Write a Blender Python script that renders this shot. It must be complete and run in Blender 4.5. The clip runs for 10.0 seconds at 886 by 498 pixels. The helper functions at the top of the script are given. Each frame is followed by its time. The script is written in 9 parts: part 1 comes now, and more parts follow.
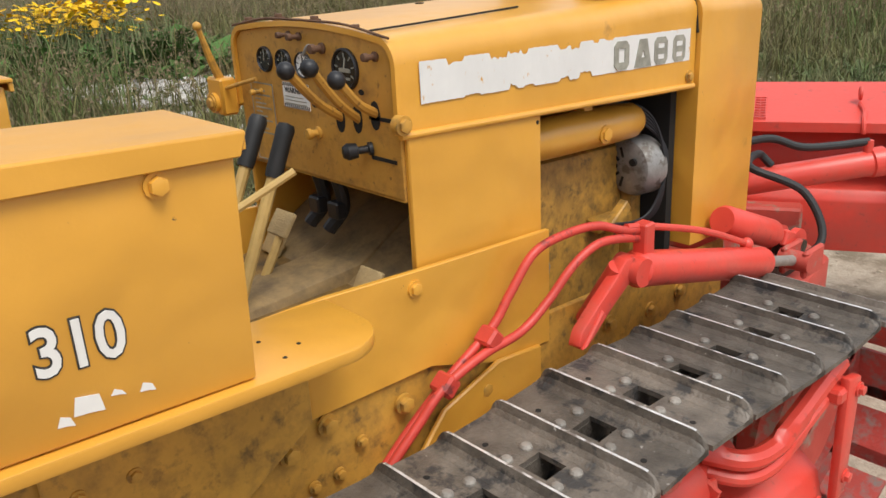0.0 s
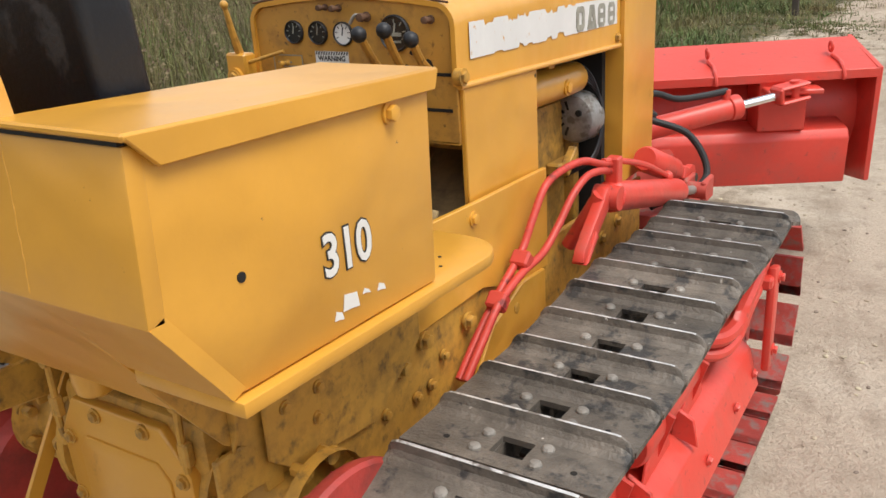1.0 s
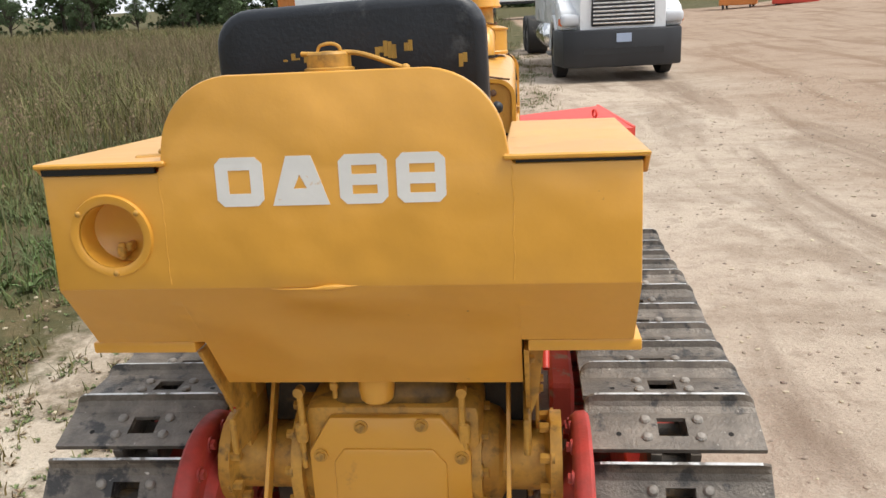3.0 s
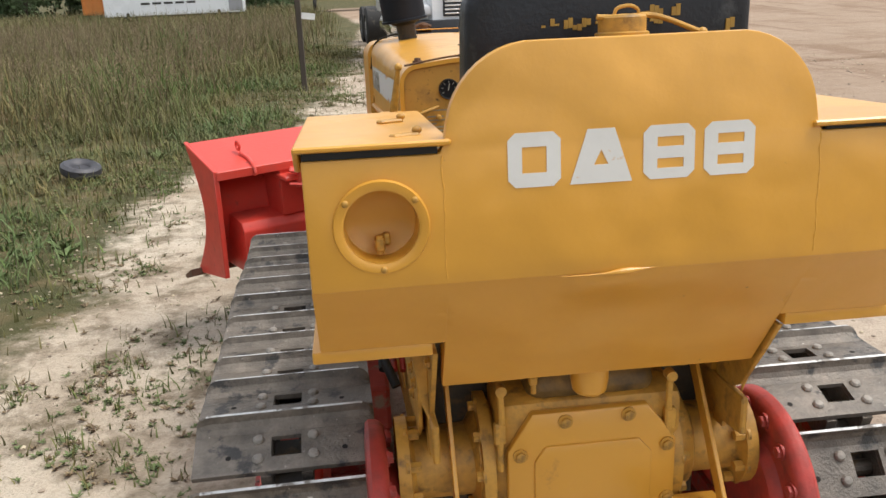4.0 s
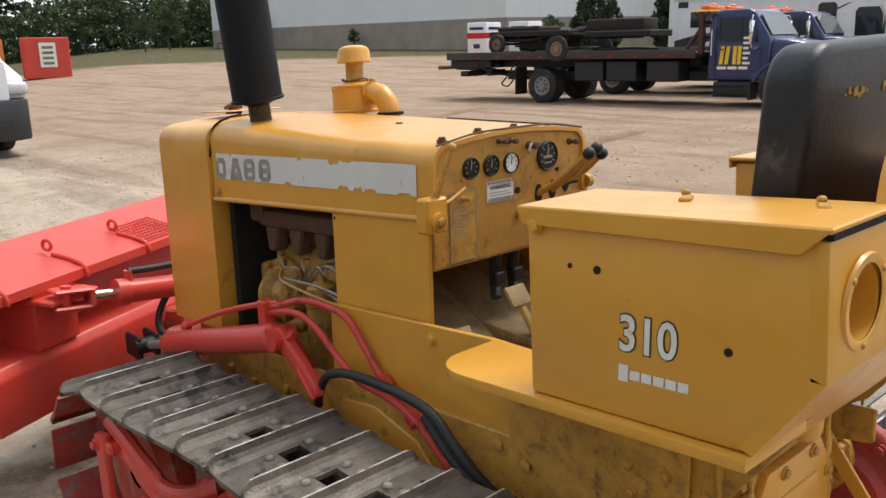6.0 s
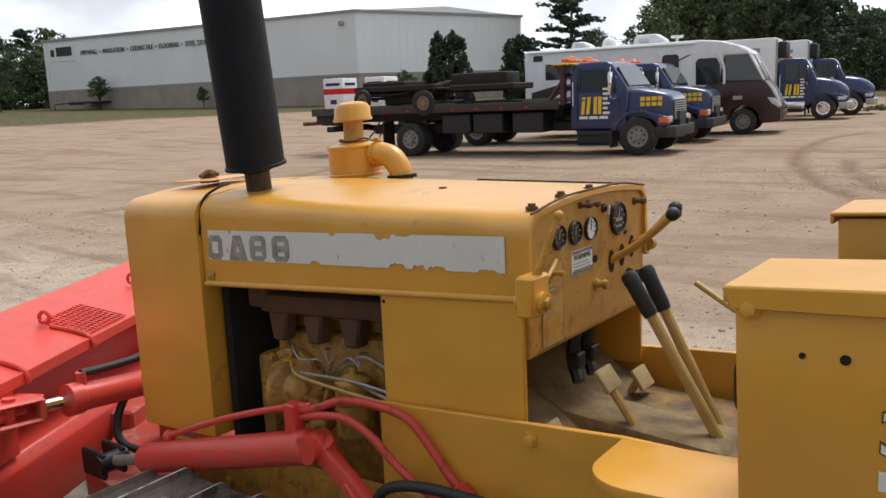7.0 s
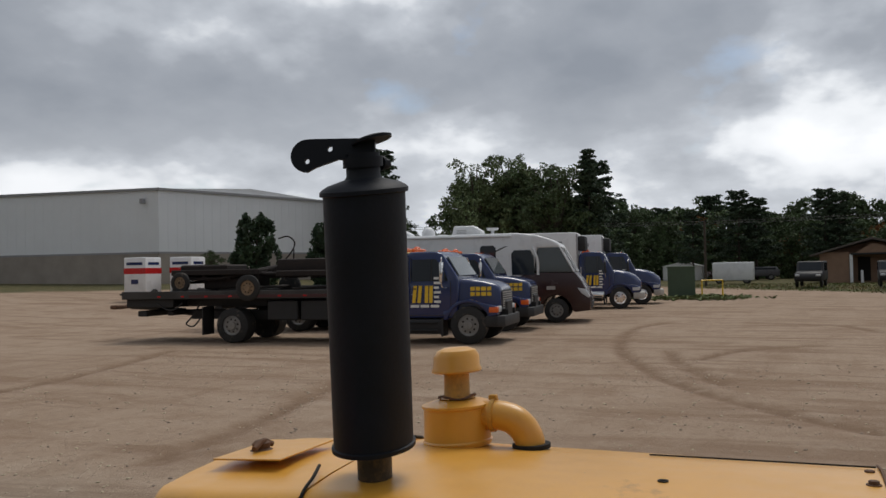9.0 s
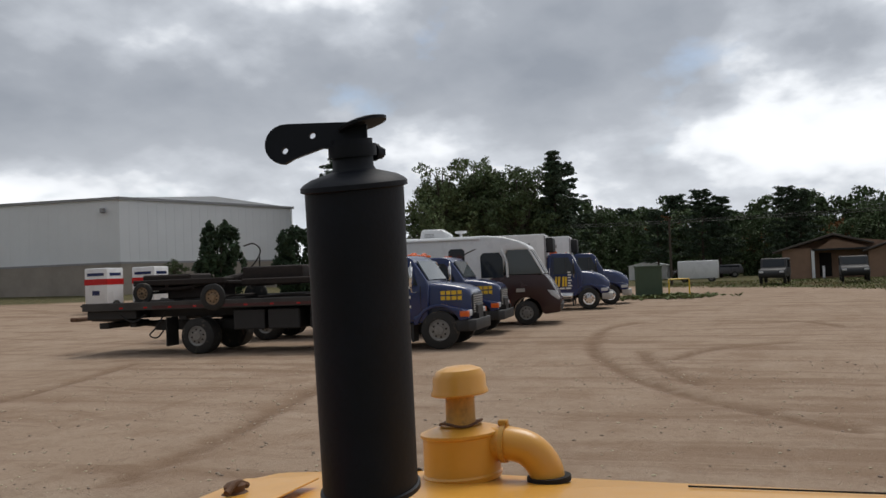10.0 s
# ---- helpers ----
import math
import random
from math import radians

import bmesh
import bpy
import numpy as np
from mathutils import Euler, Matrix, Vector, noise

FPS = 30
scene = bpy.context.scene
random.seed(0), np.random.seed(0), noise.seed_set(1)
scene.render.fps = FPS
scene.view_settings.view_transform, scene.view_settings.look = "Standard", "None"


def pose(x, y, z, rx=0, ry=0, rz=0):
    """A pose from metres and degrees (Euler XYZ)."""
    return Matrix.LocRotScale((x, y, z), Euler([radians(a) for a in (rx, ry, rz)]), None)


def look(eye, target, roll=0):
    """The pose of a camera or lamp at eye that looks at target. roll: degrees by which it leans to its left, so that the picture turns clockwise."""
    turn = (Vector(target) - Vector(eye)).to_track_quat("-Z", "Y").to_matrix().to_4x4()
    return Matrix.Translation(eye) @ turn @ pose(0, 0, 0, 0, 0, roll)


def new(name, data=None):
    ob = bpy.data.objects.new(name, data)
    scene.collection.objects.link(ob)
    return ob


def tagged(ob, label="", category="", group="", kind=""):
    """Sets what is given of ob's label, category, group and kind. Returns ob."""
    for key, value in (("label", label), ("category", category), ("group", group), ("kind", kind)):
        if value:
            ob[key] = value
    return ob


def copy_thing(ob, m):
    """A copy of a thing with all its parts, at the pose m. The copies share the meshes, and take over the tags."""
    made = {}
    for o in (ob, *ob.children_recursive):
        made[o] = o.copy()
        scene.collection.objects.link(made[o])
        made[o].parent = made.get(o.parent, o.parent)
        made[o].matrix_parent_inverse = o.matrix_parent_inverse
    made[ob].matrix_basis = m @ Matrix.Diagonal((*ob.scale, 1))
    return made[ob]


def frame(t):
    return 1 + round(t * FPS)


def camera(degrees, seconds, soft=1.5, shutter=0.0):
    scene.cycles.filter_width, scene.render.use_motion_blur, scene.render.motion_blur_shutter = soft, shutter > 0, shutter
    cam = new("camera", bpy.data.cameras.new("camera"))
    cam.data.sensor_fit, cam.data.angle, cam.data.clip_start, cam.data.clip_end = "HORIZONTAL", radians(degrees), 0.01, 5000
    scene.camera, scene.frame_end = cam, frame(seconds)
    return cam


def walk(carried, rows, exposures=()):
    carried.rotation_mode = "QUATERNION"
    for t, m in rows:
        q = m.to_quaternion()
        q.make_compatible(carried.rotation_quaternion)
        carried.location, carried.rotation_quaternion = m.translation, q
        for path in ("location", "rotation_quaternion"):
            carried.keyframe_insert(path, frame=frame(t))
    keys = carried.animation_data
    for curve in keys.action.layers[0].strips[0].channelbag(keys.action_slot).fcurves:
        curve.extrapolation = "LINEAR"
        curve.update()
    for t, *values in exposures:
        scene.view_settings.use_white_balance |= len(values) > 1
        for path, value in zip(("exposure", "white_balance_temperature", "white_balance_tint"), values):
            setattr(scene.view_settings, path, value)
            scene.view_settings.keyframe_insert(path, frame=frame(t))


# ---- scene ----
cam = camera(55.1, 10.0)
PATH = [
    (0, (1.564, 0.049, 1.672), (0.167, 1.297, 0.972), -2.9),
    (0.5, (1.354, -0.284, 1.676), (0.145, 1.144, 0.972), -2.8),
    (1, (1.3, -0.575, 1.658), (0.29, 0.993, 0.936), -3.6),
    (1.5, (1.176, -0.879, 1.703), (0.346, 0.787, 0.969), -4.6),
    (1.8, (0.986, -1.027, 1.704), (0.288, 0.704, 0.986), -4.2),
    (2, (0.871, -1.109, 1.717), (0.268, 0.663, 1.01), -3.9),
    (2.2, (0.792, -1.203, 1.722), (0.274, 0.601, 1.031), -3.7),
    (3.3, (0.101, -1.463, 1.745), (-0.031, 0.455, 1.193), -2.4),
    (3.5, (-0.085, -1.451, 1.764), (-0.166, 0.467, 1.202), -2.0),
    (4, (-0.457, -1.321, 1.713), (-0.258, 0.575, 1.108), -2.4),
    (4.5, (-0.892, -1.272, 1.712), (-0.318, 0.544, 1.101), -1.5),
    (5, (-1.226, -1.115, 1.734), (-0.382, 0.606, 1.164), -0.6),
    (5.5, (-1.457, -0.781, 1.747), (-0.371, 0.816, 1.23), -0.9),
    (5.7, (-1.585, -0.668, 1.734), (-0.398, 0.862, 1.234), -1.1),
    (6.8, (-1.821, 0.006, 1.752), (-0.296, 1.24, 1.364), -2.3),
    (7, (-1.844, 0.129, 1.752), (-0.284, 1.327, 1.392), -2.5),
    (7.5, (-1.994, 0.441, 1.862), (-0.32, 1.515, 1.652), -3.1),
    (8, (-1.898, 0.766, 1.912), (-0.164, 1.762, 1.865), -4.3),
    (8.5, (-1.869, 1.061, 1.937), (-0.065, 1.924, 1.973), -3.7),
    (9, (-1.793, 1.196, 1.936), (0.041, 1.993, 1.982), -1.1),
    (9.5, (-1.583, 1.271, 1.945), (0.249, 2.068, 2.029), -1.4),
    (10, (-1.562, 1.372, 1.945), (0.302, 2.095, 1.998), -2.3),
]
walk(cam, [(t, look(eye, target, roll)) for t, eye, target, roll in PATH], [(0, 0.5), (3.5, 0.72), (5.5, 0.7), (7.0, 0.4), (7.5, 0.3), (8.0, -0.35), (8.5, -0.65), (9.0, -0.5), (9.5, -0.4), (10, -0.35)])

# ---- sky and sun ----
SUN_AZ, SUN_EL = radians(-8.0), radians(62.0)      # azimuth from +x towards +y
world = bpy.data.worlds.new("world")
scene.world = world
world.use_nodes = True
wn, wl = world.node_tree.nodes, world.node_tree.links
wn.clear()


def wnode(kind, **kw):
    n = wn.new(kind)
    for k, v in kw.items():
        if k == "op":
            n.operation = v
        elif k == "vals":
            for i, x in v.items():
                n.inputs[i].default_value = x
    return n


w_out = wnode("ShaderNodeOutputWorld")
w_bg = wnode("ShaderNodeBackground")
w_sky = wnode("ShaderNodeTexSky")
w_sky.sky_type = "NISHITA"
w_sky.sun_disc = False
w_sky.sun_elevation = SUN_EL
w_sky.sun_rotation = radians(90.0) - SUN_AZ
w_sky.air_density, w_sky.dust_density = 1.0, 1.5
w_skys = wnode("ShaderNodeVectorMath", op="SCALE")
w_skys.inputs["Scale"].default_value = 0.10
wl.new(w_sky.outputs[0], w_skys.inputs[0])
w_tc = wnode("ShaderNodeTexCoord")
w_sep = wnode("ShaderNodeSeparateXYZ")
wl.new(w_tc.outputs["Generated"], w_sep.inputs[0])
w_z = wnode("ShaderNodeMath", op="MAXIMUM", vals={1: 0.0})
wl.new(w_sep.outputs[2], w_z.inputs[0])
w_z2 = wnode("ShaderNodeMath", op="ADD", vals={1: 0.40})
wl.new(w_z.outputs[0], w_z2.inputs[0])
w_dx = wnode("ShaderNodeMath", op="DIVIDE")
w_dy = wnode("ShaderNodeMath", op="DIVIDE")
wl.new(w_sep.outputs[0], w_dx.inputs[0]); wl.new(w_z2.outputs[0], w_dx.inputs[1])
wl.new(w_sep.outputs[1], w_dy.inputs[0]); wl.new(w_z2.outputs[0], w_dy.inputs[1])
w_cmb = wnode("ShaderNodeCombineXYZ")
wl.new(w_dx.outputs[0], w_cmb.inputs[0]); wl.new(w_dy.outputs[0], w_cmb.inputs[1])


def wnoise(scale, detail, rough, dist, off):
    mp = wnode("ShaderNodeMapping")
    mp.inputs["Location"].default_value = off
    wl.new(w_cmb.outputs[0], mp.inputs[0])
    n = wnode("ShaderNodeTexNoise")
    n.inputs["Scale"].default_value = scale
    n.inputs["Detail"].default_value = detail
    n.inputs["Roughness"].default_value = rough
    n.inputs["Distortion"].default_value = dist
    wl.new(mp.outputs[0], n.inputs["Vector"])
    return n.outputs["Fac"]


def wramp(src, stops):
    r = wnode("ShaderNodeValToRGB")
    els = r.color_ramp.elements
    while len(els) < len(stops):
        els.new(0.5)
    for e, (p, c) in zip(els, stops):
        e.position, e.color = p, (*c, 1)
    wl.new(src, r.inputs[0])
    return r.outputs[0]


w_shape = wnode("ShaderNodeMath", op="MULTIPLY_ADD", vals={1: 0.68})
w_fine = wnode("ShaderNodeMath", op="MULTIPLY", vals={1: 0.32})
wl.new(wnoise(1.25, 6, 0.50, 0.0, (2.3, 0.7, 0)), w_shape.inputs[0])
wl.new(wnoise(3.6, 6, 0.50, 0.0, (5.2, 1.3, 0)), w_fine.inputs[0])
wl.new(w_fine.outputs[0], w_shape.inputs[2])
w_big = wramp(w_shape.outputs[0],
              [(0.38, (0.29, 0.32, 0.37)), (0.47, (0.38, 0.41, 0.46)), (0.52, (0.54, 0.575, 0.63)), (0.56, (0.90, 0.93, 0.97)), (0.62, (1.10, 1.12, 1.15))])
w_gap = wramp(wnoise(2.4, 6, 0.5, 0.2, (7.1, 3.9, 0)), [(0.62, (0, 0, 0)), (0.72, (1, 1, 1))])
w_mix = wnode("ShaderNodeMix")
w_mix.data_type = "RGBA"
wl.new(w_gap, w_mix.inputs["Factor"]); wl.new(w_big, w_mix.inputs["A"]); wl.new(w_skys.outputs[0], w_mix.inputs["B"])
# the cloud is brighter round the hidden sun than on the far side of the sky
w_dot = wnode("ShaderNodeVectorMath", op="DOT_PRODUCT")
wl.new(w_tc.outputs["Generated"], w_dot.inputs[0])
w_dot.inputs[1].default_value = (math.cos(SUN_AZ + 0.35) * 0.75, math.sin(SUN_AZ + 0.35) * 0.75, 0.66)
w_gain = wnode("ShaderNodeMapRange", vals={1: -0.7, 2: 1.0, 3: 0.55, 4: 1.44})
wl.new(w_dot.outputs["Value"], w_gain.inputs[0])
wl.new(w_gain.outputs[0], w_bg.inputs["Strength"])
# haze pales the cloud towards the horizon
w_haze = wnode("ShaderNodeMapRange", vals={1: 0.0, 2: 0.22, 3: 0.45, 4: 0.0})
wl.new(w_z.outputs[0], w_haze.inputs[0])
w_pale = wnode("ShaderNodeMix")
w_pale.data_type = "RGBA"
w_pale.inputs["B"].default_value = (0.86, 0.89, 0.93, 1)
wl.new(w_haze.outputs[0], w_pale.inputs["Factor"]); wl.new(w_mix.outputs["Result"], w_pale.inputs["A"])
wl.new(w_pale.outputs["Result"], w_bg.inputs["Color"])
wl.new(w_bg.outputs[0], w_out.inputs[0])

sun = new("sun", bpy.data.lights.new("sun", "SUN"))
sun.data.energy, sun.data.angle, sun.data.color = 2.0, radians(26.0), (1.0, 0.955, 0.885)
sun.matrix_world = look((0, 0, 0), (-math.cos(SUN_AZ) * math.cos(SUN_EL), -math.sin(SUN_AZ) * math.cos(SUN_EL), -math.sin(SUN_EL)))

# ---- materials ----


def pbr(name, base, rough=0.5, metal=0.0, var=0.15, scale=4.0, fine=60.0, bump=0.08, stain=None, amount=0.5, stain_scale=9.0,
        rvar=0.1, wave=0.0, island=0.0, obrand=0.0, coat=0.0, stretch=(1, 1, 1), second=None, amount2=0.4, scale2=20.0, soft=0.08):
    """A painted, metal, wood or earth surface: broad and fine variation, optional stains, fine relief."""
    m = bpy.data.materials.new(name)
    m.use_nodes = True
    nt = m.node_tree
    N, L = nt.nodes, nt.links
    b = N["Principled BSDF"]
    tc = N.new("ShaderNodeTexCoord")
    mp = N.new("ShaderNodeMapping")
    mp.inputs["Scale"].default_value = stretch
    L.new(tc.outputs["Object"], mp.inputs[0])
    if obrand:
        # alike pieces share a mesh, so the wear is shifted from piece to piece
        oj = N.new("ShaderNodeObjectInfo")
        sh = N.new("ShaderNodeVectorMath")
        sh.operation = "SCALE"
        sh.inputs[0].default_value = (7.3, 4.1, 9.7)
        L.new(oj.outputs["Random"], sh.inputs["Scale"])
        L.new(sh.outputs[0], mp.inputs["Location"])

    def tex(s, d=5, r=0.55):
        t = N.new("ShaderNodeTexNoise")
        t.inputs["Scale"].default_value, t.inputs["Detail"].default_value, t.inputs["Roughness"].default_value = s, d, r
        L.new(mp.outputs[0], t.inputs["Vector"])
        return t.outputs["Fac"]

    def mix(f, a, c, mode="MIX"):
        x = N.new("ShaderNodeMix")
        x.data_type, x.blend_type = "RGBA", mode
        for sock, v in ((x.inputs["Factor"], f), (x.inputs["A"], a), (x.inputs["B"], c)):
            if isinstance(v, (int, float)):
                sock.default_value = v
            elif isinstance(v, tuple):
                sock.default_value = (*v, 1)
            else:
                L.new(v, sock)
        return x.outputs["Result"]

    def band(src, lo, hi):
        r = N.new("ShaderNodeMapRange")
        r.inputs["From Min"].default_value, r.inputs["From Max"].default_value = lo, hi
        L.new(src, r.inputs["Value"])
        return r.outputs["Result"]
    big, small = tex(scale), tex(fine, 4, 0.6)
    lo, hi = tuple(c * (1 - var) for c in base), tuple(min(1, c * (1 + var)) for c in base)
    col = mix(band(big, 0.3, 0.7), lo, hi)
    col = mix(band(small, 0.25, 0.75), col, mix(0.5, col, tuple(c * (1 - var) for c in base)))
    ro = None
    if stain:
        f = band(tex(stain_scale, 7, 0.65), 0.66 - 0.3 * amount - soft / 2, 0.66 - 0.3 * amount + soft / 2)
        col = mix(f, col, stain)
        ro = f
    if second:
        col = mix(band(tex(scale2, 6, 0.6), 0.66 - 0.3 * amount2 - soft * 0.4, 0.66 - 0.3 * amount2 + soft * 0.4), col, second)
    if obrand:
        oi = N.new("ShaderNodeObjectInfo")
        hs = N.new("ShaderNodeHueSaturation")
        L.new(col, hs.inputs["Color"])
        r = N.new("ShaderNodeMapRange")
        r.inputs["To Min"].default_value, r.inputs["To Max"].default_value = 1 - obrand, 1 + obrand
        L.new(oi.outputs["Random"], r.inputs["Value"])
        L.new(r.outputs[0], hs.inputs["Value"])
        col = hs.outputs[0]
    if island:
        ge = N.new("ShaderNodeNewGeometry")
        hs = N.new("ShaderNodeHueSaturation")
        L.new(col, hs.inputs["Color"])
        r = N.new("ShaderNodeMapRange")
        r.inputs["To Min"].default_value, r.inputs["To Max"].default_value = 1 - island, 1 + island
        L.new(ge.outputs["Random Per Island"], r.inputs["Value"])
        L.new(r.outputs[0], hs.inputs["Value"])
        r2 = N.new("ShaderNodeMapRange")
        r2.inputs["To Min"].default_value, r2.inputs["To Max"].default_value = 0.5 - 0.04 * island, 0.5 + 0.06 * island
        L.new(ge.outputs["Random Per Island"], r2.inputs["Value"])
        L.new(r2.outputs[0], hs.inputs["Hue"])
        col = hs.outputs[0]
    L.new(col, b.inputs["Base Color"])
    rr = N.new("ShaderNodeMapRange")
    rr.inputs["To Min"].default_value, rr.inputs["To Max"].default_value = max(0.03, rough - rvar), min(1, rough + rvar)
    L.new(big if ro is None else mix(0.5, big, ro), rr.inputs["Value"])
    L.new(rr.outputs[0], b.inputs["Roughness"])
    b.inputs["Metallic"].default_value = metal
    b.inputs["Coat Weight"].default_value, b.inputs["Coat Roughness"].default_value = coat, 0.12 if rough < 0.3 else 0.34
    if bump:
        bp = N.new("ShaderNodeBump")
        bp.inputs["Strength"].default_value, bp.inputs["Distance"].default_value = bump, 0.01
        L.new(small, bp.inputs["Height"])
        L.new(bp.outputs[0], b.inputs["Normal"])
        if wave:
            bw = N.new("ShaderNodeBump")
            bw.inputs["Strength"].default_value, bw.inputs["Distance"].default_value = wave, 0.05
            L.new(tex(4.5, 2, 0.4), bw.inputs["Height"])
            L.new(bw.outputs[0], bp.inputs["Normal"])
    return m


def glass(name, tint=(0.02, 0.025, 0.03), rough=0.05):
    m = bpy.data.materials.new(name)
    m.use_nodes = True
    b = m.node_tree.nodes["Principled BSDF"]
    b.inputs["Base Color"].default_value, b.inputs["Roughness"].default_value = (*tint, 1), rough
    b.inputs["IOR"].default_value = 1.5
    return m


YEL = pbr("yellow_paint", (0.67, 0.325, 0.038), 0.42, var=0.07, scale=2.2, fine=35, bump=0.06, stain=(0.46, 0.225, 0.038), amount=-0.12, stain_scale=5, rvar=0.08, coat=0.45, wave=0.55, second=(0.10, 0.055, 0.025), amount2=-0.28, scale2=46, soft=0.06)
YELD = pbr("dirty_yellow_paint", (0.56, 0.29, 0.045), 0.55, var=0.14, scale=5, fine=50, bump=0.12, stain=(0.30, 0.160, 0.034), amount=0.22, stain_scale=22, soft=0.30, second=(0.06, 0.04, 0.022), amount2=-0.02, scale2=26)
ENG = pbr("oily_yellow_paint", (0.50, 0.265, 0.045), 0.55, var=0.25, scale=9, fine=60, bump=0.15, stain=(0.22, 0.120, 0.030), amount=0.35, stain_scale=24, soft=0.30, second=(0.05, 0.036, 0.02), amount2=0.02, scale2=30)
FLOOR = pbr("dusty_floor_steel", (0.30, 0.20, 0.085), 0.75, var=0.2, scale=9, fine=70, bump=0.2, stain=(0.14, 0.095, 0.05), amount=0.4, stain_scale=16, soft=0.3)
RED = pbr("red_paint", (0.66, 0.060, 0.040), 0.42, var=0.09, scale=4, fine=45, bump=0.06, stain=(0.55, 0.085, 0.06), amount=0.25, stain_scale=9, soft=0.25, second=(0.20, 0.04, 0.03), amount2=-0.16, scale2=34)
REDF = pbr("grimy_red_casting", (0.44, 0.048, 0.036), 0.55, var=0.2, scale=8, fine=60, bump=0.15, stain=(0.16, 0.035, 0.028), amount=0.30, stain_scale=9, soft=0.3)
REDB = pbr("blade_red_paint", (0.66, 0.060, 0.040), 0.45, var=0.10, scale=3, fine=40, bump=0.07, stain=(0.54, 0.075, 0.055), amount=0.25, stain_scale=7, soft=0.25, second=(0.22, 0.05, 0.04), amount2=-0.22, scale2=28)
REDH = pbr("red_hose", (0.55, 0.052, 0.035), 0.5, var=0.15, scale=14, fine=90, bump=0.1, stain=(0.2, 0.03, 0.025), amount=0.15, stain_scale=20)
REDD = pbr("dusty_red_paint", (0.46, 0.065, 0.045), 0.65, var=0.15, scale=7, fine=60, bump=0.12, stain=(0.30, 0.20, 0.15), amount=0.25, stain_scale=10)
STEEL = pbr("worn_track_steel", (0.152, 0.128, 0.104), 0.50, 0.16, var=0.45, scale=16, fine=120, bump=0.35, stain=(0.042, 0.039, 0.037), amount=0.27, stain_scale=11, obrand=0.26, second=(0.46, 0.42, 0.37), amount2=-0.16, scale2=42, soft=0.07)
STEELR = pbr("track_steel_red_overspray", (0.40, 0.055, 0.042), 0.6, 0.1, var=0.25, scale=9, fine=80, bump=0.15, stain=(0.20, 0.16, 0.14), amount=0.30, stain_scale=22, obrand=0.15, soft=0.2)
EDGE = pbr("polished_grouser_edge", (0.70, 0.69, 0.67), 0.42, 0.35, var=0.3, scale=25, fine=120, bump=0.1, stain=(0.2, 0.18, 0.16), amount=0.25, stain_scale=18)
SHOEB = pbr("dusty_bolt_heads", (0.25, 0.225, 0.195), 0.6, 0.2, var=0.3, scale=40, fine=160, bump=0.1, obrand=0.25)
BOLT = pbr("bolt_steel", (0.36, 0.33, 0.29), 0.5, 0.5, var=0.25, scale=40, fine=160, bump=0.1)
CHROME = pbr("chrome", (0.80, 0.80, 0.80), 0.12, 1.0, var=0.03, bump=0.0, rvar=0.03)
ALU = pbr("cast_aluminium", (0.30, 0.29, 0.275), 0.5, 0.4, var=0.3, scale=20, fine=90, bump=0.2, stain=(0.16, 0.14, 0.12), amount=0.3, stain_scale=24)
# near-black: oil grime, and also the painted shade of voids and shoe holes
OILY_SHADE = pbr("oily_grime_and_shade_black", (0.045, 0.032, 0.020), 0.6, var=0.4, scale=14, fine=80, bump=0.25, stain=(0.16, 0.09, 0.025), amount=0.02, stain_scale=18, soft=0.2)
DASHY = pbr("dirty_dash_paint", (0.52, 0.265, 0.045), 0.55, var=0.14, scale=7, fine=60, bump=0.10, stain=(0.30, 0.15, 0.035), amount=0.22, stain_scale=14, soft=0.2, second=(0.07, 0.035, 0.018), amount2=-0.10, scale2=55)
STICKG = pbr("grey_steel_bolt_head", (0.42, 0.40, 0.37), 0.5, 0.3, var=0.3, scale=30)
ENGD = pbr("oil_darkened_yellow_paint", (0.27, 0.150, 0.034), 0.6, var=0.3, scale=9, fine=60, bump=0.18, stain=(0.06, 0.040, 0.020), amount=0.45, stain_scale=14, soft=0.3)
RUST = pbr("rusty_brown_casting", (0.13, 0.066, 0.036), 0.8, 0.1, var=0.3, scale=12, fine=80, bump=0.25)
MUFB = pbr("matt_black_heat_paint", (0.0060, 0.0078, 0.0130), 0.58, var=0.35, scale=9, fine=80, bump=0.08, rvar=0.08)
MUFB.node_tree.nodes["Principled BSDF"].inputs["Specular IOR Level"].default_value = 0.3
BLK = pbr("black_paint", (0.012, 0.012, 0.014), 0.50, var=0.3, scale=8, fine=70, bump=0.06, rvar=0.08)
RUBBER = pbr("black_rubber", (0.018, 0.018, 0.018), 0.6, var=0.3, scale=10, fine=90, bump=0.1)
VINYL = pbr("worn_black_vinyl", (0.010, 0.0125, 0.0175), 0.46, var=0.35, scale=6, fine=110, bump=0.12, stain=(0.045, 0.047, 0.05), amount=0.12, stain_scale=9)
SCUFF = pbr("scuffed_yellow_patch", (0.42, 0.24, 0.04), 0.6, var=0.3, scale=30, fine=120, bump=0.1)
DARK = pbr("dark_recess", (0.012, 0.010, 0.008), 0.9, var=0.3, bump=0.0)
WHITEP = pbr("worn_white_decal", (0.72, 0.70, 0.66), 0.5, var=0.06, scale=9, fine=60, bump=0.04, stain=(0.62, 0.33, 0.06), amount=-0.02, stain_scale=22)
STRIPE = pbr("peeling_white_stripe", (0.70, 0.69, 0.66), 0.5, var=0.06, scale=7, fine=50, bump=0.05, stain=(0.60, 0.31, 0.045), amount=0.02, stain_scale=34, soft=0.05, stretch=(1, 1, 0.7))
INK = pbr("faded_black_ink", (0.035, 0.032, 0.028), 0.6, var=0.3, scale=30, bump=0.02)
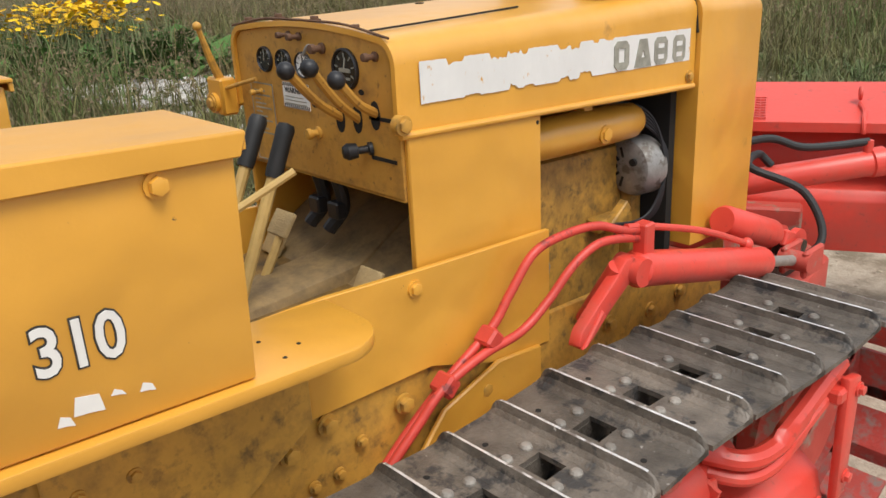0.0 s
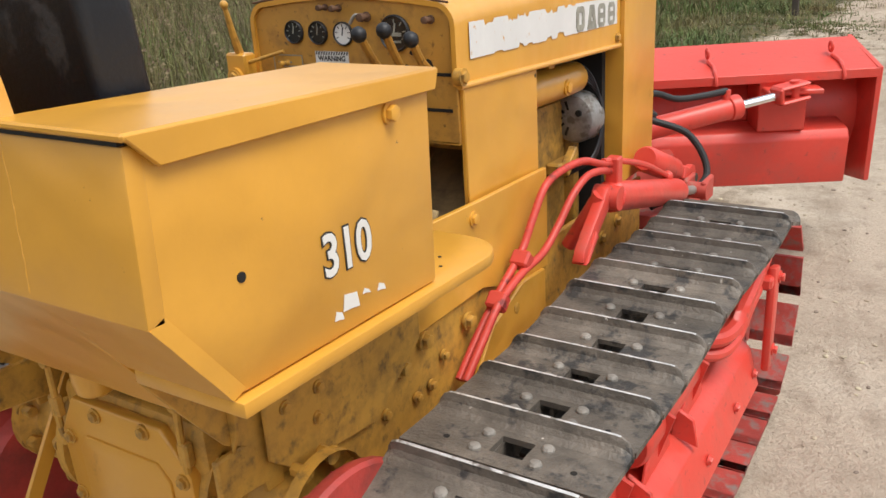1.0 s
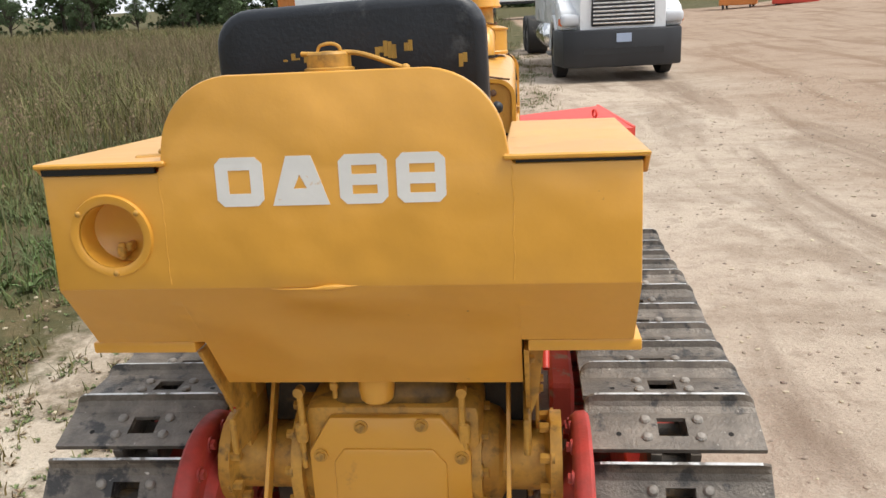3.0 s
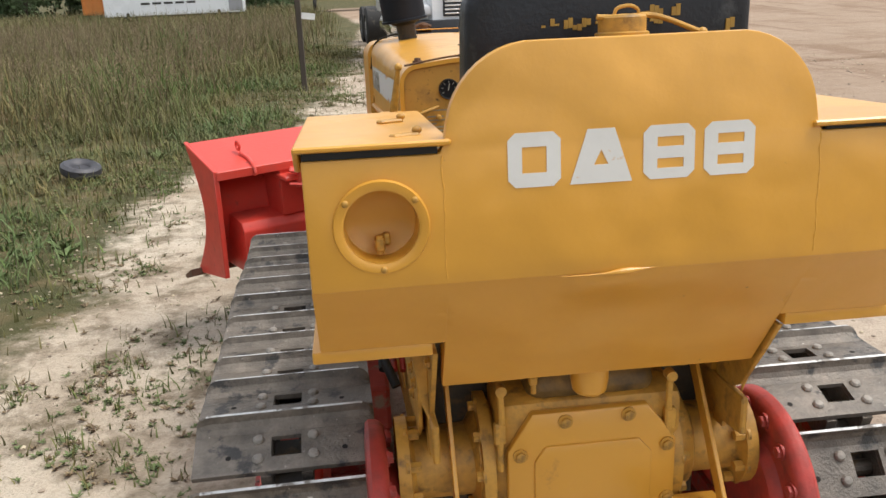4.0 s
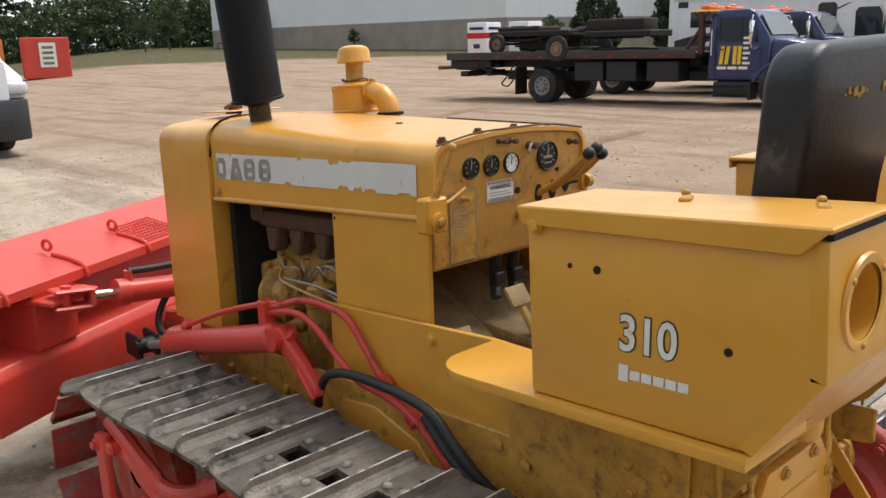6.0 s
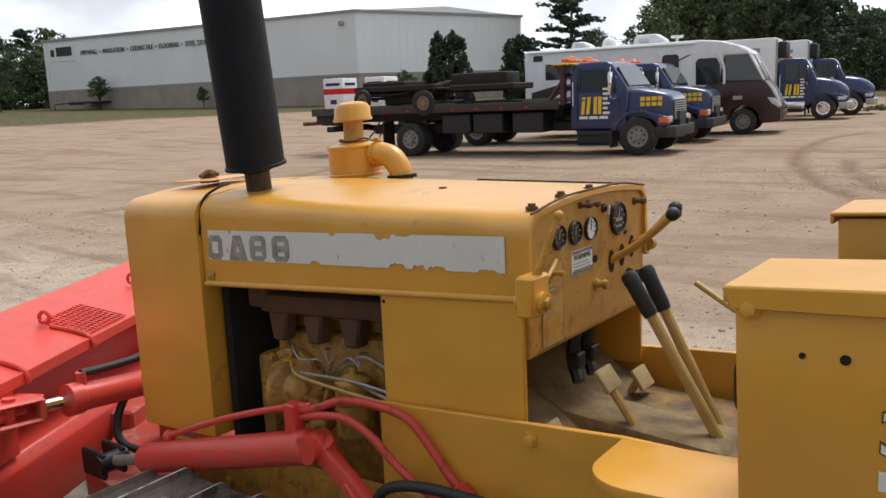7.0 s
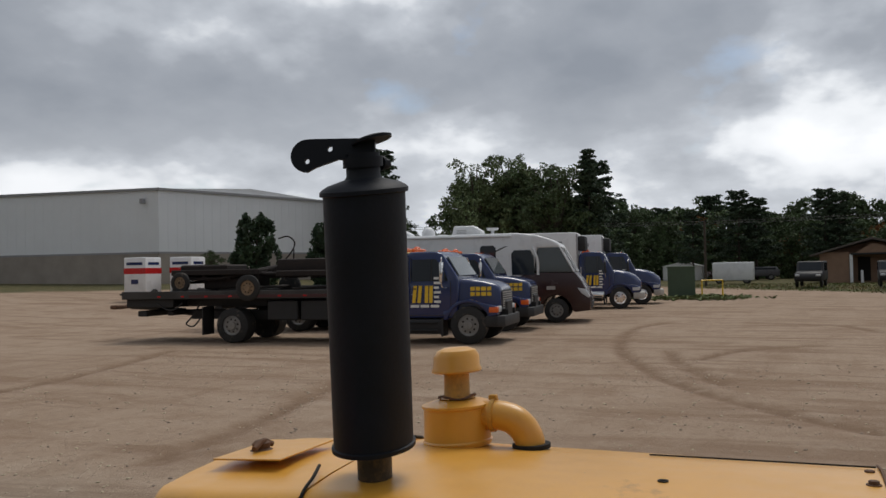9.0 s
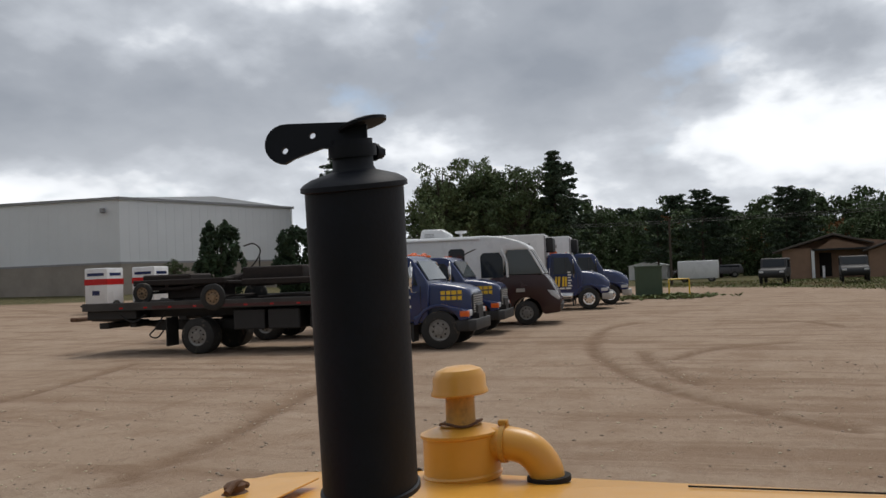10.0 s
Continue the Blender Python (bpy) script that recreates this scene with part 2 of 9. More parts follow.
INKG = pbr("faded_grey_ink", (0.31, 0.30, 0.245), 0.6, var=0.35, scale=30, fine=90, bump=0.02)
WHITEPAPER = pbr("white_label", (0.75, 0.75, 0.73), 0.5, var=0.05, scale=20, bump=0.02)
DIAL = pbr("black_dial", (0.015, 0.016, 0.018), 0.25, var=0.2, bump=0.0)
WHITED = pbr("white_dial", (0.8, 0.8, 0.78), 0.3, var=0.05, bump=0.0)
TAN = pbr("pale_lever_paint", (0.50, 0.33, 0.11), 0.5, var=0.15, scale=18, bump=0.1)
PEDAL = pbr("checkered_pedal", (0.42, 0.30, 0.14), 0.7, var=0.2, scale=30, fine=200, bump=0.5)

# ---- shape helpers ----
SLOPE = 0.055      # the bodywork drops towards the nose by this much per metre
SKEW = 0.027       # and the hood sits a little askew to the frame, by this much per metre forward of the dash
askew = lambda y: -SKEW * max(0.0, y - 1.0)


def bx(bm, x0, x1, y0, y1, z0, z1, bev=0.0, seg=1):
    """An axis-aligned block added to bm, bevelled by bev."""
    t = bmesh.new()
    bmesh.ops.create_cube(t, size=1)
    for v in t.verts:
        v.co = Vector(((x0 + x1) / 2 + v.co.x * (x1 - x0), (y0 + y1) / 2 + v.co.y * (y1 - y0), (z0 + z1) / 2 + v.co.z * (z1 - z0)))
    if bev:
        bmesh.ops.bevel(t, geom=t.edges[:], offset=bev, segments=seg, affect="EDGES", profile=0.5)
    return merge(bm, t)


def merge(bm, t, m=None):
    if m is not None:
        bmesh.ops.transform(t, matrix=m, verts=t.verts[:])
    me = bpy.data.meshes.new("tmp")
    t.to_mesh(me)
    t.free()
    bm.from_mesh(me)
    bpy.data.meshes.remove(me)
    return bm


def obx(bm, m, sx, sy, sz, bev=0.0, seg=1):
    """A block of that size centred on the pose m."""
    t = bmesh.new()
    bx(t, -sx / 2, sx / 2, -sy / 2, sy / 2, -sz / 2, sz / 2, bev, seg)
    return merge(bm, t, m)


def frame_to(p0, p1):
    d = Vector(p1) - Vector(p0)
    return Matrix.Translation(Vector(p0)) @ d.to_track_quat("Z", "Y").to_matrix().to_4x4(), d.length


def cyl(bm, p0, p1, r0, r1=None, seg=20, caps=True, bev=0.0):
    """A round bar from p0 to p1."""
    r1 = r0 if r1 is None else r1
    m, h = frame_to(p0, p1)
    t = bmesh.new()
    bmesh.ops.create_cone(t, cap_ends=caps, segments=seg, radius1=r0, radius2=r1, depth=h)
    bmesh.ops.translate(t, vec=(0, 0, h / 2), verts=t.verts[:])
    if bev and caps:
        es = [e for e in t.edges if len(e.link_faces) == 2 and any(len(f.verts) > 4 for f in e.link_faces)]
        bmesh.ops.bevel(t, geom=es, offset=bev, segments=2, affect="EDGES", profile=0.5)
    return merge(bm, t, m)


def lathe(bm, p0, p1, prof, seg=24):
    """A turned shape about the line p0-p1; prof: (distance along it, radius)."""
    m, _ = frame_to(p0, p1)
    t = bmesh.new()
    rings = []
    for z, r in prof:
        if r < 1e-5:
            rings.append([t.verts.new((0, 0, z))])
        else:
            rings.append([t.verts.new((r * math.cos(2 * math.pi * i / seg), r * math.sin(2 * math.pi * i / seg), z)) for i in range(seg)])
    for a, b in zip(rings, rings[1:]):
        for i in range(seg):
            j = (i + 1) % seg
            if len(a) == 1 and len(b) == 1:
                continue
            if len(a) == 1:
                t.faces.new((a[0], b[i], b[j]))
            elif len(b) == 1:
                t.faces.new((a[i], a[j], b[0]))
            else:
                t.faces.new((a[i], a[j], b[j], b[i]))
    bmesh.ops.recalc_face_normals(t, faces=t.faces[:])
    return merge(bm, t, m)


def smooth_path(pts, n=8):
    """Catmull-Rom through the points."""
    P = [Vector(p) for p in pts]
    P = [2 * P[0] - P[1]] + P + [2 * P[-1] - P[-2]]
    out = []
    for i in range(1, len(P) - 2):
        a, b, c, d = P[i - 1:i + 3]
        for k in range(n):
            t = k / n
            out.append(0.5 * ((2 * b) + (c - a) * t + (2 * a - 5 * b + 4 * c - d) * t * t + (3 * b - a - 3 * c + d) * t ** 3))
    out.append(P[-2])
    return out


def tube(bm, pts, r, seg=10, n=8, straight=False):
    """A hose, pipe or wire along the points."""
    P = [Vector(p) for p in pts] if straight else smooth_path(pts, n)
    t = bmesh.new()
    rings, side = [], None
    for i, p in enumerate(P):
        d = (P[min(i + 1, len(P) - 1)] - P[max(i - 1, 0)]).normalized()
        if side is None:
            side = d.orthogonal().normalized()
        side = (side - d * side.dot(d)).normalized()
        up = d.cross(side)
        rr = r(i / (len(P) - 1)) if callable(r) else r
        rings.append([t.verts.new(p + rr * (side * math.cos(2 * math.pi * k / seg) + up * math.sin(2 * math.pi * k / seg))) for k in range(seg)])
    for a, b in zip(rings, rings[1:]):
        for k in range(seg):
            t.faces.new((a[k], a[(k + 1) % seg], b[(k + 1) % seg], b[k]))
    t.faces.new(rings[0][::-1]); t.faces.new(rings[-1])
    bmesh.ops.recalc_face_normals(t, faces=t.faces[:])
    return merge(bm, t)


def prism(bm, prof, a, b, axis="x", bev=0.0, seg=1):
    """The outline prof swept from a to b along an axis. Outlines: (y, z) for x, (x, z) for y, (x, y) for z."""
    put = {"x": lambda u, v, w: (w, u, v), "y": lambda u, v, w: (u, w, v), "z": lambda u, v, w: (u, v, w)}[axis]
    t = bmesh.new()
    va = [t.verts.new(put(u, v, a)) for u, v in prof]
    vb = [t.verts.new(put(u, v, b)) for u, v in prof]
    n = len(prof)
    fa, fb = t.faces.new(va), t.faces.new(vb)
    for i in range(n):
        t.faces.new((va[i], va[(i + 1) % n], vb[(i + 1) % n], vb[i]))
    bmesh.ops.recalc_face_normals(t, faces=t.faces[:])
    if bev:
        es = [e for e in t.edges if e.calc_face_angle(0) > 0.6]
        bmesh.ops.bevel(t, geom=es, offset=bev, segments=seg, affect="EDGES", profile=0.5)
    big = [f for f in t.faces if len(f.verts) > 4]
    if big:
        bmesh.ops.triangulate(t, faces=big)
    return merge(bm, t)


def ball(bm, c, r, sub=2, sq=(1, 1, 1)):
    t = bmesh.new()
    bmesh.ops.create_icosphere(t, subdivisions=sub, radius=r)
    for v in t.verts:
        v.co = Vector((v.co.x * sq[0] + c[0], v.co.y * sq[1] + c[1], v.co.z * sq[2] + c[2]))
    return merge(bm, t)


def hexbolt(bm, p, n, r=0.012, h=0.010, washer=True):
    """A hexagon head on a washer at p, standing along n."""
    p, n = Vector(p), Vector(n).normalized()
    if washer:
        cyl(bm, p - n * 0.004, p + n * 0.003, r * 1.55, seg=12)
    cyl(bm, p, p + n * h, r * 1.1, seg=6, bev=0.0012)
    return bm


def arc(cx, cy, r, a0, a1, n):
    return [(cx + r * math.cos(radians(a0 + (a1 - a0) * i / n)), cy + r * math.sin(radians(a0 + (a1 - a0) * i / n))) for i in range(n + 1)]


def mesh_of(name, bm, material, shear=False, flat=False, angle=35):
    if shear:
        for v in bm.verts:
            v.co.z -= SLOPE * v.co.y
            v.co.x += askew(v.co.y)
    me = bpy.data.meshes.new(name)
    bm.to_mesh(me)
    bm.free()
    for m in (material if isinstance(material, (list, tuple)) else [material]):
        me.materials.append(m)
    if not flat:
        for p in me.polygons:
            p.use_smooth = True
        me.set_sharp_from_angle(angle=radians(angle))
    return me


def part(name, bm, material, parent, label="", shear=False, flat=False, angle=35):
    ob = new(name, mesh_of(name, bm, material, shear, flat, angle))
    ob.parent = parent
    if label:
        tagged(ob, label)
    return ob


def pieces(name, bm, material, parent, label="", **kw):
    """Every separate piece of bm as a part of its own."""
    bm.verts.index_update()
    seen = set()
    for v0 in list(bm.verts):
        if v0.index in seen:
            continue
        todo, comp = [v0], []
        seen.add(v0.index)
        while todo:
            v = todo.pop()
            comp.append(v)
            for e in v.link_edges:
                w = e.other_vert(v)
                if w.index not in seen:
                    seen.add(w.index)
                    todo.append(w)
        t = bmesh.new()
        vm = {v.index: t.verts.new(v.co) for v in comp}
        for f in {f for v in comp for f in v.link_faces}:
            t.faces.new([vm[v.index] for v in f.verts])
        bmesh.ops.recalc_face_normals(t, faces=t.faces[:])
        part(name, t, material, parent, label, **kw)
    bm.free()


def thing(name, label, category, group="", kind="", at=None):
    ob = new(name)
    ob.empty_display_size = 0.1
    if at is not None:
        ob.matrix_world = at
    return tagged(ob, label, category, group, kind)


def B():
    return bmesh.new()


def text_mesh(body, size, depth=0.0015, outline=0.0, align="CENTER", wide=1.0):
    """Letters with the built-in font as a bmesh, lying in the xy plane."""
    cu = bpy.data.curves.new("letters", "FONT")
    cu.body, cu.size, cu.extrude, cu.align_x, cu.align_y, cu.offset = body, size, depth, align, "CENTER", outline
    cu.resolution_u = 3
    ob = bpy.data.objects.new("letters", cu)
    scene.collection.objects.link(ob)
    me = bpy.data.meshes.new_from_object(ob.evaluated_get(bpy.context.evaluated_depsgraph_get()))
    bm = B()
    bm.from_mesh(me)
    bmesh.ops.scale(bm, vec=(wide, 1, 1), verts=bm.verts[:])
    bpy.data.objects.remove(ob)
    bpy.data.meshes.remove(me)
    bpy.data.curves.remove(cu)
    return bm


def cut(bm, cutter):
    """bm less cutter, as a new bmesh."""
    obs = []
    for b in (bm, cutter):
        me = bpy.data.meshes.new("tmp")
        b.to_mesh(me)
        b.free()
        ob = bpy.data.objects.new("tmp", me)
        scene.collection.objects.link(ob)
        obs.append(ob)
    md = obs[0].modifiers.new("cut", "BOOLEAN")
    md.operation, md.object, md.solver = "DIFFERENCE", obs[1], "EXACT"
    me = bpy.data.meshes.new_from_object(obs[0].evaluated_get(bpy.context.evaluated_depsgraph_get()))
    out = B()
    out.from_mesh(me)
    for o in obs:
        d = o.data
        bpy.data.objects.remove(o)
        bpy.data.meshes.remove(d)
    bpy.data.meshes.remove(me)
    return out


def loft(bm, sections, closed=True, caps=True):
    """Skins outlines of equal count: each section is a list of 3D points."""
    t = B()
    rings = [[t.verts.new(p) for p in s] for s in sections]
    n = len(rings[0])
    for a, b in zip(rings, rings[1:]):
        for i in range(n if closed else n - 1):
            t.faces.new((a[i], a[(i + 1) % n], b[(i + 1) % n], b[i]))
    if caps and closed:
        f = [t.faces.new(rings[0]), t.faces.new(rings[-1])]
        bmesh.ops.triangulate(t, faces=f)
    bmesh.ops.recalc_face_normals(t, faces=t.faces[:])
    return merge(bm, t)


# ---- the bulldozer ----
dozer = thing("bulldozer", "old yellow crawler bulldozer with red blade and worn steel tracks", "bulldozer")
BX, LIDZ, BOXZ, CREASE = 0.536, 1.468, 1.094, 1.24


def hexes(parent, pts, n, r=0.011, material=None, shear=True, h=0.010):
    for p in pts:
        b = B()
        hexbolt(b, (0, 0, 0), n, r, h)
        ob = part("bolt", b, material or YELD, parent, flat=False)
        ob.location = (p[0] + (askew(p[1]) if shear else 0), p[1], p[2] - (SLOPE * p[1] if shear else 0))


# fuel tank across the rear
b = B()
outline = [(-BX, 1.235), (-BX, 1.452), (-0.318, 1.452), (-0.311, 1.468)] + arc(-0.165, 1.477, 0.142, 170, 95, 9) + arc(0.165, 1.477, 0.142, 85, 10, 9) + [(0.311, 1.468), (0.318, 1.452), (BX, 1.452), (BX, 1.235)]
t = B()
prism(t, outline, -0.008, 0.02, "y", 0.004, 2)
for v in t.verts:
    v.co.y -= 0.014 * max(0, min(1, (1.47 - v.co.z) / 0.25))
merge(b, t)
prism(b, [(-0.311, 1.30), (-0.311, 1.465)] + arc(-0.165, 1.477, 0.1415, 172, 95, 9) + arc(0.165, 1.477, 0.1415, 85, 8, 9) + [(0.311, 1.465), (0.311, 1.30)], 0.018, 0.125, "y", 0.006, 2)
slant = lambda z: -0.022 + (1.24 - z) * 0.727
def dent(x, z):
    """Outward dents along the crease and hollows below it."""
    k = max(0.0, min(1.0, (1.236 - z) / 0.018))
    d = 0.009 * math.exp(-((x + 0.03) / 0.075) ** 2 - ((z - 1.212) / 0.022) ** 2) + 0.004 * math.exp(-((x - 0.10) / 0.05) ** 2 - ((z - 1.205) / 0.02) ** 2)
    d -= 0.008 * math.exp(-((x + 0.05) / 0.12) ** 2 - ((z - 1.135) / 0.05) ** 2) + 0.006 * math.exp(-((x - 0.20) / 0.08) ** 2 - ((z - 1.10) / 0.06) ** 2)
    return k * (d + 0.0025 * noise.noise((x * 9, z * 14, 3.0)))


secs = []
for x in [-BX, -0.50, -0.46, -0.42, -0.38, -0.34, -0.3125] + [-0.312 + 0.634 * i / 40 for i in range(41)] + [0.3225, 0.36, 0.40, 0.44, 0.48, 0.51, BX]:
    zb = 0.962 if -0.3124 < x < 0.3224 else BOXZ - 0.002
    zs = [1.236 + (zb - 1.236) * i / 18 for i in range(19)]
    secs.append([(x, slant(z) - dent(x, z), z) for z in zs] + [(x, slant(z) + 0.024, z + 0.010) for z in reversed(zs)])
loft(b, secs)
bx(b, -0.29, 0.30, 0.21, 0.27, 0.98, 1.28)
c = B()
cyl(c, (-0.417, -0.2, 1.339), (-0.417, 0.06, 1.339), 0.060, seg=40)
b = cut(b, c)
tank = part("fuel_tank", b, YEL, dozer, "yellow painted steel fuel tank with dented lower panel", shear=True, angle=40)
b = B()
tube(b, [(x, slant(1.236) - 0.0005 - 0.004 * math.exp(-((x + 0.06) / 0.07) ** 2), 1.236 + 0.003 * math.sin(x * 17)) for x in np.linspace(-0.125, 0.05, 20)], lambda t: 0.0005 + 0.007 * math.sin(math.pi * min(1, max(0, t))) ** 2 * (0.6 + 0.4 * math.cos(t * 9)), 10, 3)
part("bent_fold", b, YEL, tank, "bulged fold along the dented crease", shear=True)
b = B()
lathe(b, (-0.004, 0.062, 1.612), (-0.004, 0.062, 1.7), [(0, 0), (0, 0.044), (0.010, 0.044), (0.012, 0.039), (0.034, 0.039), (0.038, 0.036), (0.040, 0)], 28)
cap = part("filler_cap", b, YELD, tank, "round yellow filler cap with wire handle", shear=True)
b = B()
tube(b, [(-0.05, 0.050, 1.648), (-0.01, 0.050, 1.646), (0.05, 0.055, 1.646), (0.130, 0.060, 1.617)], 0.0045, 8)
tube(b, [(-0.022, 0.052, 1.646), (-0.016, 0.052, 1.660), (0.004, 0.052, 1.664), (0.018, 0.052, 1.658), (0.020, 0.052, 1.646)], 0.003, 6)
ball(b, (0.132, 0.06, 1.616), 0.009, 2)
part("cap_handle", b, YELD, tank, "bent wire cap handle", shear=True)


def block_letter(kind, w=0.086, h=0.088, t=0.023):
    """Plain stencilled shapes standing for the maker's mark."""
    q = B()
    y0, y1 = -0.0155, -0.0125
    c = 0.012
    if kind == 1:
        prism(q, [(0, 0), (w * 0.34, h), (w * 0.60, h), (w * 0.60, h * 0.62), (w * 0.46, h * 0.34), (w * 0.60, h * 0.34), (w * 0.60, 0)], y0, y1, "y")
        prism(q, [(w * 0.60, 0), (w * 0.60, h * 0.34), (w * 0.74, h * 0.34), (w * 0.60, h * 0.62), (w * 0.60, h), (w * 0.86, h), (w * 1.2, 0)], y0, y1, "y")
        return q
    o = [(c, 0), (0, c), (0, h - c), (c, h), (w - c, h), (w, h - c), (w, c), (w - c, 0)]
    bars = ((t, w - t, t, h - t),) if kind == 0 else ((t, w - t * 0.8, h * 0.20, h * 0.38), (t, w - t * 0.8, h * 0.60, h * 0.78))
    prism(q, o, y0, y1, "y")
    k = B()
    for (xa, xb, za, zb) in bars:
        bx(k, xa, xb, y0 - 0.01, y1 + 0.01, za, zb)
    q = cut(q, k)
    return q


for k, (kind, x) in enumerate(((0, -0.210), (1, -0.109), (2, 0.013), (3, 0.115))):
    b = block_letter(kind)
    bmesh.ops.translate(b, vec=(x, 0.0, 1.388), verts=b.verts[:])
    for v in b.verts:
        v.co.y += 0.0064 - 0.014 * max(0, min(1, (1.47 - v.co.z) / 0.25))
    part("stencil_block", b, WHITEP, tank, "worn white stencilled block shape", shear=True, flat=True)

for sx in (1, -1):
    b = B()
    rs = random.Random(31 + sx)
    tube(b, [(sx * 0.3155 + rs.uniform(-0.0015, 0.0015), -0.0075 - 0.014 * max(0, min(1, (1.47 - z) / 0.25)), z) for z in np.linspace(1.245, 1.45, 16)], lambda t: 0.0013 + 0.0005 * math.sin(t * 60), 6, 3)
    tagged(part("weld_seam", b, YEL, tank, "rough weld seam", shear=True), kind="stuff")

# side boxes with lids, on the fenders
for sx in (1, -1):
    b = B()
    fy = 0.597 if sx > 0 else 0.560
    prism(b, [(0.0, CREASE), (0.012, 1.452), (fy, 1.452), (fy - 0.012, BOXZ), (0.106, BOXZ)], sx * 0.313, sx * (BX - 0.0005), "x", 0.006, 2)
    if sx < 0:
        c = B()
        cyl(c, (-0.417, -0.2, 1.339), (-0.417, 0.055, 1.339), 0.060, seg=40)
        b = cut(b, c)
    box = part("side_box", b, YEL, dozer, "yellow sheet steel tool box" if sx > 0 else "yellow sheet steel battery box with round lamp opening", shear=True, angle=40)
    b = B()
    x0, x1 = sorted((sx * 0.300, sx * 0.548))
    bx(b, x0, x1, -0.016, fy + 0.015, 1.458, 1.468, 0.003)
    xa, xb = sorted((sx * 0.5385, sx * 0.5485))
    prism(b, [(-0.016, 1.466), (fy + 0.015, 1.466), (fy + 0.003, 1.432), (0.028, 1.424)], xa, xb, "x", 0.002)
    bx(b, x0 + 0.004, x1 - 0.004, fy + 0.005, fy + 0.015, 1.440, 1.462, 0.002)
    if sx < 0:
        for v in b.verts:
            v.co.z += 0.006 * (1 - v.co.y / fy)
    lid = part("lid", b, YEL, box, "hinged lid with folded lip", shear=True)
    b = B()
    bx(b, *sorted((sx * 0.322, sx * 0.534)), -0.0125, -0.002, 1.4525, 1.4585 if sx > 0 else 1.4640)
    part("lid_gap", b, DARK, box, "dark gap under the lid", shear=True)
    hexes(box, [(sx * (BX + 0.001), 0.480 if sx > 0 else 0.535, 1.412 if sx > 0 else 1.432)], (sx, 0, 0), 0.012, YEL, h=0.014)
    b = B()
    for (hy, hz, hr) in (((0.131, 1.254, 0.0075),) if sx > 0 else ((0.135, 1.258, 0.0075), (0.455, 1.362, 0.005), (0.394, 1.361, 0.008))):
        cyl(b, (sx * (BX - 0.004), hy, hz), (sx * (BX + 0.0012), hy, hz), hr, seg=14)
    pieces("drilled_hole", b, DARK, box, "drilled hole", shear=True)
    # number in outlined figures, and a scraped decal below
    rot = pose(0, 0, 0, 90, 0, 90) if sx > 0 else pose(0, 0, 0, 90, 0, -90)
    yc, zc = (0.347, 1.226) if sx > 0 else (0.285, 1.252)
    for off, matl, dx, dep in ((0.0044, INK, 0.0006, 0.0006), (0.0016, WHITEP, 0.0016, 0.0008)):
        t = text_mesh("310", 0.092, dep, off, wide=0.86)
        b = B()
        merge(b, t, Matrix.Translation((sx * (BX + dx), yc, zc)) @ rot)
        part("number", b, matl, box, "white number 310 with black outline", shear=True, flat=True)
    b = B()
    if sx > 0:
        for (y0, y1, z0, z1) in ((0.322, 0.362, 1.128, 1.158), (0.372, 0.392, 1.140, 1.152), (0.410, 0.432, 1.132, 1.148), (0.300, 0.322, 1.120, 1.138)):
            prism(b, [(y0, z0 + 0.004), (y0 + 0.006, z1), (y1 - 0.004, z1 - 0.005), (y1, z0), ((y0 + y1) / 2, z0 + 0.003)], BX + 0.0002, BX + 0.0014, "x")
    else:
        for i in range(6):
            y1 = 0.342 - i * 0.024
            bx(b, -BX - 0.0014, -BX - 0.0002, y1 - 0.020, y1, 1.165 + (0.006 if i else 0), 1.196 - (0.008 if i else 0), 0.0)
    pieces("worn_decal", b, WHITEP, box, "scraped white decal remains", shear=True, flat=True)

# lamp opening in the left box
b = B()
lathe(b, (-0.417, -0.022, 1.339), (-0.417, 0.1, 1.339), [(0.002, 0.061), (0.000, 0.064), (0.000, 0.076), (0.006, 0.0785), (0.010, 0.076), (0.010, 0.0605), (0.055, 0.0585), (0.068, 0.040), (0.071, 0.0)], 44)
ring = part("lamp_ring", b, YEL, dozer, "round yellow lamp bezel without its lamp", shear=True)
for ang in (-90, 38, 142):
    q = (-0.417 + 0.070 * math.cos(radians(ang)), -0.0225, 1.339 + 0.070 * math.sin(radians(ang)))
    b = B()
    ball(b, (0, 0, 0), 0.006, 2, (1, 0.6, 1))
    part("screw", b, YELD, ring).location = (q[0], q[1], q[2] - SLOPE * q[1])
b = B()
bx(b, -0.428, -0.412, 0.012, 0.05, 1.290, 1.312, 0.003); bx(b, -0.414, -0.402, 0.020, 0.046, 1.300, 1.318, 0.003)
cyl(b, (-0.420, 0.02, 1.285), (-0.420, 0.02, 1.318), 0.006, seg=10)
part("lamp_socket", b, YELD, ring, "bare lamp socket", shear=True)

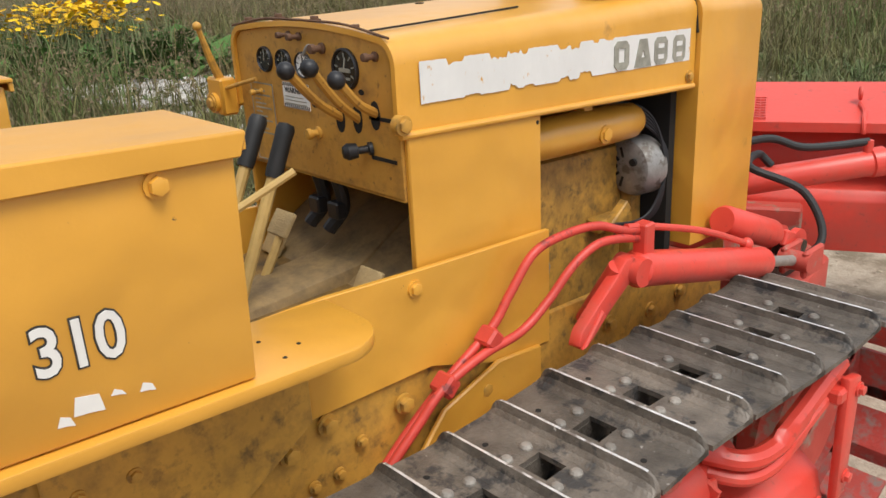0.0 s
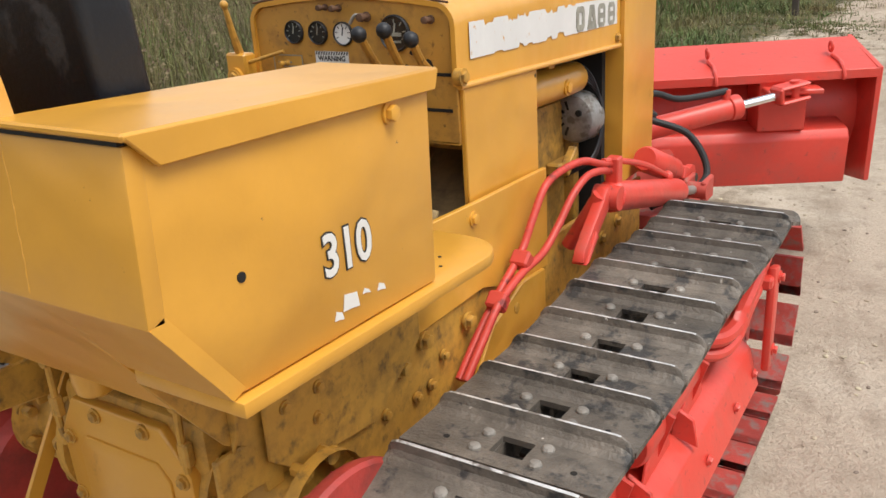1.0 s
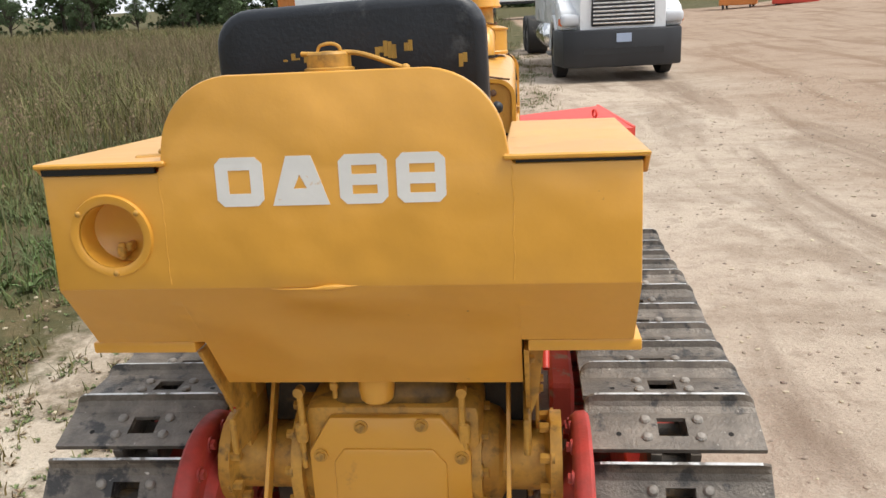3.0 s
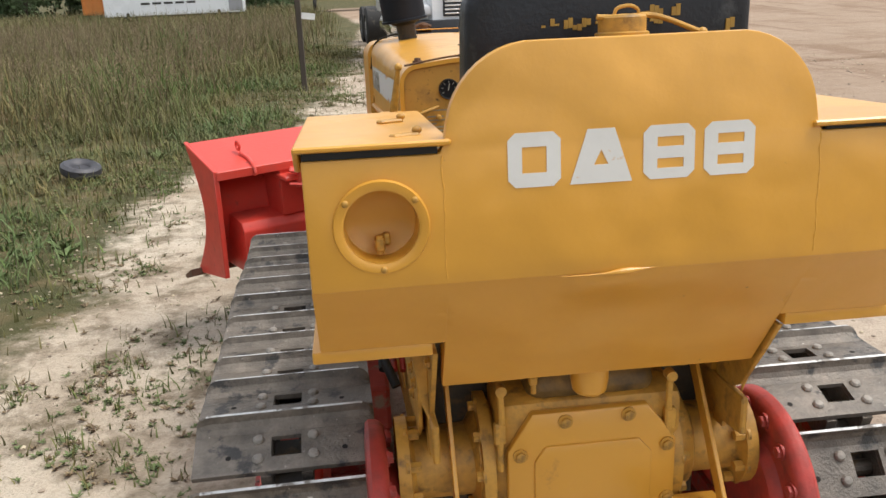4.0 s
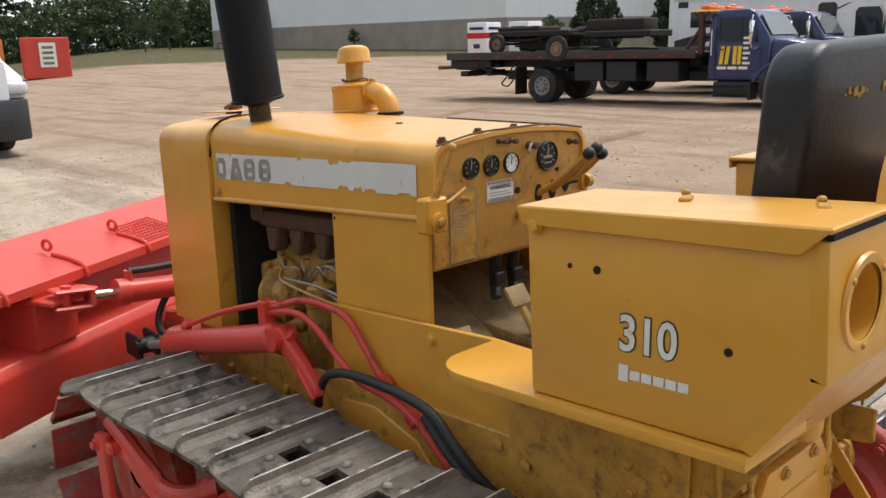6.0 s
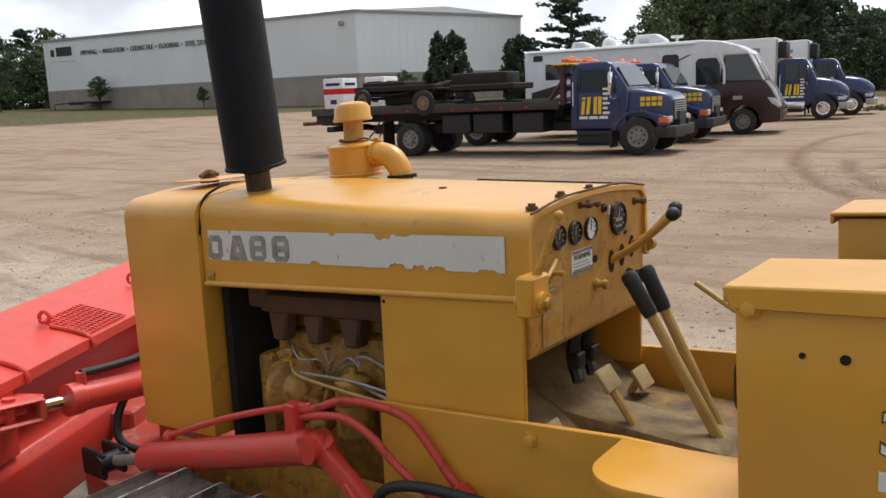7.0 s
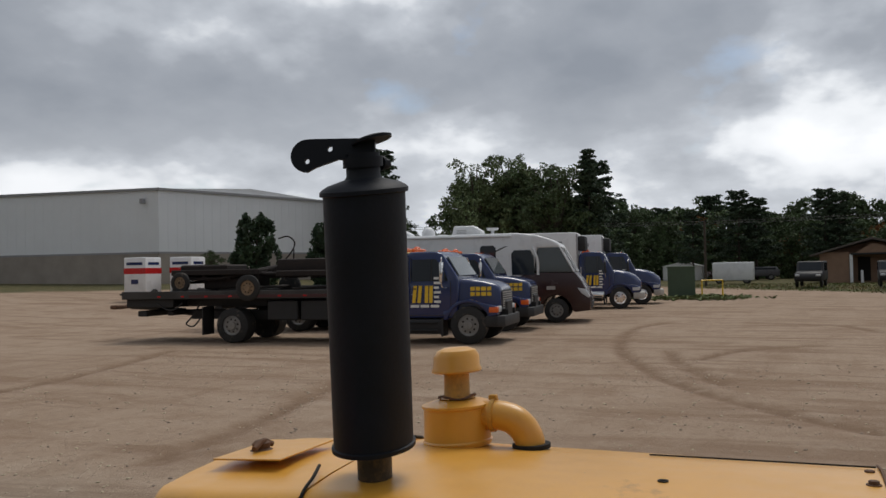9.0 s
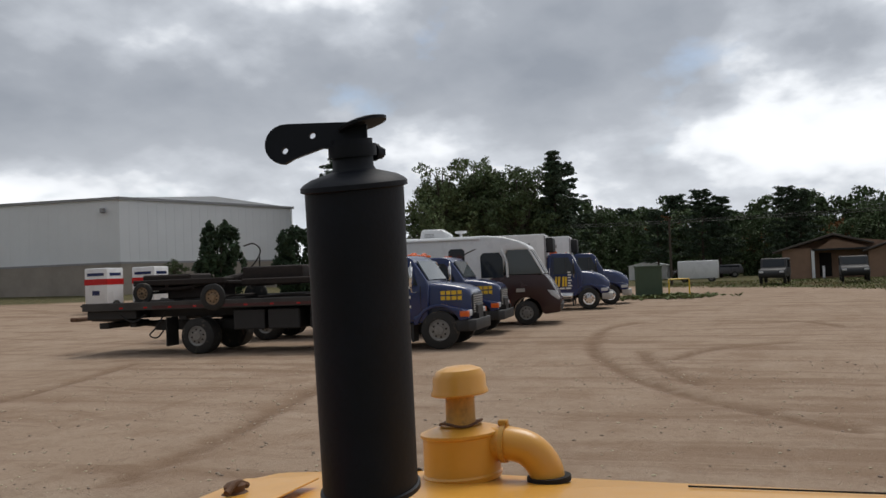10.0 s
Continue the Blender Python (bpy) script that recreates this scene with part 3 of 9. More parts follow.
# fenders
for sx in (1, -1):
    b = B()
    o = [(0.335, 0.087), (0.552, 0.087)] + [(0.552 - 0.10 + 0.10 * math.cos(radians(a)), 0.735 + 0.11 * math.sin(radians(a))) for a in range(0, 91, 10)] + [(0.335, 0.848)]
    prism(b, [(sx * x, y) for x, y in o], 1.067, 1.0915, "z", 0.004, 2)
    fen = part("fender", b, YEL, dozer, "yellow flat fender with rounded front corner", shear=True)
    b = B()
    for q in ((0.47, 0.70), (0.50, 0.655), (0.42, 0.655)):
        cyl(b, (sx * q[0], q[1], 1.090), (sx * q[0], q[1], 1.0925), 0.004, seg=10)
    if sx > 0:
        pieces("drilled_hole", b, DARK, fen, shear=True)
    else:
        b.free()
    # bracket plate standing on edge under the fender, with a dirty outer plate and bolts
    b = B()
    prism(b, [(0.092, 1.067), (0.150, 0.985), (0.225, 0.885), (0.286, 0.850), (0.300, 0.745), (0.345, 0.745), (0.345, 1.067)], sx * 0.326, sx * 0.336, "x", 0.0015)
    prism(b, [(sx * 0.336, 1.067), (sx * 0.336, 0.86), (sx * 0.352, 0.90), (sx * 0.372, 1.067)], 0.236, 0.243, "y", 0.001)
    part("fender_bracket", b, YELD, fen, "welded bracket plate", shear=True)
    hexes(fen, [(sx * 0.337, 0.165, 1.02)], (sx, 0, 0), 0.008)
    b = B()
    prism(b, [(0.300, 1.066), (0.300, 0.815), (0.360, 0.765), (0.600, 0.740), (0.780, 0.860), (0.780, 1.066)], sx * 0.346, sx * 0.354, "x", 0.002)
    part("fender_side_plate", b, YELD, fen, "dirty yellow fender side plate", shear=True)
    hexes(fen, [(sx * 0.355, y, z) for y, z in ((0.33, 0.97), (0.35, 0.90), (0.39, 0.98), (0.44, 0.90), (0.52, 0.97), (0.34, 1.02), (0.43, 0.84))], (sx, 0, 0), 0.009)

# seat
b = B()
o = arc(0.268 - 0.07, 1.712 - 0.07, 0.07, 0, 90, 6) + arc(-0.247 + 0.07, 1.712 - 0.07, 0.07, 90, 180, 6) + [(-0.254, 1.30), (0.274, 1.30)]
prism(b, [(x, z + 0.028) for x, z in o], 0.170, 0.267, "y", 0.022, 4)
for v in b.verts:
    v.co.y -= 0.05 * (v.co.z - 1.5)
    v.co.z += 0.010 * v.co.x / 0.3
seat = part("seat_back", b, VINYL, dozer, "worn black vinyl seat back with yellow scuffs", shear=True, angle=60)
rs = random.Random(5)
for (x0, x1, z0, z1) in ((-0.115, -0.008, 1.626, 1.650), (0.062, 0.106, 1.633, 1.668), (0.117, 0.138, 1.642, 1.672), (0.218, 0.241, 1.612, 1.650)):
    b = B()
    for i in range(int((x1 - x0) / 0.008)):
        xa = x0 + i * 0.008
        if rs.random() < 0.85:
            za, zb = z0 + rs.random() * 0.012, z1 - rs.random() * 0.014
            ys = 0.1688 - 0.05 * (z0 - 1.5)
            bx(b, xa, xa + 0.0075, ys - 0.0022, ys + 0.002, za, zb)
    pieces("scuff", b, SCUFF, seat, "flaked yellow paint scuff", shear=True, flat=True)
b = B()
bx(b, -0.26, 0.29, 0.30, 0.66, 1.13, 1.27, 0.04, 3)
part("seat_cushion", b, VINYL, dozer, "black vinyl seat cushion", shear=True)
b = B()
bx(b, -0.30, 0.30, 0.30, 0.60, 1.00, 1.13, 0.01)
part("seat_box", b, YELD, dozer, "yellow seat base", shear=True)

# floor, foot boards
b = B()
bx(b, -0.294, 0.294, 0.45, 1.30, 0.935, 0.955)
prism(b, [(1.02, 0.955), (1.34, 1.15), (1.34, 1.135), (1.02, 0.940)], -0.294, 0.294, "x")
part("floor_plate", b, FLOOR, dozer, "dusty worn floor plate and foot board", shear=True)
b = B()
prism(b, [(0.70, 0.95), (1.34, 0.95), (1.34, 1.16), (1.12, 1.03), (0.74, 0.985)], -0.085, 0.085, "x", 0.02, 2)
part("gear_tunnel", b, FLOOR, dozer, "dusty gearbox tunnel", shear=True)
b = B()
bx(b, -0.30, 0.30, 1.34, 1.355, 0.90, 1.52)
part("firewall", b, YELD, dozer, "firewall plate", shear=True)
for (x, y, z, tilt, nm) in ((-0.065, 1.012, 1.117, -35, "clutch"), (0.205, 1.045, 1.035, -32, "brake"), (-0.215, 1.075, 1.02, -32, "brake")):
    b = B()
    m = pose(x, y, z, tilt, 0, 0)
    obx(b, m, 0.075, 0.012, 0.062, 0.004, 2)
    pd = part("foot_pedal", b, PEDAL, dozer, "checkered foot pedal", shear=True)
    b = B()
    tube(b, [(x, y + 0.008, z), (x + 0.005, y - 0.03, z - 0.06), (x + 0.01, y - 0.10, z - 0.17)] if z > 1.1 else [(x, y + 0.008, z), (x, y + 0.03, z - 0.04), (x, y + 0.05, z - 0.09)], 0.011, 8)
    part("pedal_arm", b, TAN, pd, shear=True)
b = B()
for x in (-0.045, 0.03):
    tube(b, [(x, 1.10, 1.26), (x + 0.005, 1.12, 1.16), (x - 0.02, 1.09, 1.10)], 0.016, 8)
    bx(b, x - 0.02, x + 0.02, 1.09, 1.12, 1.13, 1.17, 0.004)
pieces("linkage_rod", b, BLK, dozer, "black linkage rods under the dash", shear=True)

# hood: shell that deepens towards the nose
def hood_section(y, w, z0, ztop, r, th=0.0):
    w, r = w - th, max(r - th, 0.012)
    zt = ztop - th
    left = [(-w, z0)] + [(-w + r - r * math.cos(radians(a)), zt - 0.018 - r + r * math.sin(radians(a))) for a in range(0, 91, 15)]
    right = [(-x, z) for x, z in reversed(left)]
    mid = [(x, zt - 0.018 + 0.018 * (1 - (x / (w - r)) ** 2)) for x in np.linspace(-(w - r), w - r, 7)[1:-1]]
    return [(x, y, z) for x, z in left + mid + right]


def shell(bm, specs, th=0.012):
    secs = []
    for (y, w, z0, zt, r) in specs:
        o = hood_section(y, w, z0, zt, r)
        i = hood_section(y, w, z0, zt, r, th)
        secs.append(o + i[::-1])
    return loft(bm, secs)


HT = lambda y: 1.505 + SLOPE * y + 0.004
b = B()
shell(b, [(1.075, 0.306, 1.362, HT(1.075), 0.055), (1.6, 0.310, 1.361, HT(1.6), 0.055), (2.153, 0.316, 1.358, HT(2.153), 0.055)])
hood = part("hood", b, YEL, dozer, "yellow engine hood with faded white side stripes", shear=True, angle=50)
for sx in (1, -1):
    b = B()
    tube(b, [(sx * 0.311, 1.075, 1.362), (sx * 0.319, 2.146, 1.358)], 0.008, 10, straight=True)
    part("hood_bead", b, YEL, hood, "rolled edge", shear=True)
    b = B()
    rs = random.Random(7 + sx)
    n = 150
    bite_t, bite_b = [0.0] * (n + 1), [0.0] * (n + 1)
    for k in range(22 if sx > 0 else 9):
        c, w, d = rs.randint(4, n - 56), rs.randint(1, 3), rs.uniform(0.004, 0.016)
        dst = bite_t if rs.random() < 0.6 else bite_b
        for q in range(max(0, c - w), min(n, c + w) + 1):
            dst[q] = max(dst[q], d * rs.uniform(0.55, 1.0))
    top = [(1.135 + i * (2.125 - 1.135) / n, 1.502 + 0.012 * (i / n) - bite_t[i] - rs.random() * 0.0012) for i in range(n + 1)]
    bot = [(1.135 + i * (2.125 - 1.135) / n, 1.418 + 0.010 * (i / n) + bite_b[i] + rs.random() * 0.0012) for i in range(n + 1)]
    for i in range(n):
        xo = sx * (0.3085 + 0.0065 * (i / n) ** 1.0 + 0.0010)
        xo2 = sx * (0.3085 + 0.0065 * ((i + 1) / n) + 0.0010)
        t = B()
        vs = [t.verts.new((xo, *top[i])), t.verts.new((xo2, *top[i + 1])), t.verts.new((xo2, *bot[i + 1])), t.verts.new((xo, *bot[i]))]
        t.faces.new(vs)
        merge(b, t)
    bmesh.ops.remove_doubles(b, verts=b.verts[:], dist=0.0004)
    part("hood_stripe", b, STRIPE, hood, "peeling white decal stripe", shear=True, flat=True)
    # four dull blocks at the front end of the stripe
    for k in range(4):
        t = block_letter(k, 0.062, 0.070, 0.018)
        bmesh.ops.translate(t, vec=(0, 0.014, 0), verts=t.verts[:])
        y0 = (1.775 + k * 0.088) if sx > 0 else (2.128 - k * 0.088)
        m = Matrix.Translation((sx * 0.3150, y0, 1.429)) @ pose(0, 0, 0, 0, 0, 90 if sx > 0 else -90)
        b = B()
        merge(b, t, m)
        part("stencil_block", b, INKG, hood, "faded grey block shape on the stripe", shear=True, flat=True)
hexes(hood, [(0.317, 2.125, 1.385), (-0.317, 2.125, 1.385)], (1, 0, 0), 0.011, YELD)
hexes(hood, [(x, 1.10, HT(1.1) - 0.001 - 0.012 * (abs(x) > 0.15)) for x in (-0.25, -0.12, 0.02, 0.16)], (0, 0, 1), 0.009, RUST)
hexes(hood, [(-0.064, 1.478, HT(1.478) - 0.002)], (0, 0, 1), 0.007, DARK, h=0.003)
b = B()
for sx in (1, -1):
    pts = [(sx * 0.29, 1.078, HT(1.1) - 0.022), (sx * 0.15, 1.078, HT(1.1) - 0.002), (0, 1.078, HT(1.1) + 0.001)]
    tube(b, pts, 0.0030, 6)
part("hood_rear_edge", b, RUST, hood, "rusty chipped rear edge", shear=True)

b = B()
tube(b, [(0.225, 1.085, HT(1.085) - 0.0105), (0.215, 1.30, HT(1.30) - 0.0095), (0.200, 1.55, HT(1.55) - 0.0080)], 0.0022, 6)
part("hood_top_seam", b, DARK, hood, "dark seam along the hood top", shear=True)

# radiator shell
b = B()
secs = []
for (y, w, z0) in ((2.158, 0.330, 0.885), (2.50, 0.330, 0.885), (2.522, 0.315, 0.90)):
    zt = 1.505 + SLOPE * y + 0.004 - (0.02 if y > 2.48 else 0)
    secs.append(hood_section(y, w, z0, zt, 0.06))
loft(b, secs)
rad = part("radiator_shell", b, YEL, dozer, "yellow radiator housing post", shear=True, angle=50)
b = B()
lathe(b, (-0.068, 2.41, 1.632), (-0.068, 2.41, 1.8), [(0, 0.030), (0.012, 0.030), (0.018, 0.020), (0.030, 0.022), (0.036, 0.016), (0.040, 0)], 20)
tube(b, [(-0.11, 2.40, 1.655), (-0.075, 2.40, 1.668), (-0.04, 2.40, 1.655)], 0.007, 8)
part("radiator_cap", b, RUST, rad, "rusty brown radiator cap", shear=True)
b = B()
o = [(-0.17, 2.29), (-0.17, 2.47), (0.06, 2.47), (0.06, 2.29)]
prism(b, o, 1.642, 1.646, "z", 0.001)
part("top_flap", b, YEL, rad, "filler flap", shear=True)
b = B()
tube(b, [(-0.320, 2.155, 1.50), (-0.30, 2.155, 1.595), (-0.24, 2.162, 1.626), (-0.17, 2.19, 1.634)], 0.004, 6)
tube(b, [(0.320, 2.155, 1.50), (0.30, 2.155, 1.595), (0.24, 2.155, 1.620)], 0.004, 6)
pieces("hood_seam", b, DARK, rad, "dark hood seam", shear=True)
b = B()
for i in range(12):
    bx(b, -0.27 + i * 0.047, -0.25 + i * 0.047, 2.520, 2.528, 0.98, 1.55, 0.003)
pieces("grille_bar", b, YELD, rad, "grille bars", shear=True)

# side panels and side plates
for sx in (1, -1):
    b = B()
    bx(b, *sorted((sx * 0.298, sx * 0.312)), 1.092, 1.498, 1.045, 1.360, 0.003)
    sp = part("side_panel", b, YEL, dozer, "flat yellow engine side panel", shear=True)
    b = B()
    cyl(b, (sx * 0.308, 1.486, 1.338), (sx * 0.3128, 1.486, 1.338), 0.005, seg=10)
    pieces("drilled_hole", b, DARK, sp, shear=True)
    b = B()
    prism(b, [(0.36, 1.066), (0.85, 1.092), (1.094, 1.088), (1.498, 1.084), (1.498, 0.79), (1.30, 0.80), (1.10, 0.86), (0.36, 0.84)], sx * 0.322, sx * 0.336, "x", 0.002)
    pl = part("side_plate", b, YEL, dozer, "large yellow lower side plate", shear=True)
    hexes(pl, [(sx * 0.337, 1.065, 1.052)], (sx, 0, 0), 0.012, YEL)
    b = B()
    prism(b, [(0.20, 0.862), (0.20, 0.775), (0.46, 0.745), (0.50, 0.50), (2.36, 0.50), (2.36, 0.862)], sx * 0.320, sx * 0.335, "x", 0.004)
    fr = part("main_frame", b, YELD, dozer, "dirty yellow main frame rail with bolts", shear=True)
    hexes(fr, [(sx * 0.336, y, z) for y, z in ((0.571, 0.801), (0.732, 0.801), (0.823, 0.830), (1.016, 0.803), (1.256, 0.748), (1.75, 0.76), (1.95, 0.74), (2.1, 0.76))], (sx, 0, 0), 0.015, YELD, h=0.016)
    hexes(fr, [(sx * 0.336, y, z) for y, z in ((0.779, 0.705), (0.84, 0.709), (0.66, 0.72), (0.90, 0.76))], (sx, 0, 0), 0.009, YELD)
    b = B()
    prism(b, [(0.98, 0.60), (1.45, 0.56), (1.45, 0.80), (1.30, 0.81), (1.12, 0.75)], sx * 0.336, sx * 0.350, "x", 0.004, 1)
    part("frame_cover", b, YEL, fr, "curved yellow cover plate", shear=True)
    # hinge block and bolts at the cowl corner
    b = B()
    cyl(b, (sx * 0.305, 1.075, 1.385), (sx * 0.322, 1.075, 1.385), 0.020, seg=16)
    part("washer", b, YELD, hood, shear=True)
    hexes(hood, [(sx * 0.322, 1.075, 1.385)], (sx, 0, 0), 0.013, YELD)

# dash panel
b = B()
o = hood_section(0, 0.299, 1.225, HT(1.08) - 0.012, 0.05)
prism(b, [(x, z) for x, _, z in o], 1.084, 1.096, "y", 0.002)
dash = part("dash_panel", b, DASHY, dozer, "yellow dash panel with gauges and rust spots", shear=True)
b = B()
bx(b, -0.299, 0.299, 1.084, 1.16, 1.222, 1.232, 0.003)
part("dash_flange", b, YELD, dash, shear=True)


def gauge(x, z, r, face, kind):
    b = B()
    lathe(b, (x, 1.084, z), (x, 0.9, z), [(-0.002, r), (0.006, r), (0.009, r * 0.93), (0.006, r * 0.86), (0.004, r * 0.86)], 26)
    g = part("gauge", b, BLK, dash, "round instrument gauge", shear=True)
    b = B()
    cyl(b, (x, 1.084, z), (x, 1.0795, z), r * 0.88, seg=26)
    part("dial", b, face, g, shear=True)
    b = B()
    ink = INKG if face is DIAL else INK
    for a in range(-120, 121, 40):
        ca, sa = math.sin(radians(a)), math.cos(radians(a))
        obx(b, Matrix.Translation((x + ca * r * 0.66, 1.0788, z + sa * r * 0.66)) @ pose(0, 0, 0, 0, a, 0), r * 0.07, 0.0008, r * 0.22)
    obx(b, Matrix.Translation((x, 1.0785, z + r * 0.2)) @ pose(0, 0, 0, 0, 12, 0), r * 0.10, 0.0008, r * 0.7)
    if kind == 1:
        bx(b, x - r * 0.45, x + r * 0.45, 1.0783, 1.0790, z - r * 0.15, z + r * 0.05); bx(b, x - r * 0.4, x + r * 0.4, 1.0783, 1.0790, z - r * 0.5, z - r * 0.38)
    part("needle_and_marks", b, ink, g, shear=True, flat=True)


gauge(-0.167, 1.477, 0.029, DIAL, 0); gauge(-0.090, 1.476, 0.029, DIAL, 0); gauge(-0.012, 1.475, 0.029, WHITED, 0); gauge(0.140, 1.478, 0.043, DIAL, 1)
for (x, z, r, matl) in ((0.062, 1.515, 0.012, RUST), (-0.02, 1.535, 0.009, RUST), (-0.06, 1.537, 0.008, RUST), (0.24, 1.51, 0.010, RUST), (-0.20, 1.40, 0.008, YELD), (0.018, 1.330, 0.014, YELD)):
    b = B()
    lathe(b, (x, 1.085, z), (x, 0.9, z), [(0, r), (0.006, r), (0.008, r * 0.6), (0.022, r * 0.6), (0.024, r * 0.9), (0.034, r * 0.8), (0.036, 0)], 14)
    part("switch_knob", b, matl, dash, "small control knob", shear=True)
b = B()
lathe(b, (0.205, 1.085, 1.322), (0.16, 0.99, 1.315), [(0, 0.014), (0.008, 0.014), (0.010, 0.008), (0.030, 0.008), (0.032, 0.015), (0.052, 0.018), (0.062, 0.012), (0.065, 0)], 18)
part("pull_knob", b, BLK, dash, "black pull knob", shear=True)
b = B()
tube(b, [(0.062, 1.07, 1.515), (0.045, 1.06, 1.52), (0.03, 1.055, 1.50)], 0.004, 6)
part("ignition_key", b, BOLT, dash, shear=True)
b = B()
for (x, z, w, h) in ((0.165, 1.378, 0.016, 0.060), (0.105, 1.372, 0.016, 0.060), (0.225, 1.392, 0.016, 0.06), (0.185, 1.435, 0.009, 0.012), (0.015, 1.395, 0.012, 0.02)):
    prism(b, [(x + w * math.cos(radians(a)), z + h * 0.5 * math.sin(radians(a))) for a in range(0, 360, 30)], 1.0825, 1.0845, "y")
for z in (1.30, 1.383):
    bx(b, 0.205, 0.285, 1.0825, 1.0845, z, z + 0.008)
pieces("lever_slot", b, DARK, dash, "dark lever slots", shear=True, flat=True)
# warning label
b = B()
bx(b, -0.106, -0.004, 1.0815, 1.0842, 1.375, 1.432)
lab = part("warning_label", b, WHITEPAPER, dash, "white warning sticker with striped border", shear=True)
b = B()
for z in (1.4235, 1.3755):
    for i in range(13):
        x = -0.105 + i * 0.0079
        prism(b, [(x, z), (x + 0.004, z), (x + 0.0075, z + 0.008), (x + 0.0035, z + 0.008)], 1.0808, 1.0816, "y")
part("label_border", b, INK, lab, shear=True, flat=True)
b = B()
merge(b, text_mesh("WARNING", 0.0175, 0.0004, 0.0004), Matrix.Translation((-0.055, 1.0812, 1.4145)) @ pose(0, 0, 0, 90, 0, 0))
part("label_text", b, INK, lab, "the word WARNING", shear=True, flat=True)
b = B()
for i in range(3):
    bx(b, -0.098, -0.014 - 0.012 * (i == 2), 1.0808, 1.0816, 1.384 + i * 0.0075, 1.3865 + i * 0.0075)
part("label_lines", b, INKG, lab, shear=True, flat=True)
# instruction plate
b = B()
bx(b, -0.245, -0.150, 1.0812, 1.0842, 1.235, 1.420, 0.001)
pla = part("instruction_plate", b, YELD, dash, "painted-over instruction plate", shear=True)
b = B()
for i in range(11):
    bx(b, -0.232, -0.165 - 0.02 * (i % 3), 1.0806, 1.0813, 1.30 + i * 0.010, 1.3035 + i * 0.010)
for (x0, x1, z0, z1) in ((-0.245, -0.150, 1.418, 1.421), (-0.245, -0.150, 1.234, 1.237), (-0.246, -0.243, 1.235, 1.42), (-0.152, -0.149, 1.235, 1.42)):
    bx(b, x0, x1, 1.0806, 1.0816, z0, z1)
part("plate_lines", b, INKG, pla, shear=True, flat=True)

# hydraulic levers with ball knobs
for (p0, p1) in (((0.225, 1.09, 1.395), (0.252, 0.976, 1.475)), ((0.165, 1.09, 1.375), (0.199, 0.954, 1.495)), ((0.105, 1.09, 1.372), (0.143, 0.937, 1.487))):
    b = B()
    tube(b, [p0, ((p0[0] + p1[0]) / 2, (p0[1] + p1[1]) / 2, (p0[2] + p1[2]) / 2 - 0.012), p1], 0.010, 8)
    lv = part("control_lever", b, DASHY, dozer, "hydraulic control lever", shear=True)
    b = B()
    ball(b, p1, 0.0185, 2)
    part("ball_knob", b, BLK, lv, "dark ball knob", shear=True)
# throttle lever on the left cowl
b = B()
tube(b, [(-0.335, 1.07, 1.37), (-0.325, 1.03, 1.46), (-0.315, 1.00, 1.545)], lambda t: 0.014 - 0.008 * t, 8)
ball(b, (-0.314, 0.998, 1.548), 0.011, 2)
thr = part("throttle_lever", b, YELD, dozer, "yellow throttle lever", shear=True)
b = B()
bx(b, -0.37, -0.30, 1.03, 1.075, 1.335, 1.425, 0.006)
cyl(b, (-0.335, 1.02, 1.365), (-0.335, 1.085, 1.365), 0.024, seg=18)
part("lever_bracket", b, YEL, thr, "hinge bracket", shear=True)
hexes(thr, [(-0.335, 1.02, 1.365)], (0, -1, 0), 0.012, YELD)
b = B()
tube(b, [(-0.345, 1.04, 1.39), (-0.27, 1.05, 1.41), (-0.20, 1.07, 1.43)], 0.005, 8)
part("throttle_rod", b, YELD, thr, shear=True)
# steering levers with black grips
for a0, a1, a2 in (((0.012, 0.69, 0.84), (-0.029, 0.918, 1.272), (-0.040, 0.975, 1.376)), ((0.083, 0.725, 0.84), (0.067, 0.926, 1.263), (0.063, 0.979, 1.376))):
    b = B()
    tube(b, [a0, a1], 0.013, 10, straight=True)
    lv = part("steering_lever", b, TAN, dozer, "steering clutch lever with black rubber grip", shear=True)
    b = B()
    lathe(b, a1, a2, [(0, 0.0), (0, 0.017), (0.015, 0.0185), (0.085, 0.0185), (0.105, 0.020), (0.116, 0.016), (0.120, 0)], 16)
    part("grip", b, RUBBER, lv, "black rubber grip", shear=True)
b = B()
tube(b, [(0.150, 0.60, 1.10), (0.155, 0.72, 1.215), (0.170, 0.786, 1.246), (0.198, 0.897, 1.304)], 0.008, 8)
part("seat_lever", b, TAN, dozer, "thin bent lever beside the seat", shear=True)
b = B()
for (x, y) in ((-0.378, 0.318), (-0.367, 0.075)):
    obx(b, pose(x, y, 1.473, 0, 0, 25), 0.050, 0.022, 0.008, 0.003)
    ball(b, (x + 0.022, y + 0.014, 1.480), 0.009, 2, (1, 1, 0.8))
pieces("latch", b, YELD, dozer, "lid latch block", shear=True)

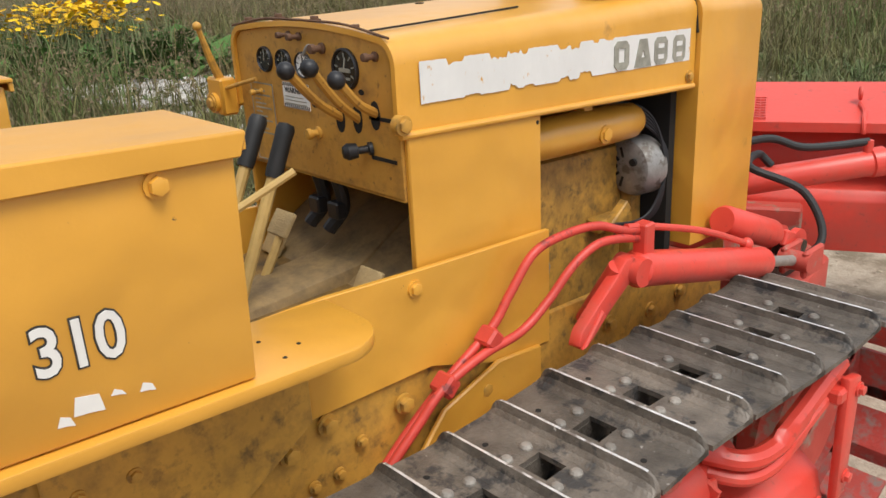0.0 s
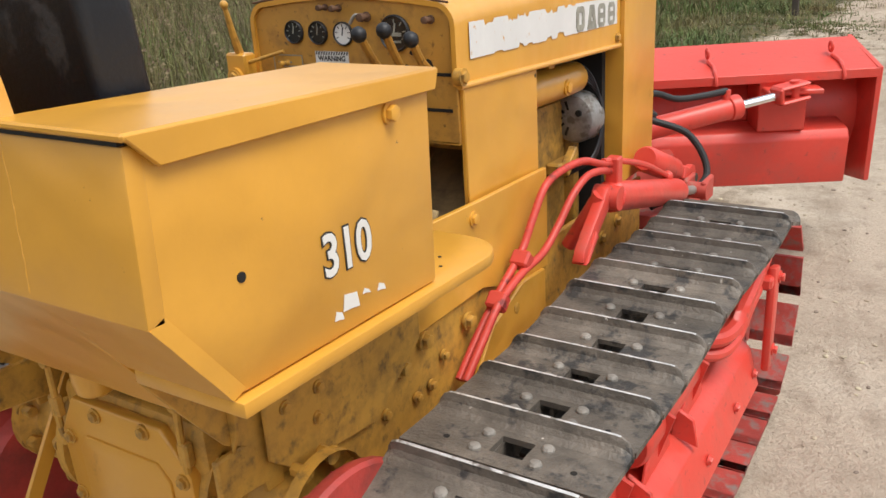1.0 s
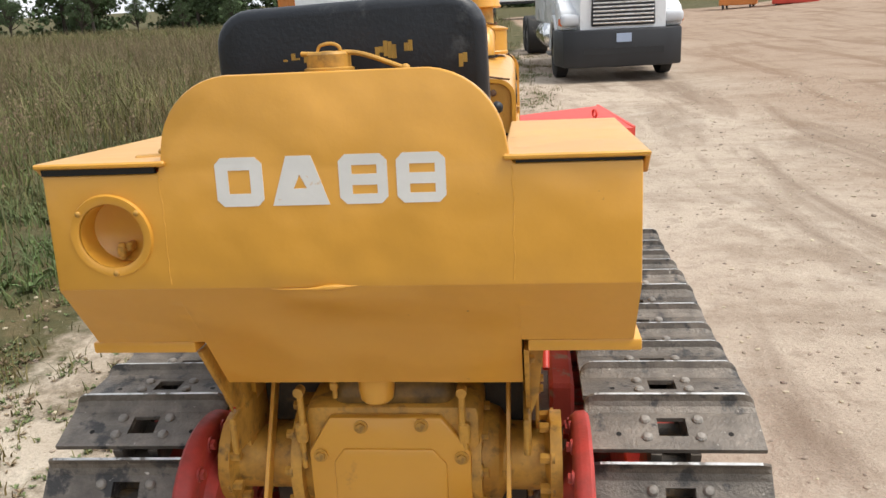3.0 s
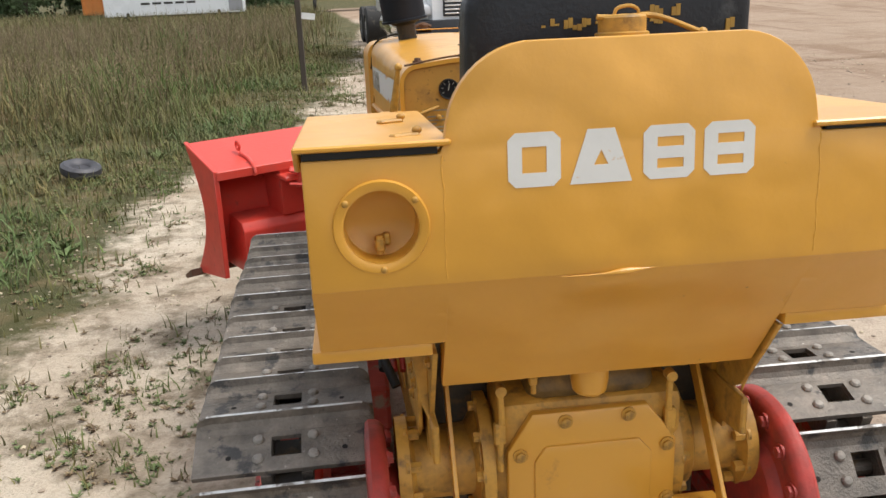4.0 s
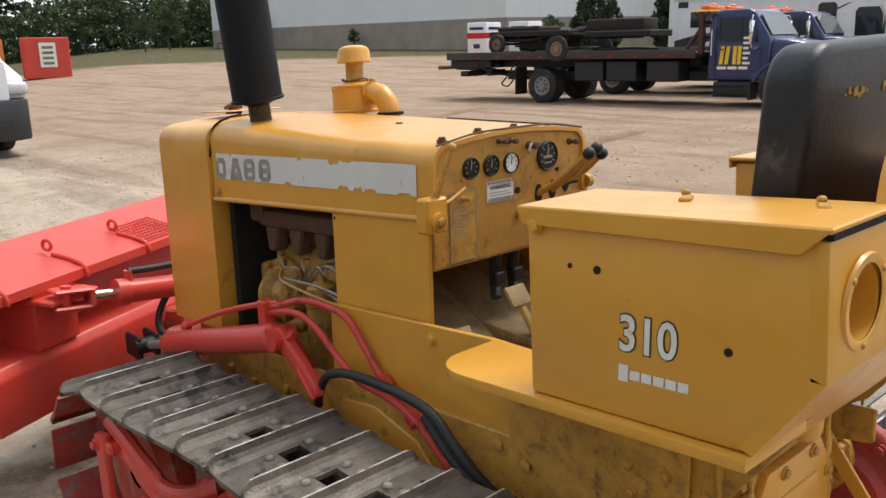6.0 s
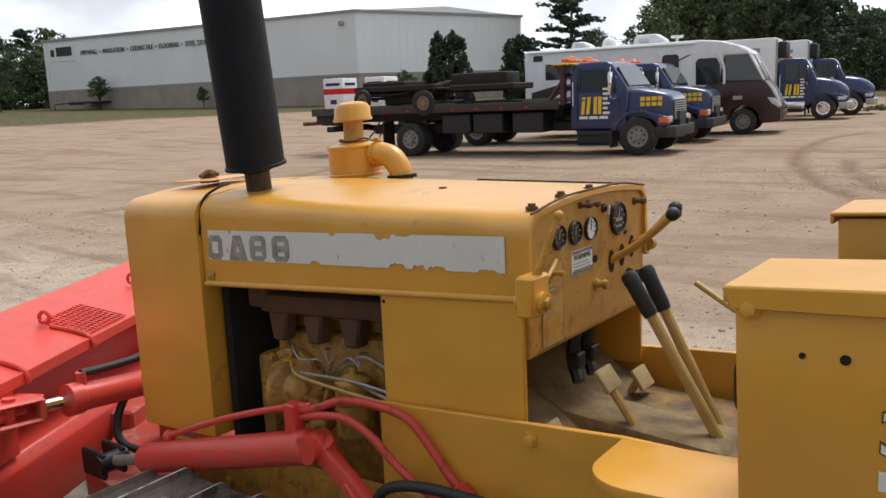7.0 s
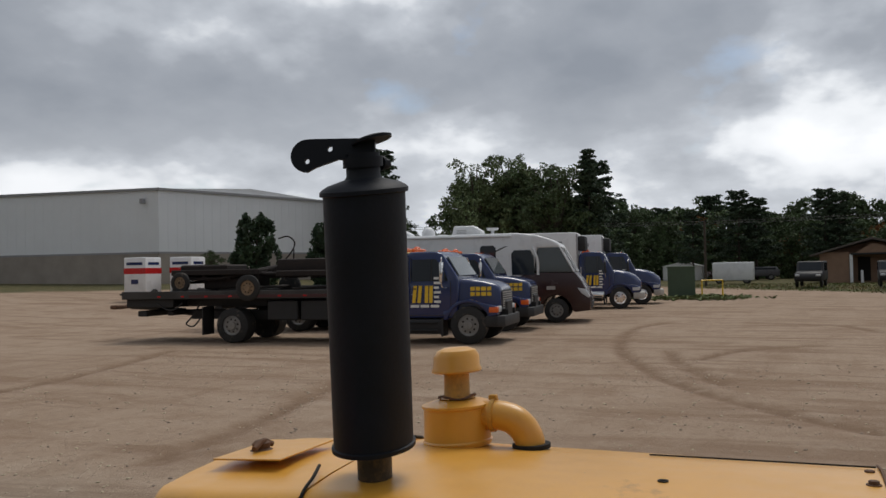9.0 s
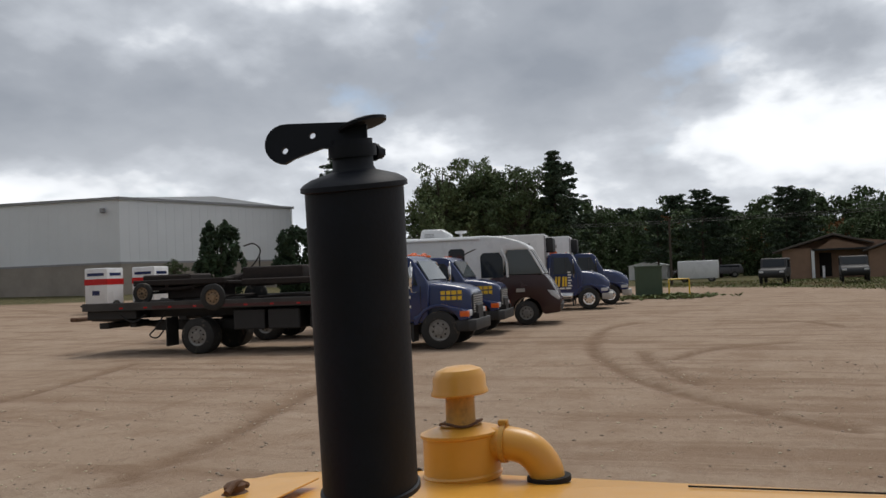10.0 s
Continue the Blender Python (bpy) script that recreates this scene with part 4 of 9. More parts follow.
# muffler and air cleaner
MC, MT = Vector((-0.184, 2.049, 1.666)), Vector((-0.257, 2.023, 2.211))
md = (MT - MC).normalized()
MB = MC - md * 0.055
b = B()
L = 0.549
lathe(b, MB + md * 0.055, MT, [(0, 0), (0, 0.040), (0.010, 0.060), (0.014, 0.0870), (0.022, 0.0870), (0.024, 0.0825), (L - 0.01, 0.0825), (L - 0.008, 0.0890), (L, 0.0890), (L + 0.005, 0.084), (L + 0.012, 0.072), (L + 0.018, 0.052), (L + 0.022, 0.038), (L + 0.028, 0.034), (L + 0.074, 0.034), (L + 0.074, 0.030), (L + 0.04, 0.030)], 36)
muf = part("muffler", b, MUFB, dozer, "tall black exhaust muffler with tilted rain cap", shear=True)
b = B()
cyl(b, MB - md * 0.06, MB + md * 0.07, 0.036, seg=22)
part("exhaust_pipe", b, OILY_SHADE, muf, "rusty exhaust stub", shear=True)
top = MB + md * (0.055 + L + 0.070)
b = B()
tr = pose(*(top + Vector((-0.005, 0.0, 0.020))), 0, 0, 0) @ pose(0, 0, 0, 0, 0, -71) @ pose(0, 0, 0, 0, -12, 0)
lathe(b, tr @ Vector((0.022, 0, 0)), tr @ Vector((0.022, 0, 0.1)), [(0, 0), (0, 0.040), (0.005, 0.041), (0.009, 0.030), (0.011, 0)], 26)
part("rain_cap", b, MUFB, muf, "tilted rain cap disc", shear=True)
b = B()
tr2 = pose(*(top + Vector((-0.004, 0.0, 0.020))), 0, 0, -71) @ pose(0, 0, 0, 0, 1, 0) @ Matrix.Diagonal((0.92, 1, 0.92, 1))
o = [(0.03, 0.012), (-0.11, 0.018)] + [(-0.118 + 0.036 * math.cos(radians(a)), -0.018 + 0.036 * math.sin(radians(a))) for a in range(100, 271, 17)] + [(-0.10, -0.045), (-0.05, -0.030), (-0.01, -0.036), (0.03, -0.030)]
t = B()
prism(t, o, -0.006, 0.006, "y", 0.0)
holes = B()
for hx, hz, hr in ((-0.118, -0.030, 0.006), (-0.068, -0.006, 0.006)):
    cyl(holes, (hx, -0.05, hz), (hx, 0.05, hz), hr, seg=12)
t = cut(t, holes)
merge(b, t, tr2)
part("counterweight_arm", b, MUFB, muf, "flat counterweight arm", shear=True)
b = B()
lathe(b, top - md * 0.025, top, [(0, 0.034), (0, 0.040), (0.02, 0.040), (0.02, 0.034)], 24)
hexbolt(b, top + Vector((0.041, -0.02, -0.015)), (1, -0.3, 0), 0.010, 0.02)
part("clamp", b, MUFB, muf, "pipe clamp", shear=True)

AC = Vector((0.2015, 2.020, 1.61))
b = B()
lathe(b, AC, AC + Vector((0, 0, 1)), [(0.0, 0.084), (0.010, 0.0865), (0.014, 0.083), (0.090, 0.083), (0.094, 0.088), (0.100, 0.088), (0.106, 0.070), (0.112, 0.040), (0.112, 0)], 34)
ac = part("air_cleaner", b, YEL, dozer, "yellow air cleaner with mushroom pre-cleaner cap", shear=True)
b = B()
lathe(b, AC + Vector((0, 0, 0.108)), AC + Vector((0, 0, 1)), [(0, 0.034), (0.006, 0.044), (0.010, 0.034), (0.014, 0.032), (0.075, 0.031), (0.075, 0)], 26)
part("intake_stem", b, YELD, ac, "intake stem", shear=True)
b = B()
lathe(b, AC + Vector((0, 0, 0.178)), AC + Vector((0, 0, 1)), [(0.004, 0.030), (0.0, 0.058), (0.003, 0.0625), (0.008, 0.062), (0.014, 0.058), (0.040, 0.057), (0.054, 0.048), (0.061, 0.030), (0.063, 0)], 34)
part("pre_cleaner_cap", b, YEL, ac, "domed pre-cleaner cap", shear=True)
b = B()
tube(b, [AC + Vector((0.0, -0.03, 0.070)), AC + Vector((0.0, -0.10, 0.070)), AC + Vector((0.0, -0.150, 0.056)), AC + Vector((0.0, -0.182, 0.018)), AC + Vector((0.0, -0.190, -0.03))], 0.036, 18)
el = part("intake_elbow", b, YEL, ac, "curved intake elbow", shear=True)
b = B()
lathe(b, AC + Vector((0.0, -0.092, 0.070)), AC + Vector((0.0, -0.104, 0.070)), [(0, 0.034), (0, 0.041), (0.010, 0.041), (0.010, 0.034)], 22)
bx(b, AC.x - 0.008, AC.x + 0.008, AC.y - 0.105, AC.y - 0.085, AC.z + 0.108, AC.z + 0.120, 0.002)
pieces("hose_clamp", b, YELD, ac, shear=True)
b = B()
tube(b, [AC + Vector((0.045 * math.cos(a), 0.045 * math.sin(a), 0.118 + 0.004 * math.sin(3 * a))) for a in np.linspace(0, 6.28, 14)], 0.003, 6)
part("wire", b, RUST, ac, "rusty wire ring", shear=True)
b = B()
prism(b, [(-0.03, 2.16), (0.02, 2.10), (0.06, 2.13), (0.03, 2.20)], 1.612, 1.626, "z", 0.001)
part("hood_patch", b, YELD, hood, "bent hood tab", shear=True)
b = B()
cyl(b, (0.2015, 1.830, 1.600), (0.2015, 1.830, 1.6105), 0.046, seg=24)
part("hood_opening", b, DARK, hood, "dark intake hole", shear=True)

# engine
b = B()
bx(b, -0.17, 0.17, 1.40, 2.04, 0.70, 1.19, 0.02, 2)
bx(b, -0.14, 0.14, 1.42, 2.02, 1.19, 1.34, 0.025, 2)
bx(b, -0.20, 0.20, 2.04, 2.10, 0.72, 1.12, 0.02, 2)
eng = part("engine_block", b, ENG, dozer, "oily yellow diesel engine block", shear=True)
b = B()
bx(b, -0.27, 0.27, 2.115, 2.145, 0.74, 1.50)
part("fan_shroud", b, DARK, eng, "black fan shroud", shear=True)
b = B()
lathe(b, (0.222, 1.42, 1.270), (0.222, 2.0, 1.270), [(0, 0), (0, 0.050), (0.02, 0.053), (0.47, 0.053), (0.56, 0.050), (0.585, 0.040), (0.59, 0)], 24)
bx(b, 0.10, 0.20, 1.55, 1.62, 1.23, 1.30, 0.01); bx(b, 0.10, 0.20, 1.80, 1.87, 1.23, 1.30, 0.01)
bx(b, 0.20, 0.235, 1.76, 1.80, 1.31, 1.345, 0.004)
man = part("intake_manifold", b, YEL, eng, "yellow intake manifold pipe", shear=True)
hexes(man, [(0.276, 1.80, 1.262)], (1, 0, 0), 0.016, YEL)
b = B()
lathe(b, (0.20, 2.00, 1.128), (0.215, 2.12, 1.128), [(0, 0), (0, 0.060), (0.010, 0.078), (0.030, 0.086), (0.085, 0.086), (0.10, 0.070), (0.105, 0)], 30)
alt = part("alternator", b, ALU, eng, "grey cast aluminium alternator", shear=True)
b = B()
for k in range(10):
    a = k * 0.628
    obx(b, Matrix.Translation((0.203 + 0.045 * math.cos(a), 2.003, 1.128 + 0.045 * math.sin(a))) @ pose(0, 0, 0, 0, -math.degrees(a), 0), 0.030, 0.006, 0.008)
cyl(b, (0.235, 1.985, 1.15), (0.235, 2.01, 1.15), 0.011, seg=10)
pieces("vent_slot", b, DARK, alt, "dark vent slots", shear=True)
b = B()
for k in range(5):
    tube(b, [(0.18, 1.75 + 0.02 * k, 1.34), (0.24, 2.02, 1.30 - 0.01 * k), (0.285, 2.07 + 0.004 * k, 1.16), (0.275, 2.05 - 0.01 * k, 1.00), (0.22, 1.92 - 0.02 * k, 0.95 + 0.01 * k)], 0.0045, 6)
pieces("wire", b, BLK, eng, "loose dark wire", shear=True)
b = B()
obx(b, pose(0.225, 1.93, 1.00, 35, 0, 0), 0.03, 0.11, 0.035, 0.004)
bx(b, 0.17, 0.22, 1.86, 2.02, 0.96, 1.00, 0.006)
part("alternator_bracket", b, ENG, eng, shear=True)
b = B()
bx(b, -0.23, -0.16, 1.47, 2.04, 1.255, 1.315, 0.018, 2)
for k in range(4):
    prism(b, [(1.52 + k * 0.14, 1.26), (1.60 + k * 0.14, 1.26), (1.585 + k * 0.14, 1.17), (1.535 + k * 0.14, 1.17)], -0.215, -0.165, "x", 0.008)
bx(b, -0.235, -0.165, 2.00, 2.08, 1.27, 1.37, 0.015, 2)
part("exhaust_manifold", b, RUST, eng, "rusty brown exhaust manifold", shear=True)
b = B()
lathe(b, (-0.235, 1.675, 0.93), (-0.235, 1.675, 1.15), [(0, 0), (0, 0.036), (0.01, 0.052), (0.10, 0.054), (0.105, 0.058), (0.112, 0.058), (0.118, 0.052), (0.16, 0.050), (0.175, 0.032), (0.178, 0.012), (0.20, 0.010), (0.20, 0)], 24)
part("fuel_filter", b, ENG, eng, "yellow canister fuel filter", shear=True)
b = B()
lathe(b, (-0.21, 1.97, 1.03), (-0.21, 1.80, 1.03), [(0, 0), (0, 0.080), (0.03, 0.085), (0.05, 0.060), (0.09, 0.055), (0.11, 0.040), (0.20, 0.038), (0.21, 0)], 24)
bx(b, -0.255, -0.20, 1.78, 1.86, 1.01, 1.075, 0.01); bx(b, -0.24, -0.19, 1.70, 1.80, 1.045, 1.085, 0.008)
part("injection_pump", b, ENG, eng, "oily injection pump", shear=True)
b = B()
for k in range(4):
    tube(b, [(-0.225, 1.80 - 0.01 * k, 1.08), (-0.25, 1.78 - 0.05 * k, 1.14 + 0.008 * k), (-0.248, 1.86 - 0.11 * k, 1.135), (-0.235, 1.90 - 0.125 * k, 1.165), (-0.20, 1.93 - 0.14 * k, 1.16)], 0.0032, 6)
tube(b, [(-0.26, 1.85, 1.10), (-0.272, 1.65, 1.10), (-0.28, 1.50, 1.085)], 0.005, 6)
tube(b, [(-0.262, 1.62, 1.085), (-0.282, 1.5, 1.065)], 0.005, 6, straight=True)
pieces("fuel_line", b, BOLT, eng, "thin steel fuel line", shear=True)

b = B()
tube(b, [(-0.20, 1.95, 1.115), (-0.268, 1.86, 1.098), (-0.300, 1.70, 1.088), (-0.318, 1.50, 1.075)], 0.0045, 8)
part("throttle_cable", b, TAN, eng, "thin pale throttle cable", shear=True)

# dark plate added behind the axle case; its colour stands for the shaded void
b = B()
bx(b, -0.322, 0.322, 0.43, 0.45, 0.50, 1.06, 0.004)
part("inner_plate", b, OILY_SHADE, dozer, "added dark plate standing for the shaded void under the seat", shear=True)

b = B()
lathe(b, (-0.175, 1.955, 1.035), (-0.30, 1.955, 1.045), [(0, 0), (0, 0.105), (0.018, 0.112), (0.030, 0.108), (0.036, 0.088), (0.048, 0.080), (0.052, 0.050), (0.085, 0.044), (0.09, 0.020), (0.095, 0)], 30)
gc = part("gear_cover", b, ENG, eng, "round oily timing gear cover", shear=True)
hexes(gc, [(-0.208, 1.955 + 0.100 * math.cos(a), 1.037 + 0.100 * math.sin(a)) for a in np.linspace(0, 6.28, 8)[:-1]], (-1, 0, 0), 0.009, ENG)
b = B()
for k, (y, z, r) in enumerate(((1.84, 1.06, 0.034), (1.80, 1.02, 0.028), (1.86, 0.98, 0.026), (1.77, 1.075, 0.020), (1.82, 0.94, 0.030))):
    lathe(b, (-0.20, y, z), (-0.27 - 0.004 * k, y, z), [(0, r), (0.04, r), (0.05, r * 0.7), (0.07, r * 0.6), (0.072, 0)], 12)
pieces("pump_boss", b, ENG, eng, "oily pump fitting", shear=True)

# rear axle case, cover, axle tubes and final drives
b = B()
bx(b, -0.185, 0.225, 0.27, 0.62, 0.42, 0.85, 0.03, 2)
lathe(b, (-0.30, 0.40, 0.66), (0.35, 0.40, 0.66), [(0, 0.0), (0, 0.076), (0.055, 0.078), (0.075, 0.112), (0.11, 0.125), (0.53, 0.125), (0.56, 0.112), (0.58, 0.078), (0.65, 0.076), (0.65, 0)], 30)
tra = part("axle_case", b, YELD, dozer, "dirty yellow transmission and axle case")
b = B()
cx = 0.022
o = [(-0.172, 0.50), (-0.172, 0.745), (-0.118, 0.832), (0.135, 0.832), (0.200, 0.745), (0.200, 0.50), (0.14, 0.44), (-0.11, 0.44)]
prism(b, o, 0.248, 0.272, "y", 0.006, 2)
cov = part("rear_cover", b, YEL, tra, "yellow bolted rear cover plate", angle=40)
b = B()
prism(b, [(-0.115, 0.52), (-0.115, 0.72), (-0.09, 0.755), (0.115, 0.755), (0.145, 0.72), (0.145, 0.52)], 0.242, 0.252, "y", 0.005, 2)
part("cover_boss", b, YEL, cov)
hexes(cov, [(-0.047, 0.247, 0.810), (0.091, 0.247, 0.814), (0.179, 0.247, 0.733), (-0.145, 0.247, 0.737), (0.183, 0.247, 0.60), (-0.150, 0.247, 0.60), (-0.08, 0.247, 0.468), (0.11, 0.247, 0.468)], (0, -1, 0), 0.0105, YELD, shear=False)
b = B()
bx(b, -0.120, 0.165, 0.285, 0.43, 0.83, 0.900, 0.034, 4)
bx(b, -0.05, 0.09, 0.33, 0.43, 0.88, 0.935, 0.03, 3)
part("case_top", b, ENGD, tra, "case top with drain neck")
b = B()
lathe(b, (0.0, 0.235, 0.885), (0.0, 0.235, 1.2), [(0, 0), (0, 0.030), (0.006, 0.036), (0.030, 0.040), (0.060, 0.040), (0.090, 0.040), (0.09, 0)], 24)
part("sump_neck", b, YEL, tank, "round drain neck below the tank")
b = B()
tube(b, [(-0.275, 0.262, 0.930), (-0.235, 0.255, 0.935), (-0.19, 0.25, 0.945), (-0.15, 0.255, 0.950), (-0.115, 0.28, 0.945)], 0.005, 8)
tube(b, [(0.13, 0.29, 0.905), (0.17, 0.27, 0.930), (0.21, 0.27, 0.925), (0.25, 0.30, 0.945)], 0.004, 8)
pieces("brake_line", b, TAN, tra, "thin pale brake line")
b = B()
bx(b, -0.128, -0.092, 0.275, 0.305, 0.915, 0.952, 0.004); cyl(b, (-0.108, 0.282, 0.865), (-0.108, 0.282, 0.93), 0.006, seg=10)
bx(b, -0.118, -0.100, 0.275, 0.292, 0.885, 0.905, 0.003)
pieces("valve_block", b, YELD, tra, "small valve block with stem")
for sx in (1, -1):
    b = B()
    lathe(b, (sx * 0.22, 0.38, 0.66), (sx * 0.6, 0.38, 0.66), [(0, 0.077), (0.145, 0.077), (0.152, 0.085), (0.158, 0.112), (0.185, 0.112)], 26)
    ax = part("axle_tube", b, YELD, tra, "axle tube with bolted flange")
    hexes(ax, [(sx * 0.384, 0.38 + 0.097 * math.cos(a), 0.66 + 0.097 * math.sin(a)) for a in np.linspace(0.3, 6.58, 9)[:-1]], (-sx, 0, 0), 0.012, YELD, shear=False, h=0.030)
    b = B()
    lathe(b, (sx * 0.405, 0.34, 0.52), (sx * 0.6, 0.34, 0.52), [(0, 0.0), (0, 0.150), (0.006, 0.158), (0.022, 0.170), (0.028, 0.196), (0.022, 0.202), (0.022, 0.234), (0.030, 0.246), (0.040, 0.251), (0.058, 0.253), (0.066, 0.246), (0.070, 0.20), (0.07, 0)], 48)
    fd = part("final_drive", b, REDF, tra, "red final drive housing")
    hexes(fd, [(sx * 0.426, 0.34 + 0.218 * math.cos(a), 0.52 + 0.218 * math.sin(a)) for a in np.linspace(0.2, 6.48, 17)[:-1]], (-sx, 0, 0), 0.012, REDF, shear=False, h=0.012)
    b = B()
    p0, p1 = ((0.445, 0.955), (0.155, 0.505)) if sx < 0 else ((0.420, 0.955), (0.120, 0.560))
    prism(b, [p0, p1, (p1[0] + 0.030, p1[1] - 0.020), (p0[0] + 0.030, p0[1] - 0.020)], sx * 0.279, sx * 0.289, "x", 0.0015)
    part("hitch_strap", b, YEL, tra, "flat diagonal yellow strap")
    # lifting lug and small hoses beside the axle
    b = B()
    tube(b, [(sx * 0.186, 0.258, 0.70), (sx * 0.187, 0.255, 0.76), (sx * 0.183, 0.256, 0.82), (sx * 0.184, 0.258, 0.885)], 0.0075, 8)
    lathe(b, (sx * 0.184, 0.246, 0.892), (sx * 0.184, 0.270, 0.892), [(0, 0), (0, 0.012), (0.024, 0.012), (0.024, 0)], 14)
    obx(b, pose(sx * 0.187, 0.258, 0.79, 0, 0, 0), 0.026, 0.020, 0.05, 0.004)
    pieces("brake_rod", b, YELD, tra, "upright brake rod with round eye")
    b = B()
    lathe(b, (sx * 0.196, 0.40, 0.66), (sx * 0.222, 0.40, 0.66), [(0, 0.10), (0, 0.150), (0.026, 0.150), (0.026, 0.10)], 30)
    fl = part("case_flange", b, YELD, tra, "bolted case flange")
    hexes(fl, [(sx * 0.222, 0.40 + 0.136 * math.cos(a), 0.66 + 0.136 * math.sin(a)) for a in np.linspace(0.45, 6.73, 11)[:-1]], (sx, 0, 0), 0.011, YELD, shear=False, h=0.016)
b = B()
bx(b, 0.18, 0.30, 0.08, 0.26, 0.50, 0.60, 0.01)
part("drawbar_block", b, YEL, tra, "yellow drawbar bracket")
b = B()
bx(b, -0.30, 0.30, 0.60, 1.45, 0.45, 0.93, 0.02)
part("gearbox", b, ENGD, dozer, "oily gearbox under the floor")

# ---- tracks ----
RC, RR, FC, FR = Vector((0.535, 0.388)), 0.300, Vector((2.105, 0.372)), 0.276
PLATE = 0.048


SAG = [(0.535, 0.0), (0.74, -0.006), (0.90, -0.012), (1.06, -0.015), (1.20, -0.002), (1.375, 0.015), (1.53, 0.007), (1.69, -0.003), (1.85, -0.012), (2.00, -0.011), (2.105, 0.0)]


def sag(y):
    """The top run hangs between sprocket, carrier roller and idler."""
    for (a, fa), (b2, fb) in zip(SAG, SAG[1:]):
        if y <= b2:
            t = max(0.0, (y - a) / (b2 - a))
            return fa + (fb - fa) * t * t * (3 - 2 * t)
    return 0.0


def track_path():
    """Pin centres round the loop, evenly spaced: (y, z)."""
    pts = []
    d = FC - RC
    a = math.asin((RR - FR) / d.length)
    base = math.atan2(d.y, d.x)
    up, dn = base + math.pi / 2 - a, base - math.pi / 2 + a
    n = 220
    t0 = RC + RR * Vector((math.cos(up), math.sin(up)))
    t1 = FC + FR * Vector((math.cos(up), math.sin(up)))
    for i in range(n):
        p = t0.lerp(t1, i / n)
        pts.append(p + Vector((0, sag(p.x))))
    for i in range(n):
        an = up - (up - dn) * i / n
        pts.append(FC + FR * Vector((math.cos(an), math.sin(an))))
    b0 = FC + FR * Vector((math.cos(dn), math.sin(dn)))
    b1 = RC + RR * Vector((math.cos(dn), math.sin(dn)))
    for i in range(n):
        pts.append(b0.lerp(b1, i / n))
    for i in range(n):
        an = dn - (2 * math.pi - (up - dn)) * i / n
        pts.append(RC + RR * Vector((math.cos(an), math.sin(an))))
    return pts


TP = track_path()
TL = [0.0]
for i in range(len(TP)):
    TL.append(TL[-1] + (TP[(i + 1) % len(TP)] - TP[i]).length)
NSHOE = 31
PITCH = TL[-1] / NSHOE


def on_track(s):
    s %= TL[-1]
    i = int(np.searchsorted(TL, s, side="right")) - 1
    p0, p1 = TP[i], TP[(i + 1) % len(TP)]
    f = (s - TL[i]) / max(1e-9, TL[i + 1] - TL[i])
    return p0.lerp(p1, f)


def shoe_mesh(name, plate_mat, edge_mat):
    """One shoe: pierced plate, rounded grouser bar, four bolts, two links; x across, y forward, z out."""
    b = B()
    W, LN, T = 0.205, PITCH * 0.97, 0.012
    ya, yb = -LN / 2, LN / 2 - 0.006
    hx0, hx1, hy0, hy1 = -0.034, 0.034, -0.036, 0.022
    xs, ys = (-W, hx0, hx1, W), (ya, hy0, hy1, yb)
    for i in range(3):
        for j in range(3):
            if i == 1 and j == 1:
                continue
            bx(b, xs[i], xs[i + 1], ys[j], ys[j + 1], 0, T)
    bmesh.ops.remove_doubles(b, verts=b.verts[:], dist=0.0001)
    n_plate = len(b.faces)
    # grouser: swept up from the plate in a hollow curve, its ends rounded off
    H, R = 0.047, 0.034
    cols = [(-W, 0.0)] + [(-W + R - R * math.cos(radians(a)), R * math.sin(radians(a))) for a in (25, 50, 75, 90)] + [(W - R + R * math.cos(radians(a)), R * math.sin(radians(a))) for a in (90, 75, 50, 25)] + [(W, 0.0)]
    yg = LN / 2 - 0.004
    secs = []
    for x, up in cols:
        top = T + (H - T) * max(0.12, up / R)
        k = (top - T) / (H - T)
        secs.append([(x, yg, 0.0), (x, yg, top), (x, yg - 0.006, top), (x, yg - 0.011, T + 0.50 * (top - T)), (x, yg - 0.020, T + 0.20 * (top - T) + 0.0006), (x, yg - 0.036, T + 0.0004), (x, yg - 0.036, 0.0)])
    loft(b, secs)
    for x in (-0.062, 0.062):
        for y in (-0.040, 0.016):
            nb = len(b.faces)
            lathe(b, (x, y, T), (x, y, T + 0.02), [(0, 0.0135), (0.004, 0.013), (0.0085, 0.009), (0.010, 0)], 10)
            b.faces.ensure_lookup_table()
            for f in b.faces[nb:]:
                f.material_index = 2
    for x in (-0.045, 0.045):
        bx(b, x - 0.012, x + 0.012, -PITCH * 0.52, PITCH * 0.52, -0.072, -0.001)
    # bushing and an added floor, near-black to stand for shade inside the hole
    nb = len(b.faces)
    cyl(b, (-0.036, -0.007, -0.046), (0.036, -0.007, -0.046), 0.020, seg=12)
    bx(b, -0.034, 0.034, -PITCH * 0.46, PITCH * 0.46, -0.072, -0.060)
    b.faces.ensure_lookup_table()
    for f in b.faces[nb:]:
        f.material_index = 4
    for x in (-0.128, 0.132):
        nb = len(b.faces)
        cyl(b, (x, -0.030, T - 0.001), (x, -0.030, T + 0.0008), 0.0065, seg=10)
        b.faces.ensure_lookup_table()
        for f in b.faces[nb:]:
            f.material_index = 3
    b.faces.ensure_lookup_table()
    for f in b.faces:
        c = f.calc_center_median()
        if c.z > 0.0445 and abs(f.normal.z) > 0.5 and c.y > LN / 2 - 0.03:
            f.material_index = 1
    return mesh_of(name, b, [plate_mat, edge_mat, SHOEB, DARK, OILY_SHADE], flat=True)


